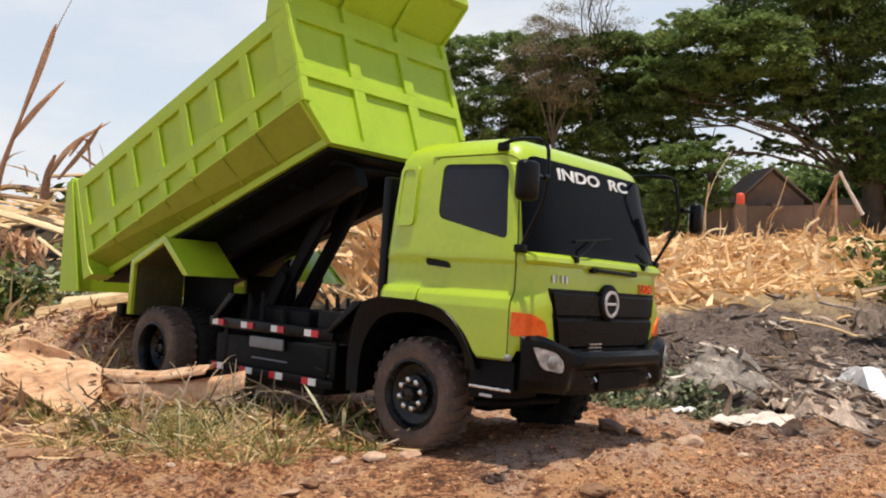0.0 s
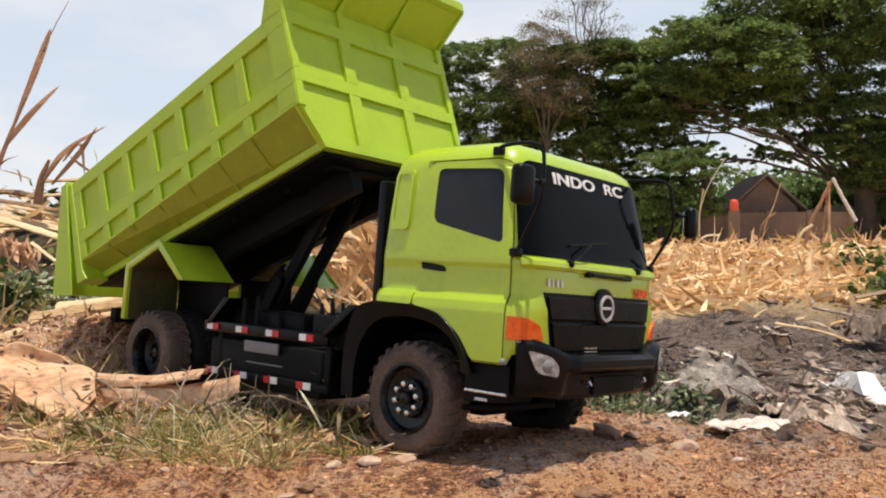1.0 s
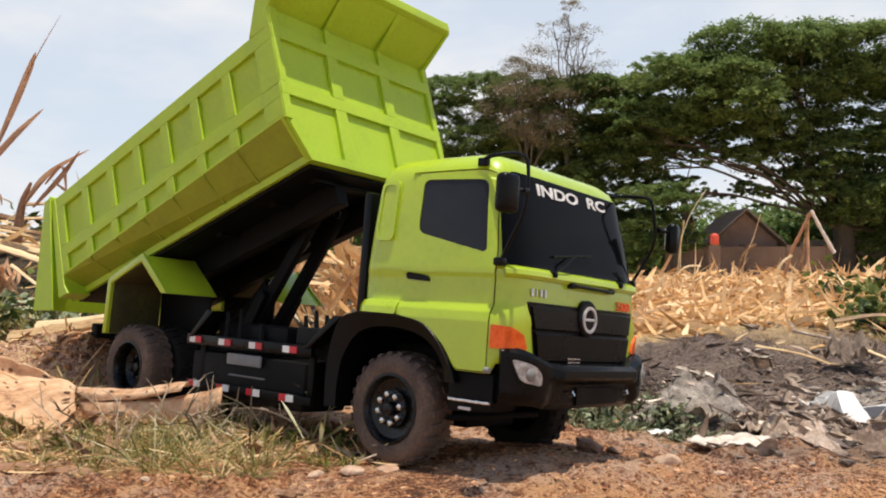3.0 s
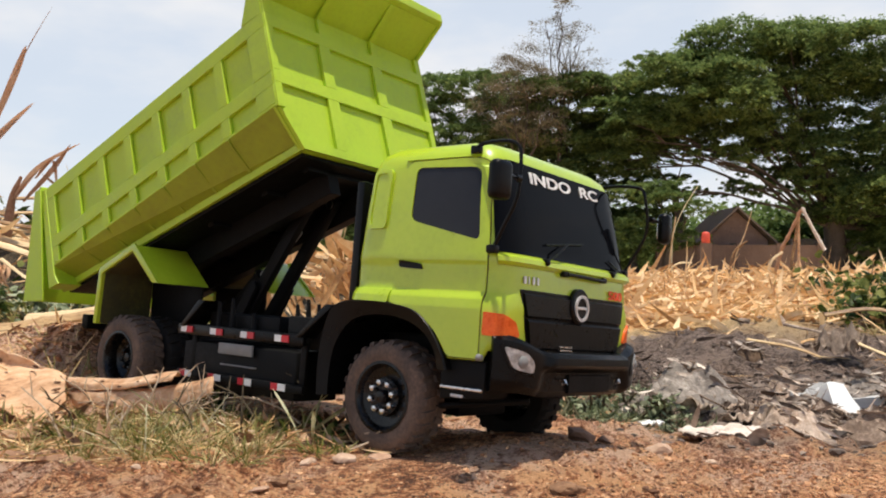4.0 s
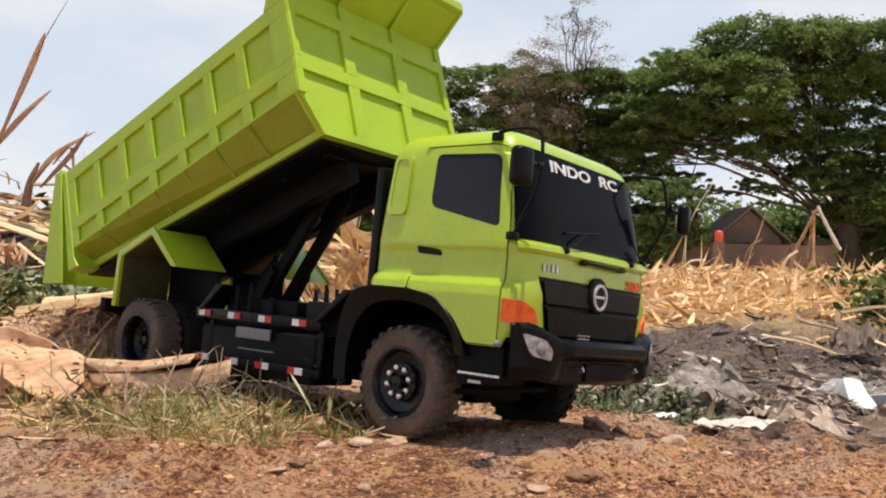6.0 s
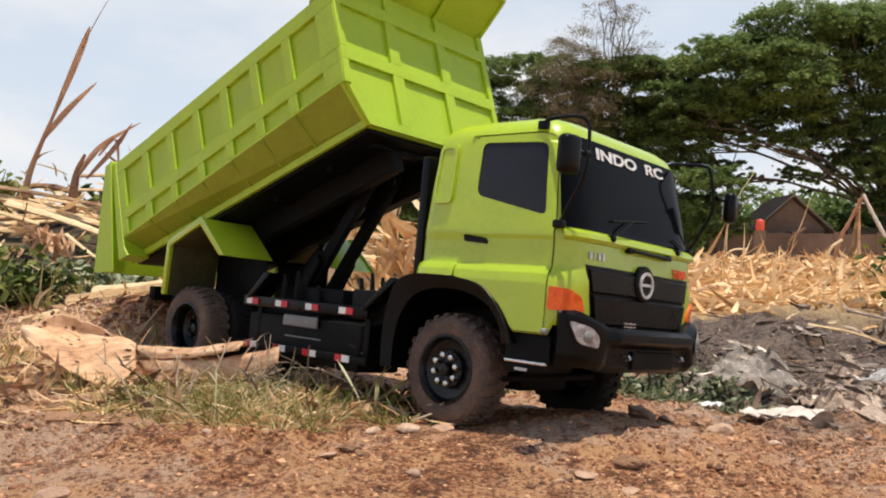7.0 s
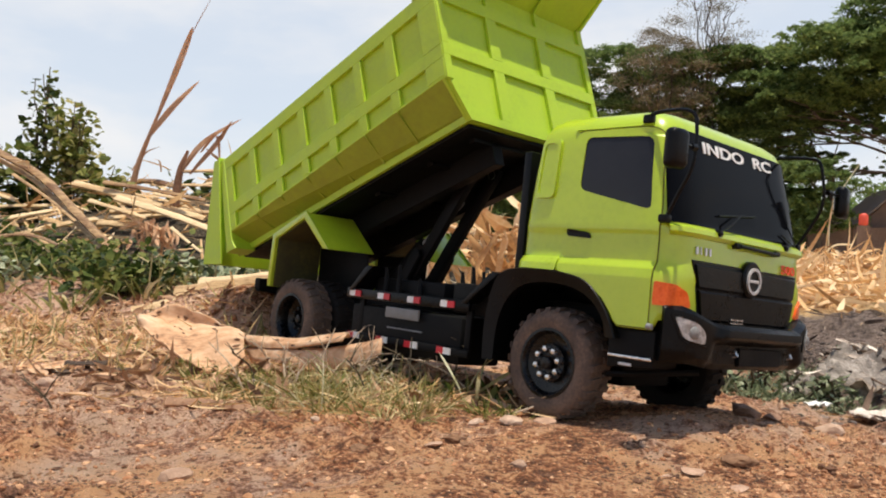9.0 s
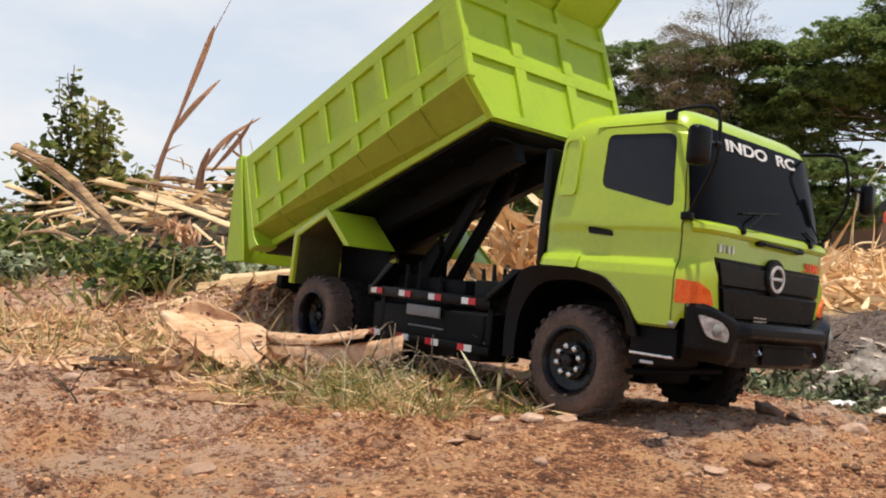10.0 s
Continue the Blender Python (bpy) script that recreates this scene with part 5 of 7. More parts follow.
cs = np.concatenate(cs)
leaves_mesh("foliage", cs, RNG.uniform(0.3, 0.6, len(cs)), LEAF, hedge, 0.3, 31, far=True)

PLASTER = material("weathered_grey_wall", [(0.14, 0.12, 0.105), (0.22, 0.19, 0.165), (0.30, 0.27, 0.24)], 0.9, size=1.5, fine=8, bump=0.01)
ROOF_TILE = material("dull_clay_roof", [(0.12, 0.095, 0.08), (0.18, 0.145, 0.122), (0.24, 0.20, 0.17)], 0.9, size=1.2, fine=10, bump=0.02)
BRICK_WALL = material("dull_brick_wall", [(0.10, 0.064, 0.050), (0.155, 0.102, 0.080), (0.21, 0.15, 0.122)], 0.9, size=0.9, fine=9, bump=0.02)
hut = tagged(new("hut"), "small brown hut with gable roof behind the field", "house")
hut.location = (16.4, 48.5, 0)
hut.scale = (0.8, 1.0, 1.0)
bm = bmesh.new()
box(bm, -2.2, 2.2, 0.0, 4.0, -0.2, 2.1)
prism(bm, [(-2.2, 2.1), (0, 3.7), (2.2, 2.1)], 0.02, 3.98)
part("wall", bm, BRICK_WALL, hut)
for s in (-1, 1):
    bm = bmesh.new()
    prism(bm, [(s * 0.0, 3.98), (s * 2.75, 1.98), (s * 2.75, 1.86), (s * 0.0, 3.84)], -0.35, 4.35)
    part("roof", bm, ROOF_TILE, hut)
bm = bmesh.new()
box(bm, -0.5, 0.4, -0.04, 0.02, 0.0, 1.9, 0.02)
part("door", bm, BARK, hut)
long_wall = tagged(new("boundary_wall"), "long low weathered wall along the field's far edge", "wall", kind="structure")
bm = bmesh.new()
box(bm, 11.5, 20.5, 47.0, 47.2, -0.1, 1.75)
for k in range(5):
    box(bm, 11.5 + 2.2 * k, 11.8 + 2.2 * k, 46.95, 47.25, -0.1, 1.85)
part("wall", bm, BRICK_WALL, long_wall)
bm = bmesh.new()
box(bm, 20.8, 40.5, 52.0, 52.2, -0.1, 2.3)
part("pale_wall", bm, PLASTER, long_wall)
tank = tagged(new("water_tank"), "small red water tank above a wall", "tank")
tank.location = (11.14, 36.64, 1.49)
tank.scale = (0.50, 0.50, 0.69)
bm = bmesh.new()
lathe(bm, [(0.0, 0.0), (0.32, 0.0), (0.36, 0.08), (0.36, 0.55), (0.28, 0.66), (0.1, 0.72), (0.0, 0.72)], (0, 0, 0), 20, "z")
part("tank_body", bm, material("red_plastic", [(0.5, 0.05, 0.03), (0.65, 0.08, 0.04)], 0.5, size=0.3), tank)
bm = bmesh.new()
box(bm, -0.4, 0.4, -0.3, 0.3, -2.95, 0.0)
part("tank_stand", bm, BRICK_WALL, tank)

# ---- near ground: clods, stones, straw, weeds ----
STRAW = material("dry_corn_straw", [(0.40, 0.198, 0.074), (0.80, 0.492, 0.218), (0.95, 0.72, 0.435)], 0.75, size=0.12, fine=9, bump=0.0015, per_island=0.55, through_light=0.2, spread=(0.22, 0.72))
STALK = material("dry_corn_stalk", [(0.16, 0.075, 0.030), (0.52, 0.33, 0.155), (0.76, 0.57, 0.33)], 0.7, size=0.03, fine=6, bump=0.0016, per_object=0.35, spread=(0.30, 0.66), stretch=(0.12, 1.0, 1.0))
HUSK = material("dry_husk", [(0.17, 0.075, 0.038), (0.62, 0.34, 0.175), (0.78, 0.50, 0.30), (0.84, 0.63, 0.43)], 0.7, size=0.03, fine=5, bump=0.0010, spread=(0.33, 0.66), through_light=0.12, stretch=(0.35, 1.0, 0.7))
LITTER = material("dry_leaf_litter", [(0.10, 0.045, 0.022), (0.36, 0.19, 0.10), (0.72, 0.47, 0.29)], 0.8, size=0.05, fine=6, per_island=0.7, through_light=0.15, spread=(0.15, 0.8))
RED_STALK = material("reddish_dry_leaf", [(0.34, 0.17, 0.095), (0.54, 0.31, 0.18), (0.68, 0.44, 0.28)], 0.75, size=0.08, fine=8, per_object=0.3, through_light=0.4)
GRASS = material("half_dry_grass", [(0.12, 0.14, 0.026), (0.36, 0.31, 0.11), (0.74, 0.59, 0.33)], 0.7, shine=0.2, size=0.05, per_island=0.8, through_light=0.3, spread=(0.14, 0.80))
FRESH = material("fresh_grass", [(0.085, 0.110, 0.020), (0.21, 0.225, 0.050), (0.48, 0.42, 0.17)], 0.65, shine=0.2, size=0.05, per_island=0.7, through_light=0.35, spread=(0.2, 0.85))
WEED = material("weed_leaves", [(0.026, 0.047, 0.011), (0.085, 0.120, 0.024), (0.23, 0.24, 0.070)], 0.6, shine=0.16, size=0.2, fine=8, per_island=0.6, through_light=0.3)
DULL_WEED = material("dusty_weed_leaves", [(0.075, 0.10, 0.045), (0.21, 0.245, 0.125), (0.46, 0.48, 0.31)], 0.7, size=0.1, fine=8, per_island=0.6, through_light=0.25)
TWIG = material("weed_stems", [(0.05, 0.035, 0.02), (0.12, 0.09, 0.045)], 0.85, size=0.03)
PALE_TWIG = material("pale_dry_twig", [(0.26, 0.17, 0.10), (0.52, 0.39, 0.27), (0.70, 0.57, 0.43)], 0.8, size=0.02, fine=6)
SOIL_LUMP = material("soil_clods", [(0.13, 0.055, 0.024), (0.37, 0.160, 0.070), (0.60, 0.34, 0.185)], 0.95, size=0.02, fine=6, bump=0.001, per_island=0.5)
DARK_SOIL = material("dark_soil", [(0.03, 0.018, 0.011), (0.085, 0.05, 0.03), (0.20, 0.125, 0.075)], 0.95, size=0.03, fine=6, bump=0.001, per_island=0.4)
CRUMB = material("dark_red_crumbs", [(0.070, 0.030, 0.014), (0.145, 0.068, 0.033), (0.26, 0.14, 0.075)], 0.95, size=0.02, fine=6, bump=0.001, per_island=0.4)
ASH_LUMP = material("ash_lumps", [(0.045, 0.033, 0.027), (0.135, 0.098, 0.078), (0.32, 0.245, 0.195)], 0.95, size=0.03, fine=7, bump=0.002, per_island=0.45)
EARTH = material("caked_earth", [(0.10, 0.050, 0.028), (0.25, 0.135, 0.082), (0.42, 0.26, 0.18)], 0.95, size=0.012, fine=7, bump=0.0015)
FLAKE = material("pinkish_stone", [(0.30, 0.17, 0.105), (0.44, 0.27, 0.18), (0.56, 0.38, 0.27)], 0.9, size=0.012, fine=7, bump=0.001)
STONE = material("pale_stone", [(0.32, 0.19, 0.12), (0.48, 0.315, 0.22), (0.62, 0.46, 0.34)], 0.9, size=0.02, fine=7, bump=0.001, per_object=0.35)
FOAM = material("white_foam", [(0.78, 0.77, 0.75), (0.90, 0.89, 0.87)], 0.75, size=0.03, fine=9, bump=0.0006)
CREAM = material("cream_foam", [(0.42, 0.32, 0.25), (0.66, 0.56, 0.48), (0.80, 0.72, 0.64)], 0.8, size=0.02, fine=7, bump=0.0008)
CREAM_LEAF = material("pale_yellow_leaf", [(0.30, 0.29, 0.10), (0.62, 0.58, 0.30), (0.85, 0.82, 0.62)], 0.7, size=0.02, per_island=0.5, through_light=0.3)
STRIP = material("torn_pale_strips", [(0.07, 0.048, 0.036), (0.32, 0.24, 0.185), (0.78, 0.66, 0.56)], 0.85, size=0.02, fine=6, per_island=0.75, spread=(0.18, 0.82))
GREY_FIBRE = material("grey_matted_fibre", [(0.085, 0.066, 0.054), (0.28, 0.235, 0.20), (0.58, 0.51, 0.45)], 0.85, size=0.016, fine=7, bump=0.0016, stretch=(1.0, 0.22, 0.6), spread=(0.32, 0.68))
PINK_FIBRE = material("pinkish_matted_fibre", [(0.12, 0.075, 0.052), (0.44, 0.32, 0.24), (0.80, 0.66, 0.55)], 0.85, size=0.018, fine=7, bump=0.0016, stretch=(0.4, 1.0, 0.6), spread=(0.3, 0.68))
PLASTIC = material("dirty_grey_plastic", [(0.11, 0.080, 0.058), (0.28, 0.21, 0.16), (0.52, 0.42, 0.33)], 0.8, shine=0.2, size=0.03, fine=6, bump=0.001)
GREY_SHEET = material("pale_grey_plastic", [(0.36, 0.35, 0.34), (0.52, 0.51, 0.50), (0.66, 0.65, 0.64)], 0.6, size=0.03, fine=7, bump=0.0006)
DRIFT_SCRAP = material("grey_brown_fibre", [(0.07, 0.042, 0.028), (0.23, 0.15, 0.105), (0.66, 0.50, 0.38)], 0.9, size=0.03, fine=7, per_island=0.7)
DRIFT = material("weathered_wood", [(0.07, 0.044, 0.030), (0.24, 0.165, 0.120), (0.54, 0.42, 0.33)], 0.9, size=0.03, fine=7, bump=0.002, per_object=0.3)


def raw_mesh(name, verts, faces, mat, smooth=True):
    return fast_mesh(name, verts, faces, mat, smooth)


def ball(level=1):
    bm = bmesh.new()
    bmesh.ops.create_icosphere(bm, subdivisions=level, radius=1.0)
    v = np.array([q.co for q in bm.verts])
    f = np.array([[q.index for q in p.verts] for p in bm.faces])
    bm.free()
    return v, f


BALL_V, BALL_F = ball(3)
CLOD_V, CLOD_F = ball(1)


def lumps(name, places, sizes, mat, label, category, seed=1, squash=0.75, rough=0.45):
    """Many angular, uneven lumps as one sheet of stuff."""
    rng = np.random.RandomState(seed)
    shapes = []
    for _ in range(16):
        k = CLOD_V.copy()
        for _ in range(4):
            d = rng.normal(size=3)
            d /= np.linalg.norm(d)
            k *= (1 + rough * 0.5 * (np.clip(k @ d, 0.2, 1) - 0.4) * rng.choice([-1, 1]))[:, None]
        shapes.append(k * (1 + rng.normal(size=(len(k), 1)) * 0.20))
    n, places, sizes = len(places), np.asarray(places), np.asarray(sizes)
    v = np.array(shapes)[rng.randint(16, size=n)]
    v = v * np.stack([sizes * rng.uniform(0.7, 1.4, n), sizes, sizes * squash * rng.uniform(0.7, 1.2, n)], 1)[:, None]
    a = rng.uniform(0, 2 * np.pi, n)[:, None]
    c, d = np.cos(a), np.sin(a)
    v = np.stack([v[..., 0] * c - v[..., 1] * d, v[..., 0] * d + v[..., 1] * c, v[..., 2]], -1) + places[:, None]
    f = (CLOD_F[None] + (np.arange(n) * len(CLOD_V))[:, None, None]).reshape(-1, 3)
    return tagged(new(name, raw_mesh(name, v.reshape(-1, 3), f, mat, False)), label, category, kind="stuff")


def ribbons(name, base, way, length, width, bend, mat, seed=1, steps=4, fold=0.25, droop=None):
    """Long bent strips (leaves, straw, grass blades) in one mesh: base points, directions, lengths, widths, bends."""
    rng = np.random.RandomState(seed)
    n = len(base)
    way = way / np.linalg.norm(way, axis=1)[:, None]
    side = np.cross(way, rng.normal(size=(n, 3)))
    side /= np.linalg.norm(side, axis=1)[:, None]
    up = np.cross(side, way)
    vs = []
    down = np.array([0, 0, -1.0])
    for k in range(steps + 1):
        t = k / steps
        c = base + way * (length * t)[:, None] + up * (bend * length * t * t)[:, None]
        if droop is not None:
            c = c + down * (droop * length * t * t)[:, None]
        w = width * (0.35 + 1.3 * np.sin(np.pi * min(1, 0.12 + 0.88 * t)) ** 0.7) * 0.5 * (1.0 if t < 1 else 0.12)
        turn = rng.normal(size=(n, 1)) * 0.15
        s = side + up * turn
        vs += [c + s * w[:, None] + up * (fold * w)[:, None], c, c - s * w[:, None] + up * (fold * w)[:, None]]
    verts = np.stack(vs, 1).reshape(-1, 3)
    per = 3 * (steps + 1)
    faces = []
    for k in range(steps):
        a = 3 * k
        faces += [[a, a + 1, a + 4, a + 3], [a + 1, a + 2, a + 5, a + 4]]
    faces = (np.array(faces)[None] + (np.arange(n) * per)[:, None, None]).reshape(-1, 4)
    return raw_mesh(name, verts, faces, mat)


def spread(rng, n, x0, x1, y0, y1, keep=None):
    x, y = rng.uniform(x0, x1, n * 4), rng.uniform(y0, y1, n * 4)
    if keep is not None:
        k = rng.uniform(size=len(x)) < keep(x, y)
        x, y = x[k], y[k]
    x, y = x[:n], y[:n]
    return np.stack([x, y, ground_height(x, y)], 1)


rng = np.random.RandomState(3)
patch = lambda x, y: np.clip(1.6 * wave(x, y, 0.12, 20) - 0.25, 0.22, 1) * (1 - 0.97 * rubble(x, y)) * (1 - field(x, y))
p = np.concatenate([spread(rng, 12000, -1.0, 0.75, -0.50, 0.35, patch), spread(rng, 16000, -0.6, 0.6, -0.45, 0.0, patch)])
lumps("soil_clods", p, np.clip(np.exp(rng.normal(-6.85, 0.55, len(p))), 0.0006, 0.0045), SOIL_LUMP, "small reddish brown soil clods on dry dirt", "soil", 4)
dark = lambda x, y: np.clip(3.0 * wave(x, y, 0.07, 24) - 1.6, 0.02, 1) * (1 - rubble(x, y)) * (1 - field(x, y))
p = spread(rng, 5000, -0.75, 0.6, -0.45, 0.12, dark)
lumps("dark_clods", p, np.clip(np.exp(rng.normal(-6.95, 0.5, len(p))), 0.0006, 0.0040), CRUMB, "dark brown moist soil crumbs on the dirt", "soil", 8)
p = spread(rng, 1500, -1.9, -0.45, 0.2, 1.3)
lumps("bank_clods", p, np.clip(np.exp(rng.normal(-5.7, 0.5, len(p))), 0.002, 0.010), SOIL_LUMP, "brown soil clods along the weedy bank", "soil", 5)
p = np.concatenate([spread(rng, 1100, -0.74, -0.40, 0.30, 0.62), spread(rng, 500, -0.55, -0.36, 0.20, 0.45)])
lumps("mound_clods", p, np.clip(np.exp(rng.normal(-5.9, 0.5, len(p))), 0.0015, 0.009), SOIL_LUMP, "dusty soil clods on the bank behind the rear wheel", "soil", 7)
p = np.concatenate([spread(rng, 1300, 0.15, 1.9, 0.02, 1.1, rubble), spread(rng, 2600, 0.15, 0.9, 0.02, 0.6, rubble)])
lumps("ash_rubble", p, np.clip(np.exp(rng.normal(-6.2, 0.6, len(p))), 0.0010, 0.010), ASH_LUMP, "grey and brown lumps of ash and rubble", "rubble", 6, 0.55, 0.45)

# straw-strewn field
rng = np.random.RandomState(7)
p = np.concatenate([spread(rng, 7000, -0.3, 2.6, 0.85, 2.4, field), spread(rng, 8000, -0.6, 6.5, 2.0, 6.5, field), spread(rng, 3500, -2, 16, 6, 18)])
n = len(p)
far = np.clip(p[:, 1] / 3.0, 0.45, 3.0)
tall = rng.uniform(0, 1, n) ** 2
p[:, 2] += tall * np.clip(0.02 + 0.055 * (p[:, 1] - 0.9), 0.0, 0.13)
w = rng.normal(size=(n, 3)) * [1, 1, 0.32]
me = ribbons("straw", p - w / np.linalg.norm(w, axis=1)[:, None] * 0.05, w, rng.uniform(0.05, 0.19, n) * far ** 0.5, rng.uniform(0.004, 0.014, n) * far ** 0.6, rng.normal(size=n) * 0.6, STRAW, 8, 6, 0.4, droop=rng.uniform(0, 0.5, n))
tagged(new("field_straw", me), "golden dry corn leaves and straw strewn over the field", "straw", kind="stuff")
# sparse upright dry leaves in the field
p = spread(rng, 150, -0.3, 7.0, 1.6, 6.5, field)
w = rng.normal(size=(len(p), 3)) * [0.5, 0.5, 0.1] + [0, 0, 1]
me = ribbons("stubble", p, w, rng.uniform(0.10, 0.26, len(p)), rng.uniform(0.008, 0.016, len(p)), rng.normal(size=len(p)) * 0.4, STRAW, 9)
tagged(new("field_stubble", me), "upright dry corn stubble in the field", "stubble", kind="stuff")


def corn_stalk(points, radius, leaves=2, seed=0, mat=STALK, label="pale dry corn stalk lying in a heap"):
    rng = np.random.RandomState(seed)
    holder = tagged(new("corn_stalk"), label, "corn stalk", "cut corn stalks")
    line = smooth_line(points, 8)
    base = line[0].copy()
    holder.location = base
    bm = bmesh.new()
    rings, side = [], None
    for i, q in enumerate(line):
        way = (line[min(i + 1, len(line) - 1)] - line[max(i - 1, 0)]).normalized()
        if side is None:
            side = way.orthogonal().normalized()
        side = (side - way * side.dot(way)).normalized()
        other = way.cross(side)
        r = radius * (1.0 - 0.25 * i / len(line)) * (1.18 if i % 5 == 0 else 1.0)
        rings.append([bm.verts.new(q - base + (side * math.cos(2 * math.pi * k / 8) * (1.0 + 0.25 * (k % 3 == 0)) + other * math.sin(2 * math.pi * k / 8) * 0.62 * (1 + 0.3 * ((i * 7 + k * 5) % 4 == 0))) * r) for k in range(8)])
    for a, b in zip(rings, rings[1:]):
        for k in range(8):
            bm.faces.new((a[k], a[(k + 1) % 8], b[(k + 1) % 8], b[k]))
    bm.faces.new(rings[0][::-1])
    bm.faces.new(rings[-1])
    stem = part("stem", bm, mat, holder)
    for k in range(leaves):
        i = rng.randint(1, max(2, len(line) - 2))
        way = (line[i] - line[i - 1]).normalized()
        w = np.array([[way.x, way.y, way.z]]) + rng.normal(size=(1, 3)) * 0.35
        me = ribbons("leaf", np.array([line[i] - base]), w, np.array([rng.uniform(0.08, 0.20)]), np.array([radius * rng.uniform(0.5, 1.0)]), rng.normal(size=1) * 0.3, STRAW, seed * 7 + k, 7, 0.4, droop=np.array([0.25]))
        leaf = new("leaf", me)
        leaf.parent = holder
    return holder


HEAP = [
    ([(-2.198, 2.0, 0.503), (-1.942, 1.92, 0.397), (-1.669, 1.75, 0.24), (-1.376, 1.52, 0.096)], 0.014),
    ([(-2.22, 2.02, 0.484), (-1.972, 1.94, 0.379), (-1.708, 1.78, 0.228), (-1.421, 1.55, 0.091)], 0.009),
    ([(-2.03, 1.9, 0.399), (-1.851, 1.82, 0.318), (-1.675, 1.72, 0.232)], 0.0055),
    ([(-1.77, 2.05, 0.385), (-1.56, 2.02, 0.356), (-1.331, 1.95, 0.318)], 0.009),
    ([(-1.662, 1.95, 0.322), (-1.454, 1.9, 0.271), (-1.248, 1.82, 0.214)], 0.013),
    ([(-1.919, 2.1, 0.384), (-1.625, 2.02, 0.323), (-1.318, 1.92, 0.252)], 0.014),
    ([(-1.749, 1.92, 0.311), (-1.496, 1.85, 0.251)], 0.008),
    ([(-1.667, 1.85, 0.231), (-1.535, 1.82, 0.224), (-1.406, 1.78, 0.207)], 0.014),
    ([(-1.357, 1.75, 0.218), (-1.283, 1.72, 0.173), (-1.216, 1.68, 0.14)], 0.005),
    ([(-1.6, 1.9, 0.222), (-1.548, 1.85, 0.271), (-1.521, 1.82, 0.32)], 0.004),
    ([(-1.807, 1.5, 0.175), (-1.688, 1.48, 0.187), (-1.576, 1.45, 0.159)], 0.006),
    ([(-1.844, 1.5, 0.143), (-1.716, 1.48, 0.158)], 0.006),
    ([(-2.187, 1.95, 0.353), (-2.014, 1.9, 0.307)], 0.01),
    ([(-1.549, 2.0, 0.343), (-1.311, 1.95, 0.299)], 0.006),
    ([(-1.411, 1.5, 0.117), (-1.355, 1.45, 0.081)], 0.007),
    ([(-1.651, 1.30, 0.171), (-1.590, 1.30, 0.182), (-1.520, 1.30, 0.176), (-1.464, 1.30, 0.156)], 0.0055), ([(-1.694, 1.30, 0.139), (-1.641, 1.30, 0.153), (-1.586, 1.30, 0.158)], 0.005),
    ([(-0.83, 0.72, 0.070), (-0.70, 0.71, 0.092), (-0.54, 0.70, 0.112)], 0.013), ([(-0.81, 0.68, 0.058), (-0.57, 0.68, 0.088)], 0.012), ([(-0.80, 0.76, 0.088), (-0.58, 0.74, 0.114)], 0.011), ([(-0.88, 0.64, 0.036), (-0.79, 0.67, 0.060)], 0.010),
]
for k, (points, radius) in enumerate(HEAP):
    corn_stalk(points, radius, 1 if points[0][1] > 1.0 else 0, k + 1)
rng = np.random.RandomState(12)
for k in range(44):
    x, y = rng.uniform(-2.5, 0.1), rng.uniform(1.95, 2.5)
    a = rng.normal(-0.25, 0.35)
    ln = rng.uniform(0.35, 0.8)
    dx, dy = math.cos(a) * ln / 2, math.sin(a) * ln / 2
    lift = rng.uniform(0.0, 0.11)
    z0, z1 = ground_at(x - dx, y - dy) + lift + 0.02, ground_at(x + dx, y + dy) + lift * 0.6 + 0.01
    corn_stalk([(x - dx, y - dy, z0), (x, y, 0.5 * (z0 + z1) + rng.uniform(0.0, 0.03)), (x + dx, y + dy, z1)], rng.uniform(0.006, 0.014), k % 2, 60 + k)
p = spread(rng, 420, -2.6, 0.3, 1.75, 2.7)
p[:, 2] += rng.uniform(0, 0.12, len(p))
w = rng.normal(size=(len(p), 3)) * [1.2, 0.7, 0.45] + [0.2, 0, -0.2]
me = ribbons("leaves", p, w, rng.uniform(0.08, 0.22, len(p)), rng.uniform(0.003, 0.009, len(p)), rng.normal(size=len(p)) * 0.35, STRAW, 13, 6)
tagged(new("heap_straw", me), "dry corn leaves tangled through the heap of stalks", "straw", kind="stuff")
p = np.tile(np.array([[-1.439, 1.78, 0.189]]), (46, 1)) + rng.normal(size=(46, 3)) * [0.035, 0.02, 0.012]
w = rng.normal(size=(46, 3)) * [0.5, 0.4, 0.4] + [0.25, -0.2, -0.75]
me = ribbons("leaves", p + [0, 0, 0.035], w, rng.uniform(0.05, 0.11, 46), rng.uniform(0.004, 0.013, 46), rng.normal(size=46) * 0.4, HUSK, 15, 6, 0.5)
tagged(new("frayed_husk", me), "frayed pinkish husk hanging from a cut stalk", "corn husk", kind="stuff")
# hanging straw seen under the raised bed
p = np.stack([rng.uniform(-0.55, -0.05, 170), rng.uniform(1.30, 1.7, 170), rng.uniform(0.10, 0.34, 170)], 1)
w = np.stack([rng.normal(0.2, 0.5, 170), rng.normal(size=170) * 0.4, rng.normal(-0.8, 0.4, 170)], 1)
me = ribbons("leaves", p, w, rng.uniform(0.08, 0.22, 170), rng.uniform(0.006, 0.018, 170), rng.normal(size=170) * 0.4, STRAW, 14, 5)
tagged(new("leaning_straw", me), "dry straw bundle hanging over the heap's edge", "straw", kind="stuff")


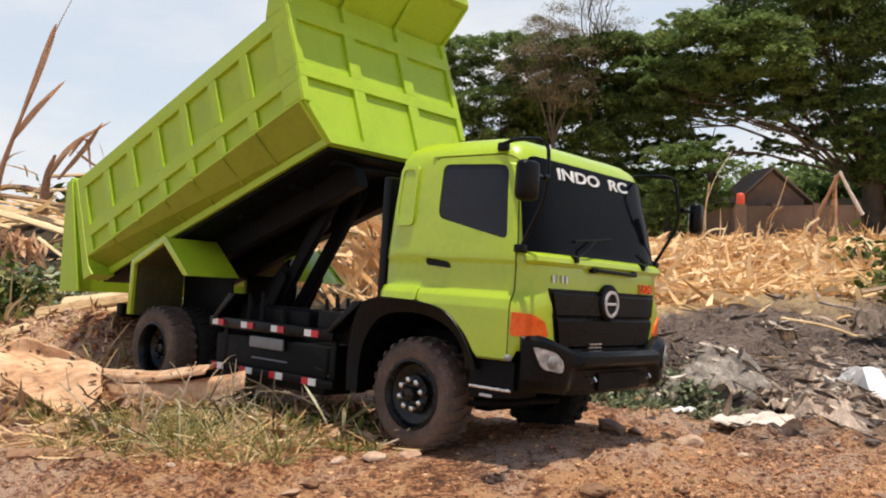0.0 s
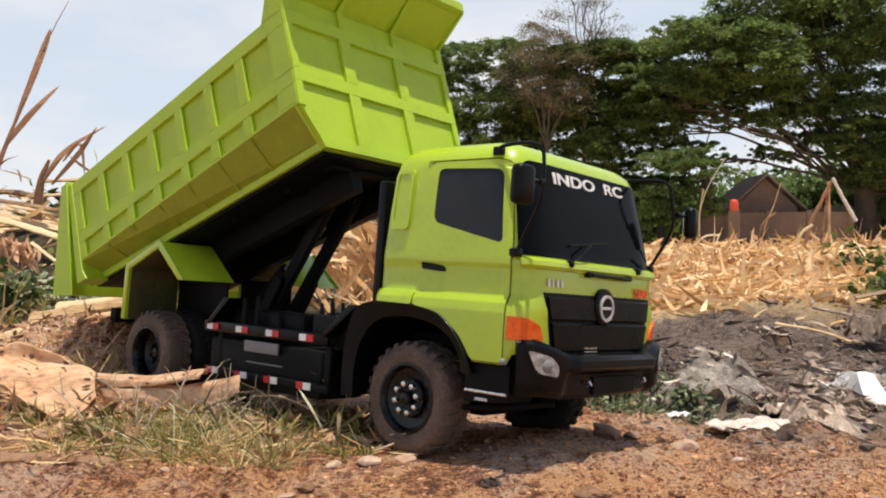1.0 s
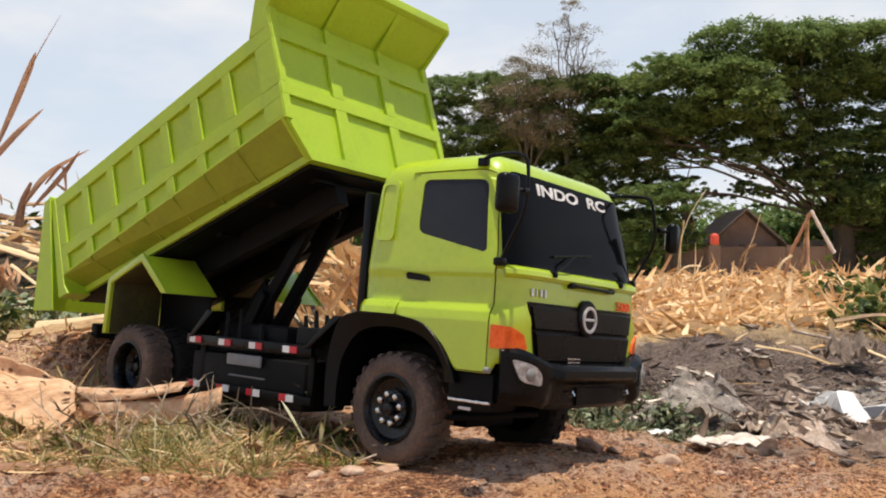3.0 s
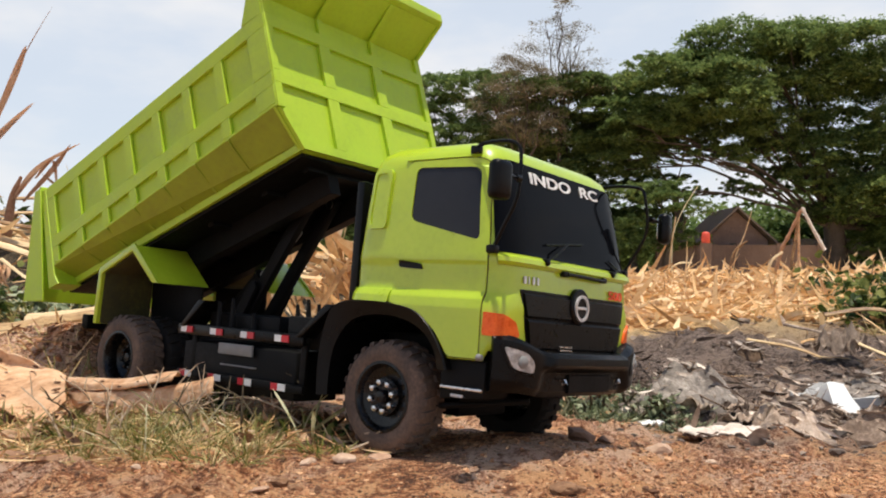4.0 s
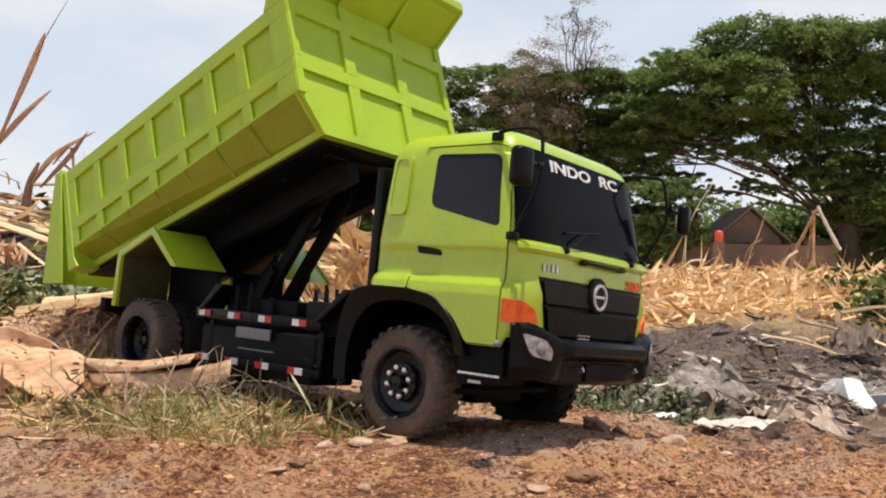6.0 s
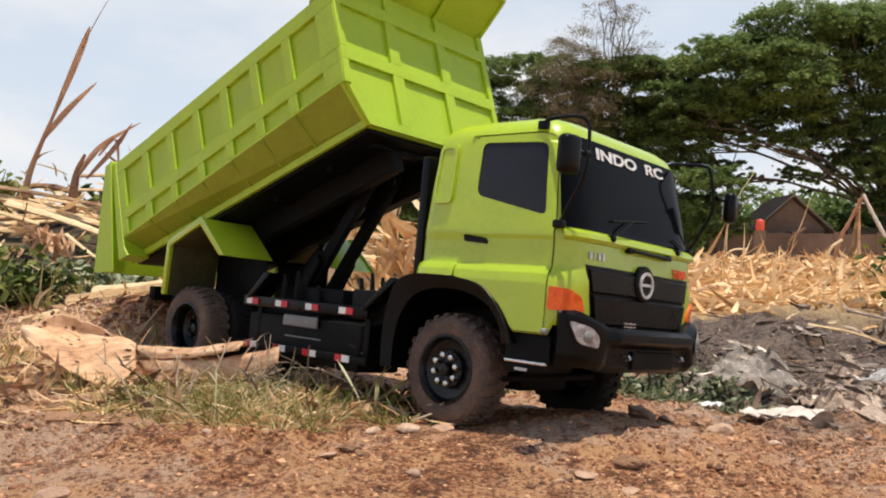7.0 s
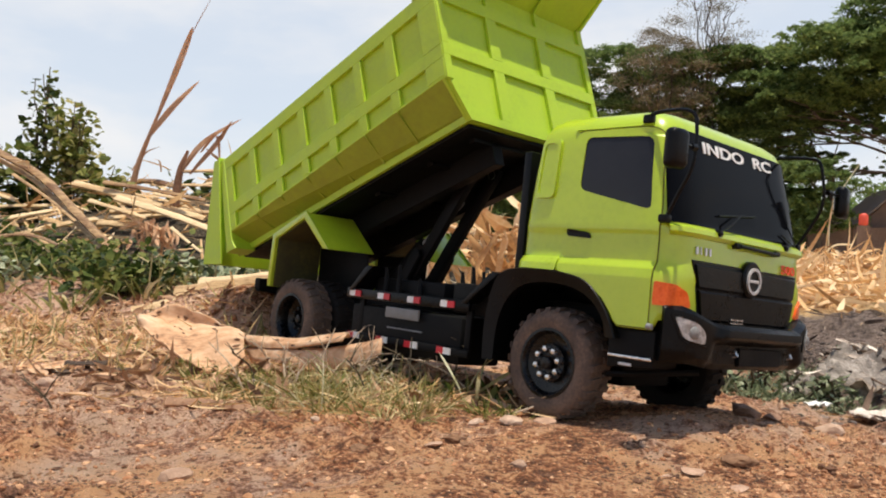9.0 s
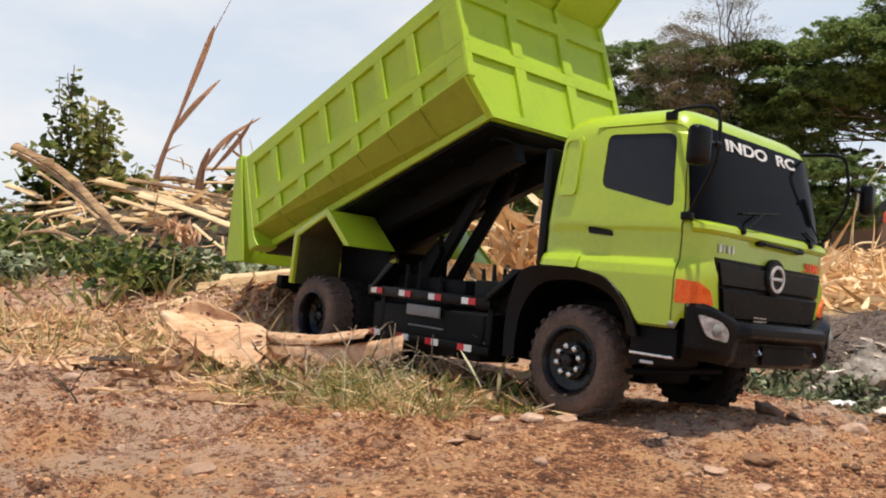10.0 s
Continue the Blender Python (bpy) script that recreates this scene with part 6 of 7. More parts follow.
def standing_stalk(points, widths, extra, seed, label):
    holder = tagged(new("dry_reed"), label, "dry stalk", "dry standing stalks")
    holder.location = points[0]
    base = Vector(points[0])
    bm = bmesh.new()
    tube(bm, [q - base for q in smooth_line(points, 6)], widths[0], 7, taper=0.25)
    part("stem", bm, RED_STALK, holder)
    for line, w in extra:
        bm = bmesh.new()
        pts = smooth_line(line, 7)
        n = len(pts)
        prev = None
        for i, q in enumerate(pts):
            t = i / (n - 1)
            ww = 0.68 * w * (0.25 + math.sin(math.pi * min(1, 0.1 + 0.9 * t))) * (0.15 if i == n - 1 else 1)
            row = [bm.verts.new(q - base + Vector((ww * 0.5, -0.3 * ww, 0))), bm.verts.new(q - base + Vector((0, 0.25 * ww, 0))), bm.verts.new(q - base + Vector((-ww * 0.5, -0.2 * ww, 0.2 * ww)))]
            if prev:
                bm.faces.new((prev[0], prev[1], row[1], row[0]))
                bm.faces.new((prev[1], prev[2], row[2], row[1]))
            prev = row
        part("leaf", bm, RED_STALK, holder)
    return holder


standing_stalk([(-1.80, 2.3, 0.22), (-1.788, 2.3, 0.419), (-1.727, 2.3, 0.592), (-1.655, 2.3, 0.755)], [0.016], [([(-1.70, 2.3, 0.65), (-1.624, 2.3, 0.825), (-1.575, 2.3, 0.95), (-1.556, 2.3, 1.012)], 0.034), ([(-1.734, 2.3, 0.575), (-1.633, 2.3, 0.692), (-1.524, 2.3, 0.802)], 0.036), ([(-1.60, 2.3, 0.90), (-1.54, 2.3, 1.02), (-1.46, 2.3, 1.16)], 0.005), ([(-1.80, 2.3, 0.45), (-1.74, 2.3, 0.52), (-1.68, 2.3, 0.545)], 0.012)], 1, "tall reddish dry reed standing in the heap")
standing_stalk([(-1.53, 2.1, 0.30), (-1.495, 2.1, 0.430), (-1.43, 2.1, 0.51)], [0.012], [([(-1.50, 2.1, 0.42), (-1.408, 2.1, 0.534), (-1.268, 2.1, 0.622)], 0.030), ([(-1.46, 2.1, 0.42), (-1.364, 2.1, 0.524), (-1.301, 2.1, 0.618)], 0.026), ([(-1.42, 2.1, 0.50), (-1.36, 2.1, 0.56), (-1.345, 2.1, 0.45)], 0.018)], 2, "bent reddish dry stalk with broken leaves")
standing_stalk([(-1.52, 2.1, 0.28), (-1.50, 2.1, 0.43), (-1.470, 2.1, 0.507)], [0.020], [], 3, "short reddish stalk stub in the heap")
# broken stalks propped together in the field
PROP = [([(2.056, 4.2, 0.545), (1.985, 4.2, 0.40), (1.935, 4.2, 0.295), (1.875, 4.2, 0.05)], 0.015, RED_STALK), ([(2.045, 4.22, 0.485), (2.012, 4.22, 0.27), (1.975, 4.22, 0.02)], 0.012, STALK), ([(2.056, 4.24, 0.540), (2.057, 4.24, 0.30), (2.057, 4.24, 0.03)], 0.012, HUSK), ([(2.050, 4.17, 0.560), (2.110, 4.17, 0.44), (2.179, 4.17, 0.313)], 0.014, CREAM), ([(2.177, 4.18, 0.318), (2.19, 4.18, 0.25), (2.207, 4.18, 0.05)], 0.005, TWIG), ([(2.38, 4.2, 0.297), (2.31, 4.2, 0.22), (2.22, 4.2, 0.06)], 0.007, STALK),
        ([(1.741, 4.2, 0.366), (1.669, 4.2, 0.307), (1.640, 4.2, 0.20), (1.63, 4.2, 0.03)], 0.009, STALK), ([(1.327, 4.2, 0.506), (1.300, 4.2, 0.324), (1.27, 4.2, 0.04)], 0.006, STALK), ([(1.28, 4.2, 0.19), (1.34, 4.2, 0.235), (1.42, 4.2, 0.24)], 0.006, STALK), ([(1.50, 3.3, 0.02), (1.54, 3.3, 0.22), (1.60, 3.3, 0.28)], 0.006, STALK),
        ([(1.455, 4.2, 0.685), (1.37, 4.2, 0.55), (1.320, 4.2, 0.43), (1.304, 4.2, 0.33), (1.30, 4.2, 0.03)], 0.004, CREAM_LEAF), ([(1.769, 4.2, 0.539), (1.725, 4.2, 0.40), (1.67, 4.2, 0.26), (1.64, 4.2, 0.03)], 0.004, STALK)]
for k, (points, radius, mat) in enumerate(PROP):
    corn_stalk(points[::-1], radius, 0, 200 + k, mat, "broken dry corn stalk still standing in the field")

for k, (points, radius) in enumerate((([(0.52, 0.66, 0.060), (0.58, 0.61, 0.050), (0.63, 0.57, 0.030)], 0.0030), ([(0.70, 0.76, 0.098), (0.78, 0.75, 0.110), (0.84, 0.72, 0.098)], 0.0045), ([(0.66, 0.54, 0.062), (0.70, 0.50, 0.040), (0.73, 0.46, 0.016)], 0.0030))):
    corn_stalk(points, radius, 1, 320 + k, STALK, "dry corn stalk lying along the edge of the field")

# big curled husk and split sheaths beside the rear wheel
def husk_sheet(name, label, rows, thick, mat, flecks=8, belly=0.0, rumple=1.0):
    """rows: lists of points across the sheet, from one end to the other."""
    holder = tagged(new(name), label, "corn husk", "dry husks")
    base = Vector(rows[0][0])
    holder.location = base
    bm = bmesh.new()
    lines = [smooth_line(r, 5) for r in rows]
    for l in lines:
        for k, q in enumerate(l):
            q += Vector((0, -0.35, 1)) * belly * math.sin(math.pi * min(1.0, 1.25 * k / (len(l) - 1)))
    across = [smooth_line([l[i] for l in lines], 6) for i in range(len(lines[0]))]
    grid = []
    for i, line in enumerate(across):
        grid.append([])
        for k, q in enumerate(line):
            q = q - base
            q = q + Vector((0, 0, 1)) * (0.0009 * math.sin(i * 1.3) + rumple * (noise.noise(q * 40) * 0.004 + noise.noise(q * 110) * 0.002)) + Vector((0, 1, 0)) * noise.noise(q * 60 + Vector((5, 0, 0))) * 0.004 * rumple
            grid[-1].append(bm.verts.new(q))
    for a, b in zip(grid, grid[1:]):
        for k in range(len(a) - 1):
            bm.faces.new((a[k], a[k + 1], b[k + 1], b[k]))
    ob = part("sheet", bm, mat, holder)
    s = ob.modifiers.new("thickness", "SOLIDIFY")
    s.thickness = thick
    # dirt flecks stuck to the sheet
    rng = np.random.RandomState(len(label) + len(across))
    spots = [[v for v in line] for line in across]
    for _ in range(flecks):
        i, k = rng.randint(1, len(spots) - 1), rng.randint(2, len(spots[0]) - 2)
        q, u, v = spots[i][k] - base, (spots[i][k + 1] - spots[i][k - 1]).normalized(), (spots[i + 1][k] - spots[i - 1][k]).normalized()
        up = u.cross(v)
        up = up if up.z - 0.4 * up.y > 0 else -up
        bm = bmesh.new()
        size, long, a0 = rng.uniform(0.0008, 0.0022), rng.uniform(1.2, 3.0), rng.uniform(0, 3.1)
        ring = [bm.verts.new(q + up * 0.0026 + (u * math.cos(a + a0) * long + v * math.sin(a + a0)) * size * rng.uniform(0.7, 1.2)) for a in np.arange(7) * 2 * math.pi / 7]
        top, under = bm.verts.new(q + up * (0.0026 + 0.5 * size)), bm.verts.new(q - up * 0.001)
        for a, b in zip(ring, ring[1:] + ring[:1]):
            bm.faces.new((a, b, top))
            bm.faces.new((b, a, under))
        part("dirt_fleck", bm, CRUMB, holder)
    return holder


husk_sheet("corn_husk", "large curled dry husk lying on the grass by the wheel", [
    [(-0.612, 0.168, 0.064), (-0.610, 0.164, 0.063), (-0.607, 0.158, 0.061), (-0.604, 0.153, 0.060), (-0.602, 0.150, 0.059)],
    [(-0.580, 0.184, 0.087), (-0.578, 0.184, 0.060), (-0.566, 0.158, 0.048), (-0.552, 0.126, 0.036), (-0.545, 0.110, 0.040)],
    [(-0.545, 0.178, 0.080), (-0.546, 0.180, 0.053), (-0.535, 0.150, 0.040), (-0.515, 0.106, 0.024), (-0.505, 0.088, 0.026)],
    [(-0.512, 0.166, 0.074), (-0.510, 0.168, 0.051), (-0.500, 0.138, 0.040), (-0.478, 0.090, 0.018), (-0.466, 0.070, 0.012)],
    [(-0.478, 0.148, 0.060), (-0.474, 0.148, 0.052), (-0.466, 0.126, 0.042), (-0.454, 0.098, 0.030), (-0.444, 0.080, 0.020)],
    [(-0.452, 0.136, 0.046), (-0.450, 0.132, 0.045), (-0.447, 0.122, 0.041), (-0.443, 0.112, 0.036), (-0.440, 0.106, 0.032)]], 0.0014, HUSK, 34, 0.011)
husk_sheet("corn_husk", "split pale dry sheath lying beside the wheel", [[(-0.464, 0.160, 0.048), (-0.461, 0.150, 0.051), (-0.456, 0.142, 0.047), (-0.450, 0.138, 0.040)], [(-0.420, 0.142, 0.049), (-0.418, 0.130, 0.053), (-0.414, 0.121, 0.048), (-0.411, 0.117, 0.041)], [(-0.380, 0.120, 0.050), (-0.379, 0.110, 0.054), (-0.377, 0.102, 0.050), (-0.376, 0.099, 0.044)], [(-0.338, 0.095, 0.056), (-0.338, 0.085, 0.061), (-0.338, 0.078, 0.057), (-0.338, 0.074, 0.052)], [(-0.300, 0.070, 0.063), (-0.299, 0.060, 0.068), (-0.301, 0.053, 0.065), (-0.304, 0.050, 0.060)]], 0.0016, HUSK, rumple=0.25)
husk_sheet("corn_husk", "brown dry sheath lying on the grass", [[(-0.455, 0.150, 0.036), (-0.452, 0.140, 0.036), (-0.446, 0.132, 0.028), (-0.442, 0.130, 0.018)], [(-0.400, 0.122, 0.040), (-0.398, 0.112, 0.040), (-0.392, 0.104, 0.030), (-0.388, 0.102, 0.018)], [(-0.346, 0.098, 0.044), (-0.344, 0.088, 0.044), (-0.340, 0.080, 0.034), (-0.336, 0.078, 0.022)], [(-0.296, 0.062, 0.054), (-0.294, 0.054, 0.053), (-0.290, 0.048, 0.044), (-0.288, 0.046, 0.034)], [(-0.252, 0.026, 0.067), (-0.250, 0.020, 0.064), (-0.250, 0.016, 0.058), (-0.250, 0.014, 0.052)]], 0.0014, HUSK, rumple=0.35)
corn_stalk([(-0.444, -0.088, ground_at(-0.444, -0.088) + 0.006), (-0.392, -0.084, 0.5 * (ground_at(-0.444, -0.088) + ground_at(-0.345, -0.080)) + 0.008), (-0.345, -0.080, ground_at(-0.345, -0.080) + 0.006)], 0.0048, 0, 301, RED_STALK, "short brown dry stick lying on bare dirt")
corn_stalk([(-0.80, 0.33, ground_at(-0.8, 0.33) + 0.004), (-0.72, 0.31, ground_at(-0.72, 0.31) + 0.006)], 0.008, 0, 302, HUSK, "short brown dry stick lying on bare dirt")


def leaf_scrap(x, y, size, turn, seed, mat=HUSK, label="torn flake of dry leaf lying flat on the dirt"):
    """A torn, curling flake with an uneven edge."""
    rng = np.random.RandomState(seed)
    bm = bmesh.new()
    rings = []
    for r in (0.0, 0.35, 0.7, 1.0):
        rings.append([])
        for k in range(18):
            a = 2 * math.pi * k / 18
            edge = 1 + 0.28 * noise.noise(Vector((math.cos(a) * 1.6, math.sin(a) * 1.6, seed)))
            u, v = r * edge * math.cos(a) * size, r * edge * math.sin(a) * size * 0.42
            lift = 0.004 + 0.30 * size * r * r * max(0.0, noise.noise(Vector((u / size * 1.4, v / size * 2.2, seed + 4.0)))) + 0.04 * size * math.sin(9 * v / size)
            rings[-1].append(bm.verts.new((u, v, lift)))
    for a, b in zip(rings, rings[1:]):
        for k in range(18):
            bm.faces.new((a[k], a[(k + 1) % 18], b[(k + 1) % 18], b[k]))
    bmesh.ops.remove_doubles(bm, verts=bm.verts[:], dist=1e-6)
    ob = link_mesh("leaf_scrap", bm, mat)
    s = ob.modifiers.new("thickness", "SOLIDIFY")
    s.thickness = 0.0010
    ob.matrix_world = pose(x, y, ground_at(x, y), rng.uniform(-6, 6), rng.uniform(-6, 6), turn)
    return tagged(ob, label, "dry leaf", "dry leaf scraps")


for k, (x, y, size, turn) in enumerate(((-0.699, 0.082, 0.046, 8), (-0.545, -0.07, 0.026, 14), (-0.455, 0.0, 0.020, -30), (-0.41, -0.02, 0.018, 60), (-0.80, 0.20, 0.035, 20), (-0.66, 0.16, 0.030, -25), (-0.86, 0.32, 0.040, 10), (-0.74, 0.40, 0.036, -40), (-0.58, 0.02, 0.016, 35), (-0.92, 0.16, 0.032, 0), (-1.02, 0.40, 0.05, 25))):
    leaf_scrap(x, y, size, turn, 500 + k)
for k, (x, y, size, turn) in enumerate(((-0.622, 0.065, 0.026, 12), (-0.60, 0.085, 0.020, 60), (-0.385, -0.01, 0.018, 15), (-0.645, 0.05, 0.018, -30))):
    leaf_scrap(x, y, size, turn, 540 + k, DARK_SOIL, "dark rotten leaf lying on the dirt")


# grass and weeds
def tufts(name, label, category, centres, blades, length, width, mat, seed, lean_out=0.6, spread_r=0.02):
    rng = np.random.RandomState(seed)
    base, way, ln = [], [], []
    for x, y, s in centres:
        n = int(blades * s)
        a, r = rng.uniform(0, 2 * np.pi, n), np.abs(rng.normal(size=n)) * spread_r * s
        bx, by = x + r * np.cos(a), y + r * np.sin(a)
        base.append(np.stack([bx, by, ground_height(bx, by) - 0.002], 1))
        way.append(np.stack([np.cos(a) * lean_out * rng.uniform(0.1, 1.6, n), np.sin(a) * lean_out * rng.uniform(0.1, 1.6, n), np.ones(n)], 1))
        ln.append(length * s * rng.uniform(0.35, 1.25, n))
    base, way, ln = np.concatenate(base), np.concatenate(way), np.concatenate(ln)
    me = ribbons("blades", base, way, ln, width * rng.uniform(0.6, 1.4, len(ln)), rng.normal(size=len(ln)) * 0.25, mat, seed, 5, 0.3, droop=rng.uniform(0.0, 0.6, len(ln)))
    return tagged(new(name, me), label, category, kind="stuff")


off_bank = lambda x, y: 1 - 0.97 * np.exp(-((x + 0.53) / 0.15) ** 4 - ((y - 0.38) / 0.17) ** 4)
rng = np.random.RandomState(15)
line = [(-0.42 + 0.0098 * k + rng.normal() * 0.018, 0.040 - 0.0060 * k + rng.normal() * 0.026, rng.uniform(0.5, 1.1)) for k in range(24)]
line += [(rng.uniform(-0.44, -0.20), rng.uniform(-0.08, 0.05), rng.uniform(0.4, 0.85)) for _ in range(24)]
tufts("grass", "half-dry grass tufts beside the truck", "grass", line, 62, 0.044, 0.00060, GRASS, 16, 1.15, 0.022)
line = [(rng.uniform(-0.40, -0.26), rng.uniform(-0.05, 0.04), rng.uniform(0.6, 1.1)) for _ in range(8)] + [(rng.uniform(-0.24, -0.10), rng.uniform(-0.10, -0.02), rng.uniform(0.4, 0.8)) for _ in range(4)] + [(rng.uniform(-0.56, -0.44), rng.uniform(0.04, 0.14), rng.uniform(0.5, 0.9)) for _ in range(6)]
tufts("fresh_grass", "fresh green grass tufts among dry blades", "grass", line, 60, 0.036, 0.0008, FRESH, 26, 1.0, 0.014)
line = [(rng.uniform(-0.36, -0.20), rng.uniform(-0.06, 0.03), rng.uniform(0.6, 1.1)) for _ in range(12)]
tufts("dry_stems", "thin bent dry grass stems beside the truck", "grass", line, 10, 0.062, 0.0008, CREAM_LEAF, 24, 0.9, 0.02)
line = [(rng.uniform(-1.2, -0.50), rng.uniform(0.05, 0.60), rng.uniform(0.6, 1.2)) for _ in range(90)]
tufts("dry_stems", "thin upright dry grass stems on the littered dirt", "grass", line, 12, 0.055, 0.0011, STRAW, 25, 1.1, 0.04)
line = [(rng.uniform(-1.3, -0.42), rng.uniform(0.08, 0.55), rng.uniform(0.5, 1.1)) for _ in range(46)]
tufts("dry_grass", "sparse dry grass on the dirt", "grass", line, 18, 0.042, 0.0014, GRASS, 17, 1.1, 0.035)
line = [(rng.uniform(-1.15, -0.46), rng.uniform(0.10, 0.50), rng.uniform(0.5, 1.2)) for _ in range(46)]
line = [c for c in line if off_bank(c[0], c[1]) > 0.5]
tufts("dry_grass", "tall thin half-dry grass standing on the littered dirt", "grass", line, 16, 0.070, 0.0009, GRASS, 29, 0.7, 0.022)
line = [(rng.uniform(-0.06, 0.30), rng.uniform(0.20, 0.36), rng.uniform(0.5, 1.2)) for _ in range(80)]
tufts("weeds_by_wheel", "low pale green weeds at the rubble's edge", "weeds", line, 60, 0.021, 0.0015, DULL_WEED, 18, 1.4, 0.020)
line = [(rng.uniform(-1.9, -0.55), rng.uniform(0.75, 1.5), rng.uniform(0.6, 1.3)) for _ in range(60)]
tufts("bank_grass", "green and dry grass along the bank", "grass", line, 20, 0.095, 0.0036, GRASS, 19, 0.8, 0.05)
line = [(rng.uniform(0.74, 1.4), rng.uniform(0.74, 1.20), rng.uniform(0.6, 1.3)) for _ in range(44)]
tufts("field_edge_grass", "brown and green grass at the edge of the field", "grass", line, 24, 0.085, 0.0026, GRASS, 28, 0.9, 0.03)
# scattered straw on the dirt
p = np.concatenate([spread(rng, 700, -0.5, -0.05, -0.10, 0.12), spread(rng, 2300, -1.35, -0.42, 0.08, 0.62, off_bank), spread(rng, 700, -1.35, -0.35, 0.12, 0.7, off_bank), spread(rng, 320, -1.25, -0.1, -0.08, 0.6, lambda x, y: np.clip(1.8 * wave(x, y, 0.2, 30) - 0.4, 0.05, 1)), spread(rng, 300, -1.8, -0.5, 0.5, 1.5), spread(rng, 200, 0.2, 1.6, 0.1, 1.2, rubble)])
p[:, 2] += 0.004
w = rng.normal(size=(len(p), 3)) * [1, 1, 0.16]
me = ribbons("straw", p, w, rng.uniform(0.012, 0.050, len(p)), rng.uniform(0.0004, 0.0014, len(p)), rng.normal(size=len(p)) * 0.3, STRAW, 20)
tagged(new("loose_straw", me), "loose bits of straw and dry leaf on the dirt", "straw", kind="stuff")

p = np.concatenate([spread(rng, 1000, -1.10, -0.40, 0.28, 0.90, off_bank), spread(rng, 500, -1.9, -0.6, 0.6, 1.4), spread(rng, 500, -0.60, -0.05, -0.06, 0.14), spread(rng, 400, -1.2, -0.45, 0.0, 0.35)])
p[:, 2] += 0.003
w = rng.normal(size=(len(p), 3)) * [1, 1, 0.22]
me = ribbons("litter", p, w, rng.uniform(0.008, 0.030, len(p)), rng.uniform(0.0020, 0.0070, len(p)), rng.normal(size=len(p)) * 0.7, LITTER, 27, 3, 0.5)
tagged(new("leaf_litter", me), "brown and pinkish dry leaf litter on the dirt", "leaf litter", kind="stuff")


def weed(x, y, height, stems, leaf, count, seed, label, wide=0.35, dark=WEED, base_z=None, loose=1.0):
    """A leafy weed: thin stems and many lobed leaves."""
    rng = np.random.RandomState(seed)
    z = ground_at(x, y) if base_z is None else base_z
    holder = tagged(new("weed_bush"), label, "bush", "leafy weeds")
    holder.location = (x, y, z)
    cs, ss = [], []
    for k in range(stems):
        a, out = rng.uniform(0, 2 * math.pi), rng.uniform(0.1, 1.0) * wide
        tip = Vector((math.cos(a) * out, math.sin(a) * out, height * rng.uniform(0.55, 1.0)))
        pts = limb_line((0.02 * rng.normal(), 0.02 * rng.normal(), -0.02), tip, 0.08, rng, 6)
        bm = bmesh.new()
        tube(bm, pts, 0.0035 + 0.004 * height, 5, taper=0.3)
        part("stem", bm, TWIG, holder)
        m = count // stems
        for i in range(m):
            t = rng.uniform(0.25, 1.0)
            q = np.array(pts[int(t * 6)])
            cs.append(q + rng.normal(size=3) * [0.05, 0.05, 0.04] * (0.5 + height) * loose)
            ss.append(leaf * rng.uniform(0.5, 1.3))
    leaves_mesh("foliage", np.array(cs), np.array(ss), dark, holder, 0.35, seed, 1.25, True)
    return holder


weed(-2.315, 2.5, 0.74, 5, 0.030, 300, 41, "tall thin dark green shrub behind the stalk heap", 0.09, base_z=0.22, loose=0.55)
weed(-2.12, 2.45, 0.54, 10, 0.034, 620, 42, "leafy yellowish green shrub behind the stalk heap", 0.15, FRESH, base_z=0.24, loose=0.75)
weed(-2.30, 2.40, 0.34, 8, 0.036, 420, 44, "leafy green shrub standing behind the stalk heap", 0.16, base_z=0.22)
weed(-1.895, 2.3, 0.26, 8, 0.034, 260, 45, "low green shrub showing over the stalk heap", 0.14, FRESH, base_z=0.24, loose=0.8)
weed(-2.62, 2.1, 0.46, 8, 0.048, 420, 43, "leafy green shrub at the heap's edge", 0.24)
for k, (x, y, h) in enumerate(((-1.95, 1.45, 0.26), (-1.62, 1.40, 0.24), (-1.40, 1.28, 0.11), (-1.75, 1.15, 0.13), (-1.28, 1.15, 0.08), (-2.2, 1.6, 0.28), (-1.08, 0.98, 0.08), (-1.85, 1.62, 0.24))):
    weed(x, y, h * (0.75 + 0.35 * (k % 3 == 0)), 9, 0.019, 560, 50 + k, "low broad-leaved green weed on the bank", 0.20)
for k, (x, y, h) in enumerate(((-1.05, 1.20, 0.07), (-0.92, 1.15, 0.08), (-0.80, 1.08, 0.06), (-1.45, 1.02, 0.06))):
    weed(x, y, h, 8, 0.020, 220, 120 + k, "low dusty olive weed on the bank", 0.18, DULL_WEED)
for k, (x, y, h) in enumerate(((-2.15, 1.78, 0.22), (-1.92, 1.62, 0.16), (-2.38, 1.90, 0.30))):
    weed(x, y, h, 8, 0.023, 520, 70 + k, "dark green weed growing through the stalk heap", 0.20)
for k, (x, y, h) in enumerate(((0.90, 0.94, 0.09), (1.02, 0.98, 0.11), (0.96, 1.12, 0.10), (1.14, 0.92, 0.11), (1.35, 1.95, 0.17), (1.62, 2.0, 0.20), (1.15, 1.75, 0.10), (1.9, 1.9, 0.18), (1.45, 1.55, 0.10))):
    weed(x, y, h, 8, 0.011 + 0.008 * y, 190, 80 + k, "dusty green weed growing at the field's edge", 0.06 + 0.08 * y, WEED)
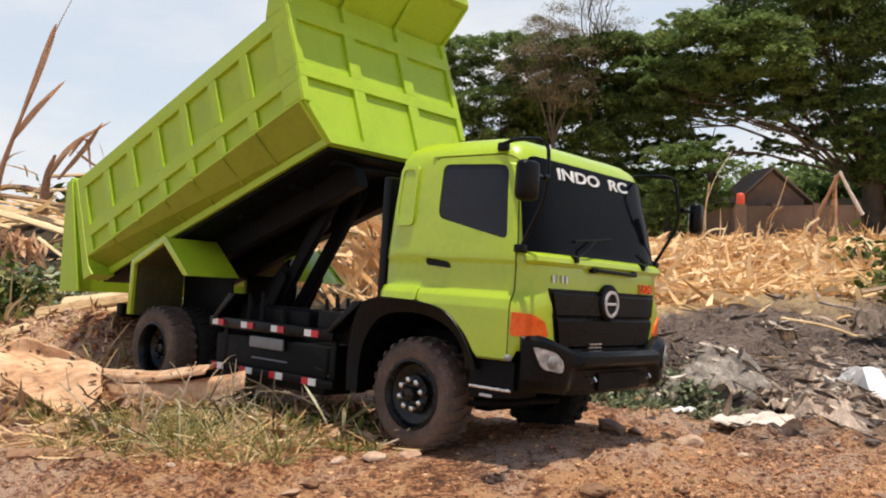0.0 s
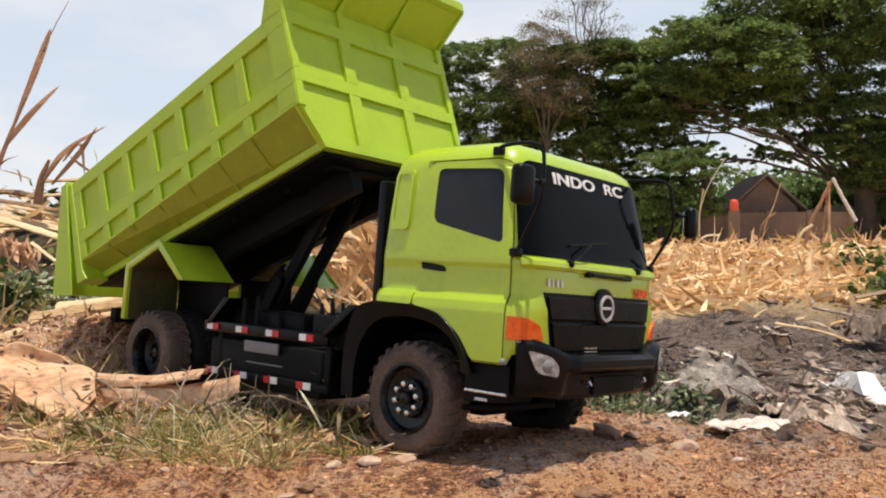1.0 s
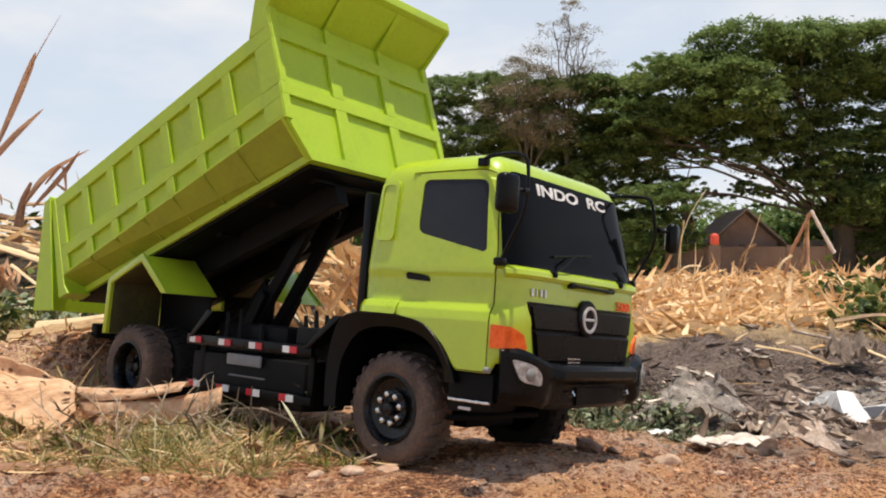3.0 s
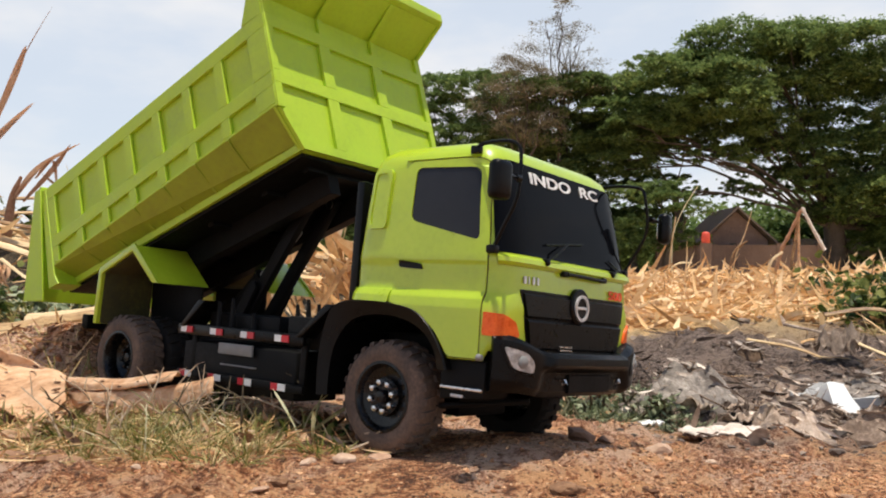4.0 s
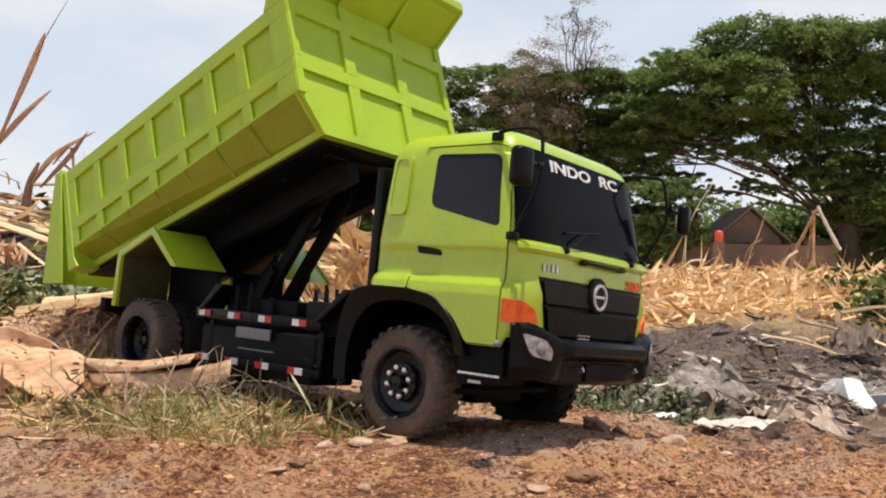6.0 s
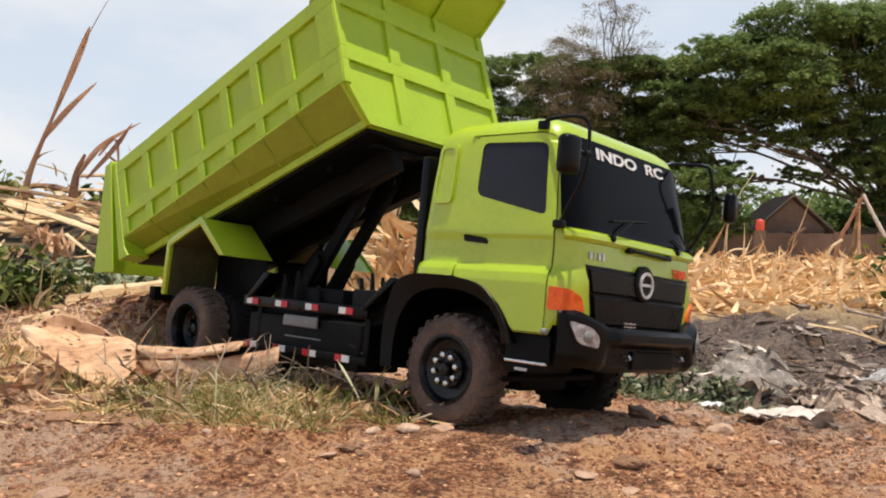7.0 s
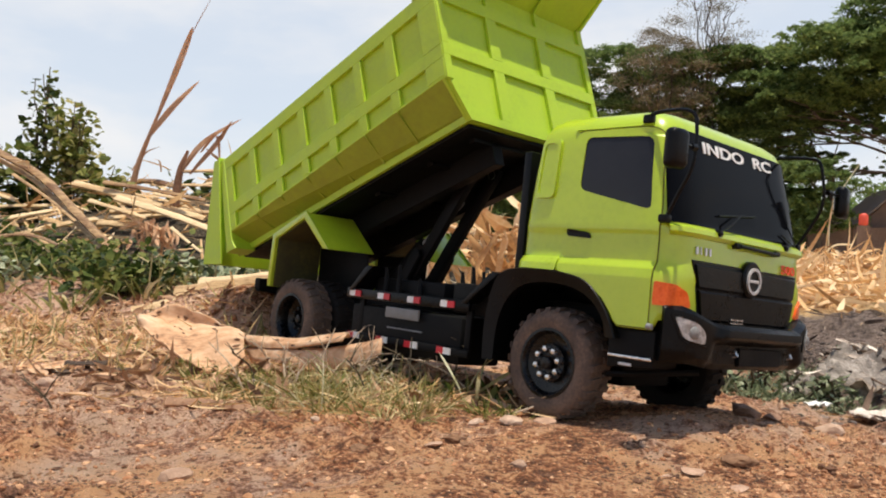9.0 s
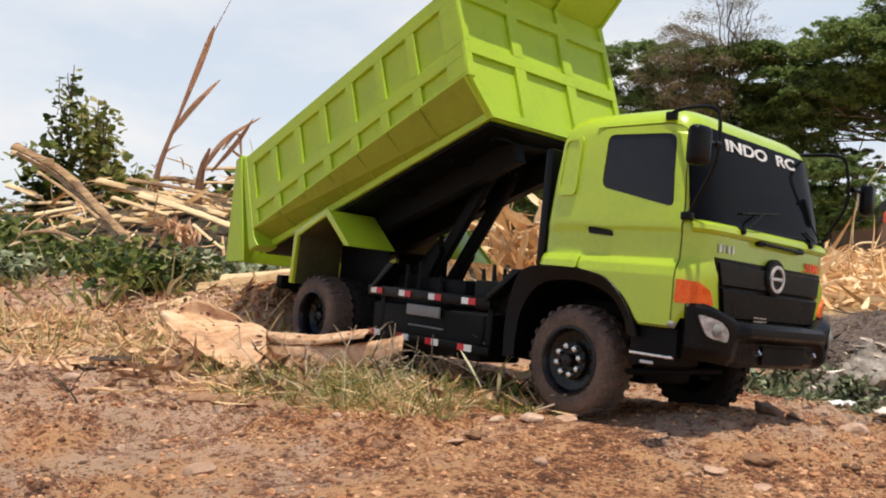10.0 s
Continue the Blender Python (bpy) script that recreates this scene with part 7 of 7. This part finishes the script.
for k, (x, y) in enumerate(((0.16, 0.26), (0.22, 0.30), (0.27, 0.26), (0.10, 0.29), (0.30, 0.35))):
    weed(x, y, 0.032, 5, 0.0085, 110, 100 + k, "small dusty green weed at the rubble's edge", 0.035, DULL_WEED, loose=0.35)
for k, (x, y, h, s) in enumerate(((-1.62, 2.75, 0.52, 9), (-1.35, 2.7, 0.48, 9), (-1.1, 2.75, 0.40, 8))):
    weed(x, y, h - 0.2, s, 0.045, 420, 90 + k, "green leaves showing over the stalk heap", 0.26, base_z=0.20)

# dry branched twigs among the grass
def twig(points, branches, seed, label="thin dry branched twig in the grass"):
    rng = np.random.RandomState(seed)
    holder = tagged(new("twig"), label, "twig", "dry twigs")
    base = Vector(points[0])
    holder.location = base
    mat = PALE_TWIG if seed % 2 else TWIG
    line = [q - base for q in smooth_line(points, 5)]
    bm = bmesh.new()
    tube(bm, line, 0.0013, 5, taper=0.5)
    part("stem", bm, mat, holder)
    for _ in range(branches):
        q = line[rng.randint(2, len(line) - 1)]
        d = Vector((rng.normal(), rng.normal() * 0.5, abs(rng.normal()) * 0.8)).normalized() * rng.uniform(0.012, 0.035)
        bm = bmesh.new()
        tube(bm, [q, q + d * 0.5 + Vector((0, 0, 0.002)), q + d], 0.0008, 4, taper=0.4)
        part("branch", bm, mat, holder)
    return holder


twig([(-0.335, 0.03, 0.0), (-0.325, 0.035, 0.035), (-0.312, 0.05, 0.075)], 5, 1)
twig([(-0.20, 0.02, 0.012), (-0.225, 0.03, 0.045), (-0.262, 0.045, 0.060)], 5, 2)
twig([(-0.145, 0.0, 0.012), (-0.175, 0.01, 0.035), (-0.21, 0.02, 0.048)], 5, 3)
twig([(-0.30, 0.0, 0.004), (-0.27, 0.0, 0.03), (-0.255, 0.02, 0.066)], 6, 5)
twig([(-0.12, -0.09, 0.008), (-0.08, -0.085, 0.022), (-0.052, -0.085, 0.034)], 5, 7)
twig([(-0.551, -0.11, -0.004), (-0.562, -0.11, 0.012), (-0.588, -0.11, 0.030)], 4, 8)

rng = np.random.RandomState(61)
for k in range(18):
    x = rng.uniform(-0.40, -0.17)
    y = 0.055 - 0.25 * (x + 0.42) + rng.uniform(-0.05, 0.05)
    z, dx = ground_at(x, y), rng.normal() * 0.02
    h = rng.uniform(0.025, 0.06)
    twig([(x, y, z - 0.002), (x + dx * 0.6, y + 0.004, z + 0.55 * h), (x + dx * 1.6, y + 0.01 * rng.normal(), z + h)], 3 + k % 5, 71 + 2 * (k % 4 > 0) + k - k % 2 + (k % 3 == 0))
p = np.array([[-0.146, -0.018, ground_at(-0.146, -0.018) + 0.004]] * 7) + rng.normal(size=(7, 3)) * [0.006, 0.004, 0.0]
w = rng.normal(size=(7, 3)) * [0.4, 0.2, 0.1] + [0.05, 0, 0.9]
me = ribbons("leaves", p, w, rng.uniform(0.050, 0.076, 7), rng.uniform(0.0012, 0.0030, 7), rng.normal(size=7) * 0.4, CREAM_LEAF, 63, 5, 0.5, droop=rng.uniform(0.1, 0.5, 7))
tagged(new("pale_weed", me), "pale yellow dry weed leaves standing under the truck", "weed", kind="stuff")
# shaded weeds under the truck's edge
line = [(-0.31 + 0.014 * k + rng.normal() * 0.012, 0.125 - 0.0105 * k + rng.normal() * 0.014, rng.uniform(0.5, 1.1)) for k in range(13)]
tufts("weeds_under_truck", "dusty green weeds growing under the truck's edge", "weeds", line, 20, 0.034, 0.0040, WEED, 62, 0.9, 0.02)


# stones, foam, plastic and wood among the rubble
def stone(x, y, size, seed, mat=STONE, label="pale rough stone lying on the dirt", name="stone", flat=0.6, sink=0.25, rough=0.06):
    rng = np.random.RandomState(seed)
    v, f = BALL_V.copy(), BALL_F
    for _ in range(9):
        d = rng.normal(size=3)
        d /= np.linalg.norm(d)
        cut = rng.uniform(0.55, 0.85)
        over = np.maximum(0, v @ d - cut)
        v = v - over[:, None] * d * 0.9
    v = v * [size * rng.uniform(0.9, 1.4), size, size * flat]
    ob = new(name, raw_mesh(name, v * (1 + rough * 0.4 * rng.normal(size=(len(v), 1))), f, mat, False))
    ob.matrix_world = pose(x, y, ground_at(x, y) + size * flat * (1 - 2 * sink) * 0.6, rng.uniform(-8, 8), rng.uniform(-8, 8), rng.uniform(0, 360))
    return tagged(ob, label, "stone" if "ston" in label else "clod", "loose stones" if "ston" in label else "loose clods")


for k, (x, y, s) in enumerate(((-0.082, -0.265, 0.007), (-0.098, -0.125, 0.010), (-0.13, -0.13, 0.006), (0.10, -0.33, 0.008), (-0.24, 0.03, 0.014), (-0.205, -0.02, 0.008), (-0.33, -0.30, 0.011), (-0.43, -0.24, 0.006), (0.21, 0.03, 0.016), (0.25, -0.02, 0.006), (0.18, -0.28, 0.006), (0.33, -0.14, 0.005), (-0.62, -0.02, 0.012), (-0.28, -0.12, 0.005))):
    stone(x, y, s, 400 + k)
for k, (x, y, s) in enumerate(((0.235, 0.095, 0.017), (0.36, 0.12, 0.022), (0.42, 0.10, 0.016), (0.50, 0.13, 0.024), (0.44, 0.20, 0.020), (0.58, 0.20, 0.026), (0.33, 0.20, 0.018), (0.62, 0.32, 0.03), (0.70, 0.22, 0.024), (0.40, 0.34, 0.026), (0.55, 0.5, 0.03), (0.30, 0.42, 0.022))):
    stone(x, y, s * 0.6, 430 + k, ASH_LUMP, "grey-brown rubble lump in the ash bank", "rubble_lump", 0.6, 0.25, 0.13)


for x, y, size, k in ((0.048, -0.224, 0.011, 480), (0.073, -0.259, 0.007, 481), (0.026, -0.246, 0.005, 482), (-0.151, -0.219, 0.009, 483), (-0.070, -0.105, 0.012, 484)):
    stone(x, y, size, k, FLAKE, "flat pale flake of stone lying on the dirt", "stone_flake", 0.22, 0.2)
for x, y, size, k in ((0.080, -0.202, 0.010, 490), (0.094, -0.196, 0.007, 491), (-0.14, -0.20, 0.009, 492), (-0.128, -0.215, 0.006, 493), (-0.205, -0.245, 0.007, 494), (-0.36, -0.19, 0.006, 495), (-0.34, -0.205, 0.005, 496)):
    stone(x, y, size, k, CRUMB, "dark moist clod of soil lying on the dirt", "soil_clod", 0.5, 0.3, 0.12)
stone(0.132, 0.046, 0.021, 470, EARTH, "brown earth lump beside the front wheel", "earth_lump", 0.55, 0.3, 0.10)
stone(0.160, 0.052, 0.010, 471, EARTH, "brown earth lump beside the front wheel", "earth_lump", 0.6, 0.3, 0.10)


def foam_piece(x, y, z, size, turn, seed, label, mat=FOAM, peak=0.0, tip=0.0):
    rng = np.random.RandomState(seed)
    bm = bmesh.new()
    bmesh.ops.create_cube(bm, size=1.0)
    bmesh.ops.subdivide_edges(bm, edges=bm.edges[:], cuts=4, use_grid_fill=True)
    for v in bm.verts:
        q = v.co * 3.1 + Vector((seed, 0, 0))
        v.co = v.co * (1 + 0.10 * noise.noise(q)) + Vector((0.03 * noise.noise(q * 2), 0, 0.04 * noise.noise(q * 1.7)))
        up = v.co.z + 0.5
        v.co.x *= 1 - peak * 0.55 * up
        v.co.y *= 1 - peak * 0.30 * up
        v.co.z -= peak * 0.35 * up * abs(v.co.x + 0.08)
        v.co = Vector((v.co.x * size[0], v.co.y * size[1], v.co.z * size[2]))
    ob = link_mesh("foam_piece", bm, mat)
    ob.matrix_world = pose(x, y, z, rng.uniform(-8, 8) - tip, rng.uniform(-8, 8), turn)
    return tagged(ob, label, "foam", "white foam scraps")


foam_piece(0.490, 0.245, ground_at(0.490, 0.245) + 0.016, (0.046, 0.034, 0.052), 20, 1, "broken white foam block lying in the rubble", FOAM, 0.8, 32)
foam_piece(0.545, 0.30, ground_at(0.545, 0.30) + 0.006, (0.06, 0.04, 0.022), -15, 2, "flat pale grey plastic scrap behind the foam block", GREY_SHEET)
foam_piece(0.352, 0.16, ground_at(0.352, 0.16) + 0.004, (0.030, 0.02, 0.010), 50, 4, "small pale foam scrap in the rubble", CREAM)


def matted_heap(x, y, size, turn, seed, mat, label, sharp=1.0):
    """A low heap of matted, folded waste: a mound whose skin is drawn into ridges."""
    bm = bmesh.new()
    rings, around = 22, 64
    grid = []
    for i in range(rings + 1):
        r = i / rings
        grid.append([])
        for k in range(around):
            a = 2 * math.pi * k / around
            edge = 1 + 0.22 * noise.noise(Vector((math.cos(a) * 1.3, math.sin(a) * 1.3, seed * 2.7)))
            u, v = r * edge * math.cos(a), r * edge * math.sin(a)
            q = Vector((u * 1.6 + seed, v * 3.6 + 1.2 * u + 0.8 * noise.noise(Vector((u * 2, v * 2, seed))), seed * 1.3))
            fold = (1 - abs(noise.noise(q))) ** 2 * 0.55 + (1 - abs(noise.noise(q * 2.3))) ** 2 * 0.30 + (1 - abs(noise.noise(q * 5.0))) ** 2 * 0.16
            body = math.cos(math.pi * 0.5 * r) ** 0.8
            lump = 0.75 + 0.6 * noise.noise(Vector((u * 1.4, v * 1.4, seed * 5.1)))
            grid[-1].append(bm.verts.new((u * size[0], v * size[1], size[2] * (body * lump + sharp * (fold - 0.45) * (0.25 + 0.75 * body)) - (0.012 if i == rings else 0.0))))
    for a, b in zip(grid, grid[1:]):
        for k in range(around):
            bm.faces.new((a[k], a[(k + 1) % around], b[(k + 1) % around], b[k]))
    bmesh.ops.remove_doubles(bm, verts=grid[0], dist=1.0)
    rng = np.random.RandomState(seed + 900)
    spots = [grid[rng.randint(2, rings - 1)][rng.randint(around)].co.copy() for _ in range(70)]
    ob = link_mesh("matted_rag", bm, mat)
    p = np.array(spots) + [0, 0, 0.001]
    w = rng.normal(size=(70, 3)) * [0.5, 0.35, 0.22] + [1.0, -0.4, -0.12]
    strips = new("fibre_mat", ribbons("fibre_mat", p - w * 0.01, w, rng.uniform(0.015, 0.045, 70), rng.uniform(0.0012, 0.0050, 70), rng.normal(size=70) * 0.35, STRIP, seed, 5, 0.5, droop=rng.uniform(0.0, 0.5, 70)))
    strips.parent = ob
    tagged(strips, kind="stuff")
    ob.matrix_world = pose(x, y, ground_at(x, y) - 0.004, 0, 0, turn)
    return tagged(ob, label, "rag", "matted rags")


matted_heap(0.325, 0.330, (0.066, 0.060, 0.048), 35, 1, GREY_FIBRE, "grey matted rag folded in a mound beside the weeds", 0.8)
matted_heap(0.395, 0.150, (0.052, 0.070, 0.046), -15, 2, PINK_FIBRE, "pinkish matted fibre rag lying in the rubble", 0.8)
matted_heap(0.500, 0.105, (0.080, 0.042, 0.034), -28, 3, DRIFT, "brown rotten matted rag lying in the rubble", 0.8)
matted_heap(0.452, 0.190, (0.045, 0.032, 0.032), -35, 8, DRIFT, "brown rotten matted rag lying beside the foam", 0.8)
matted_heap(0.445, 0.290, (0.050, 0.042, 0.040), 40, 4, PINK_FIBRE, "pale matted fibre rag lying behind the foam", 0.8)
matted_heap(0.620, 0.190, (0.080, 0.055, 0.040), 10, 5, GREY_FIBRE, "grey-brown matted rag lying in the rubble", 0.8)
matted_heap(0.252, 0.305, (0.042, 0.030, 0.024), 60, 6, GREY_FIBRE, "low grey matted rag lying among weeds", 0.8)
matted_heap(0.490, 0.610, (0.045, 0.022, 0.024), -5, 7, DARK_SOIL, "charred dark rag lying at the field's edge")
matted_heap(0.560, 0.330, (0.050, 0.040, 0.030), 20, 9, GREY_FIBRE, "grey matted rag half buried in ash", 0.8)


def crumpled(x, y, size, turn, seed, label, mat=PLASTIC, lift=0.0):
    bm = bmesh.new()
    bmesh.ops.create_grid(bm, x_segments=22, y_segments=14, size=0.5)
    for v in bm.verts:
        q = Vector((v.co.x * 3 + seed * 3.1, v.co.y * 3, seed))
        v.co = Vector((v.co.x * size[0] + 0.12 * size[0] * noise.noise(q), v.co.y * size[1] + 0.12 * size[1] * noise.noise(q + Vector((9, 0, 0))), size[2] * (abs(noise.noise(q * 1.3)) * 1.1 + 0.5 * abs(noise.noise(q * 3.2)) - 0.1)))
    ob = link_mesh("plastic_scrap", bm, mat)
    s = ob.modifiers.new("thickness", "SOLIDIFY")
    s.thickness = 0.0009
    ob.matrix_world = pose(x, y, ground_at(x, y) + lift + 0.004, 0, 0, turn)
    return tagged(ob, label, "plastic", "plastic scraps")


crumpled(0.455, 0.265, (0.07, 0.04, 0.018), 15, 1, "crumpled pale grey plastic sheet in the rubble", CREAM)
crumpled(0.302, 0.108, (0.085, 0.050, 0.010), 8, 11, "thin cream foam sheet on the dirt's edge", CREAM, 0.009)
crumpled(0.305, 0.29, (0.09, 0.05, 0.028), -40, 2, "crumpled dirty grey plastic bag in the rubble")
crumpled(0.385, 0.21, (0.08, 0.05, 0.020), 30, 3, "crumpled dirty grey plastic bag in the rubble", DRIFT)
crumpled(0.50, 0.17, (0.10, 0.05, 0.018), -25, 4, "torn brown sheet on the ash bank", DRIFT)
crumpled(0.64, 0.56, (0.08, 0.05, 0.05), 25, 5, "upturned grey plastic sheet on the ash bank", PLASTIC, 0.01)
crumpled(0.62, 0.42, (0.10, 0.08, 0.03), 70, 6, "crumpled dirty plastic half buried in ash", PLASTIC)
crumpled(0.85, 0.62, (0.10, 0.07, 0.03), 10, 7, "crumpled dirty plastic half buried in ash", PLASTIC)
for k, (x, y, size, turn) in enumerate(((0.42, 0.17, 0.040, 35), (0.47, 0.14, 0.034, -20), (0.40, 0.25, 0.036, 70), (0.53, 0.21, 0.030, 10), (0.36, 0.24, 0.030, -50), (0.58, 0.27, 0.036, 25), (0.45, 0.30, 0.030, 80))):
    crumpled(x, y, (size, size * 0.6, size * 0.45), turn, 21 + k, "pinkish torn fibre scrap in the rubble", CREAM if k % 3 == 0 else DRIFT_SCRAP, 0.004)
crumpled(0.245, 0.21, (0.03, 0.016, 0.008), 10, 8, "small pale plastic scrap among weeds", FOAM)
crumpled(0.472, 0.295, (0.080, 0.050, 0.024), 18, 12, "pale grey plastic sheet spread behind the foam block", GREY_SHEET, 0.014)
crumpled(0.22, 0.40, (0.07, 0.04, 0.02), 60, 9, "small dirty plastic scrap among weeds", PLASTIC)
rng = np.random.RandomState(33)
p = spread(rng, 650, 0.22, 1.7, 0.04, 1.1, rubble)
p[:, 2] += 0.002
w = rng.normal(size=(len(p), 3)) * [1, 0.8, 0.10]
me = ribbons("scraps", p, w, rng.uniform(0.010, 0.060, len(p)), rng.uniform(0.0010, 0.0050, len(p)), rng.normal(size=len(p)) * 0.4, DRIFT_SCRAP, 34)
tagged(new("rubble_scraps", me), "grey-brown strips and fibres tangled in the rubble", "rubble", kind="stuff")
p = spread(rng, 70, 0.22, 1.5, 0.04, 1.0, rubble)
p[:, 2] += 0.006
w = rng.normal(size=(len(p), 3)) * [1, 0.8, 0.12]
me = ribbons("scraps", p, w, rng.uniform(0.010, 0.040, len(p)), rng.uniform(0.006, 0.020, len(p)), rng.normal(size=len(p)) * 0.5, PLASTIC, 35)
tagged(new("plastic_shreds", me), "pale torn plastic shreds in the rubble", "plastic", kind="stuff")
WOOD = [([(0.285, 0.33, 0.060), (0.32, 0.28, 0.035), (0.355, 0.23, 0.018)], 0.005), ([(0.60, 0.70, 0.085), (0.74, 0.66, 0.055)], 0.008), ([(0.80, 0.72, 0.10), (0.90, 0.60, 0.04)], 0.005), ([(0.62, 0.34, 0.06), (0.70, 0.25, 0.02)], 0.006)]
for k, (points, radius) in enumerate(WOOD):
    radius *= 0.40
    pts = [(x, y, max(z * 0.6, 0.0) + ground_at(x, y) * 0.8 + radius * 0.4) for x, y, z in points]
    bm = bmesh.new()
    line = smooth_line(pts, 6)
    tube(bm, [q + Vector((0, 0, noise.noise(q * 60) * radius * 0.5)) for q in line], radius, 7, taper=0.5)
    for v in bm.verts:
        v.co += Vector((noise.noise(v.co * 150), noise.noise(v.co * 150 + Vector((7, 0, 0))), noise.noise(v.co * 150 + Vector((0, 7, 0))))) * radius * 0.4
    tagged(link_mesh("driftwood", bm, DRIFT), "weathered broken stick lying across the rubble", "wood", "wood scraps")
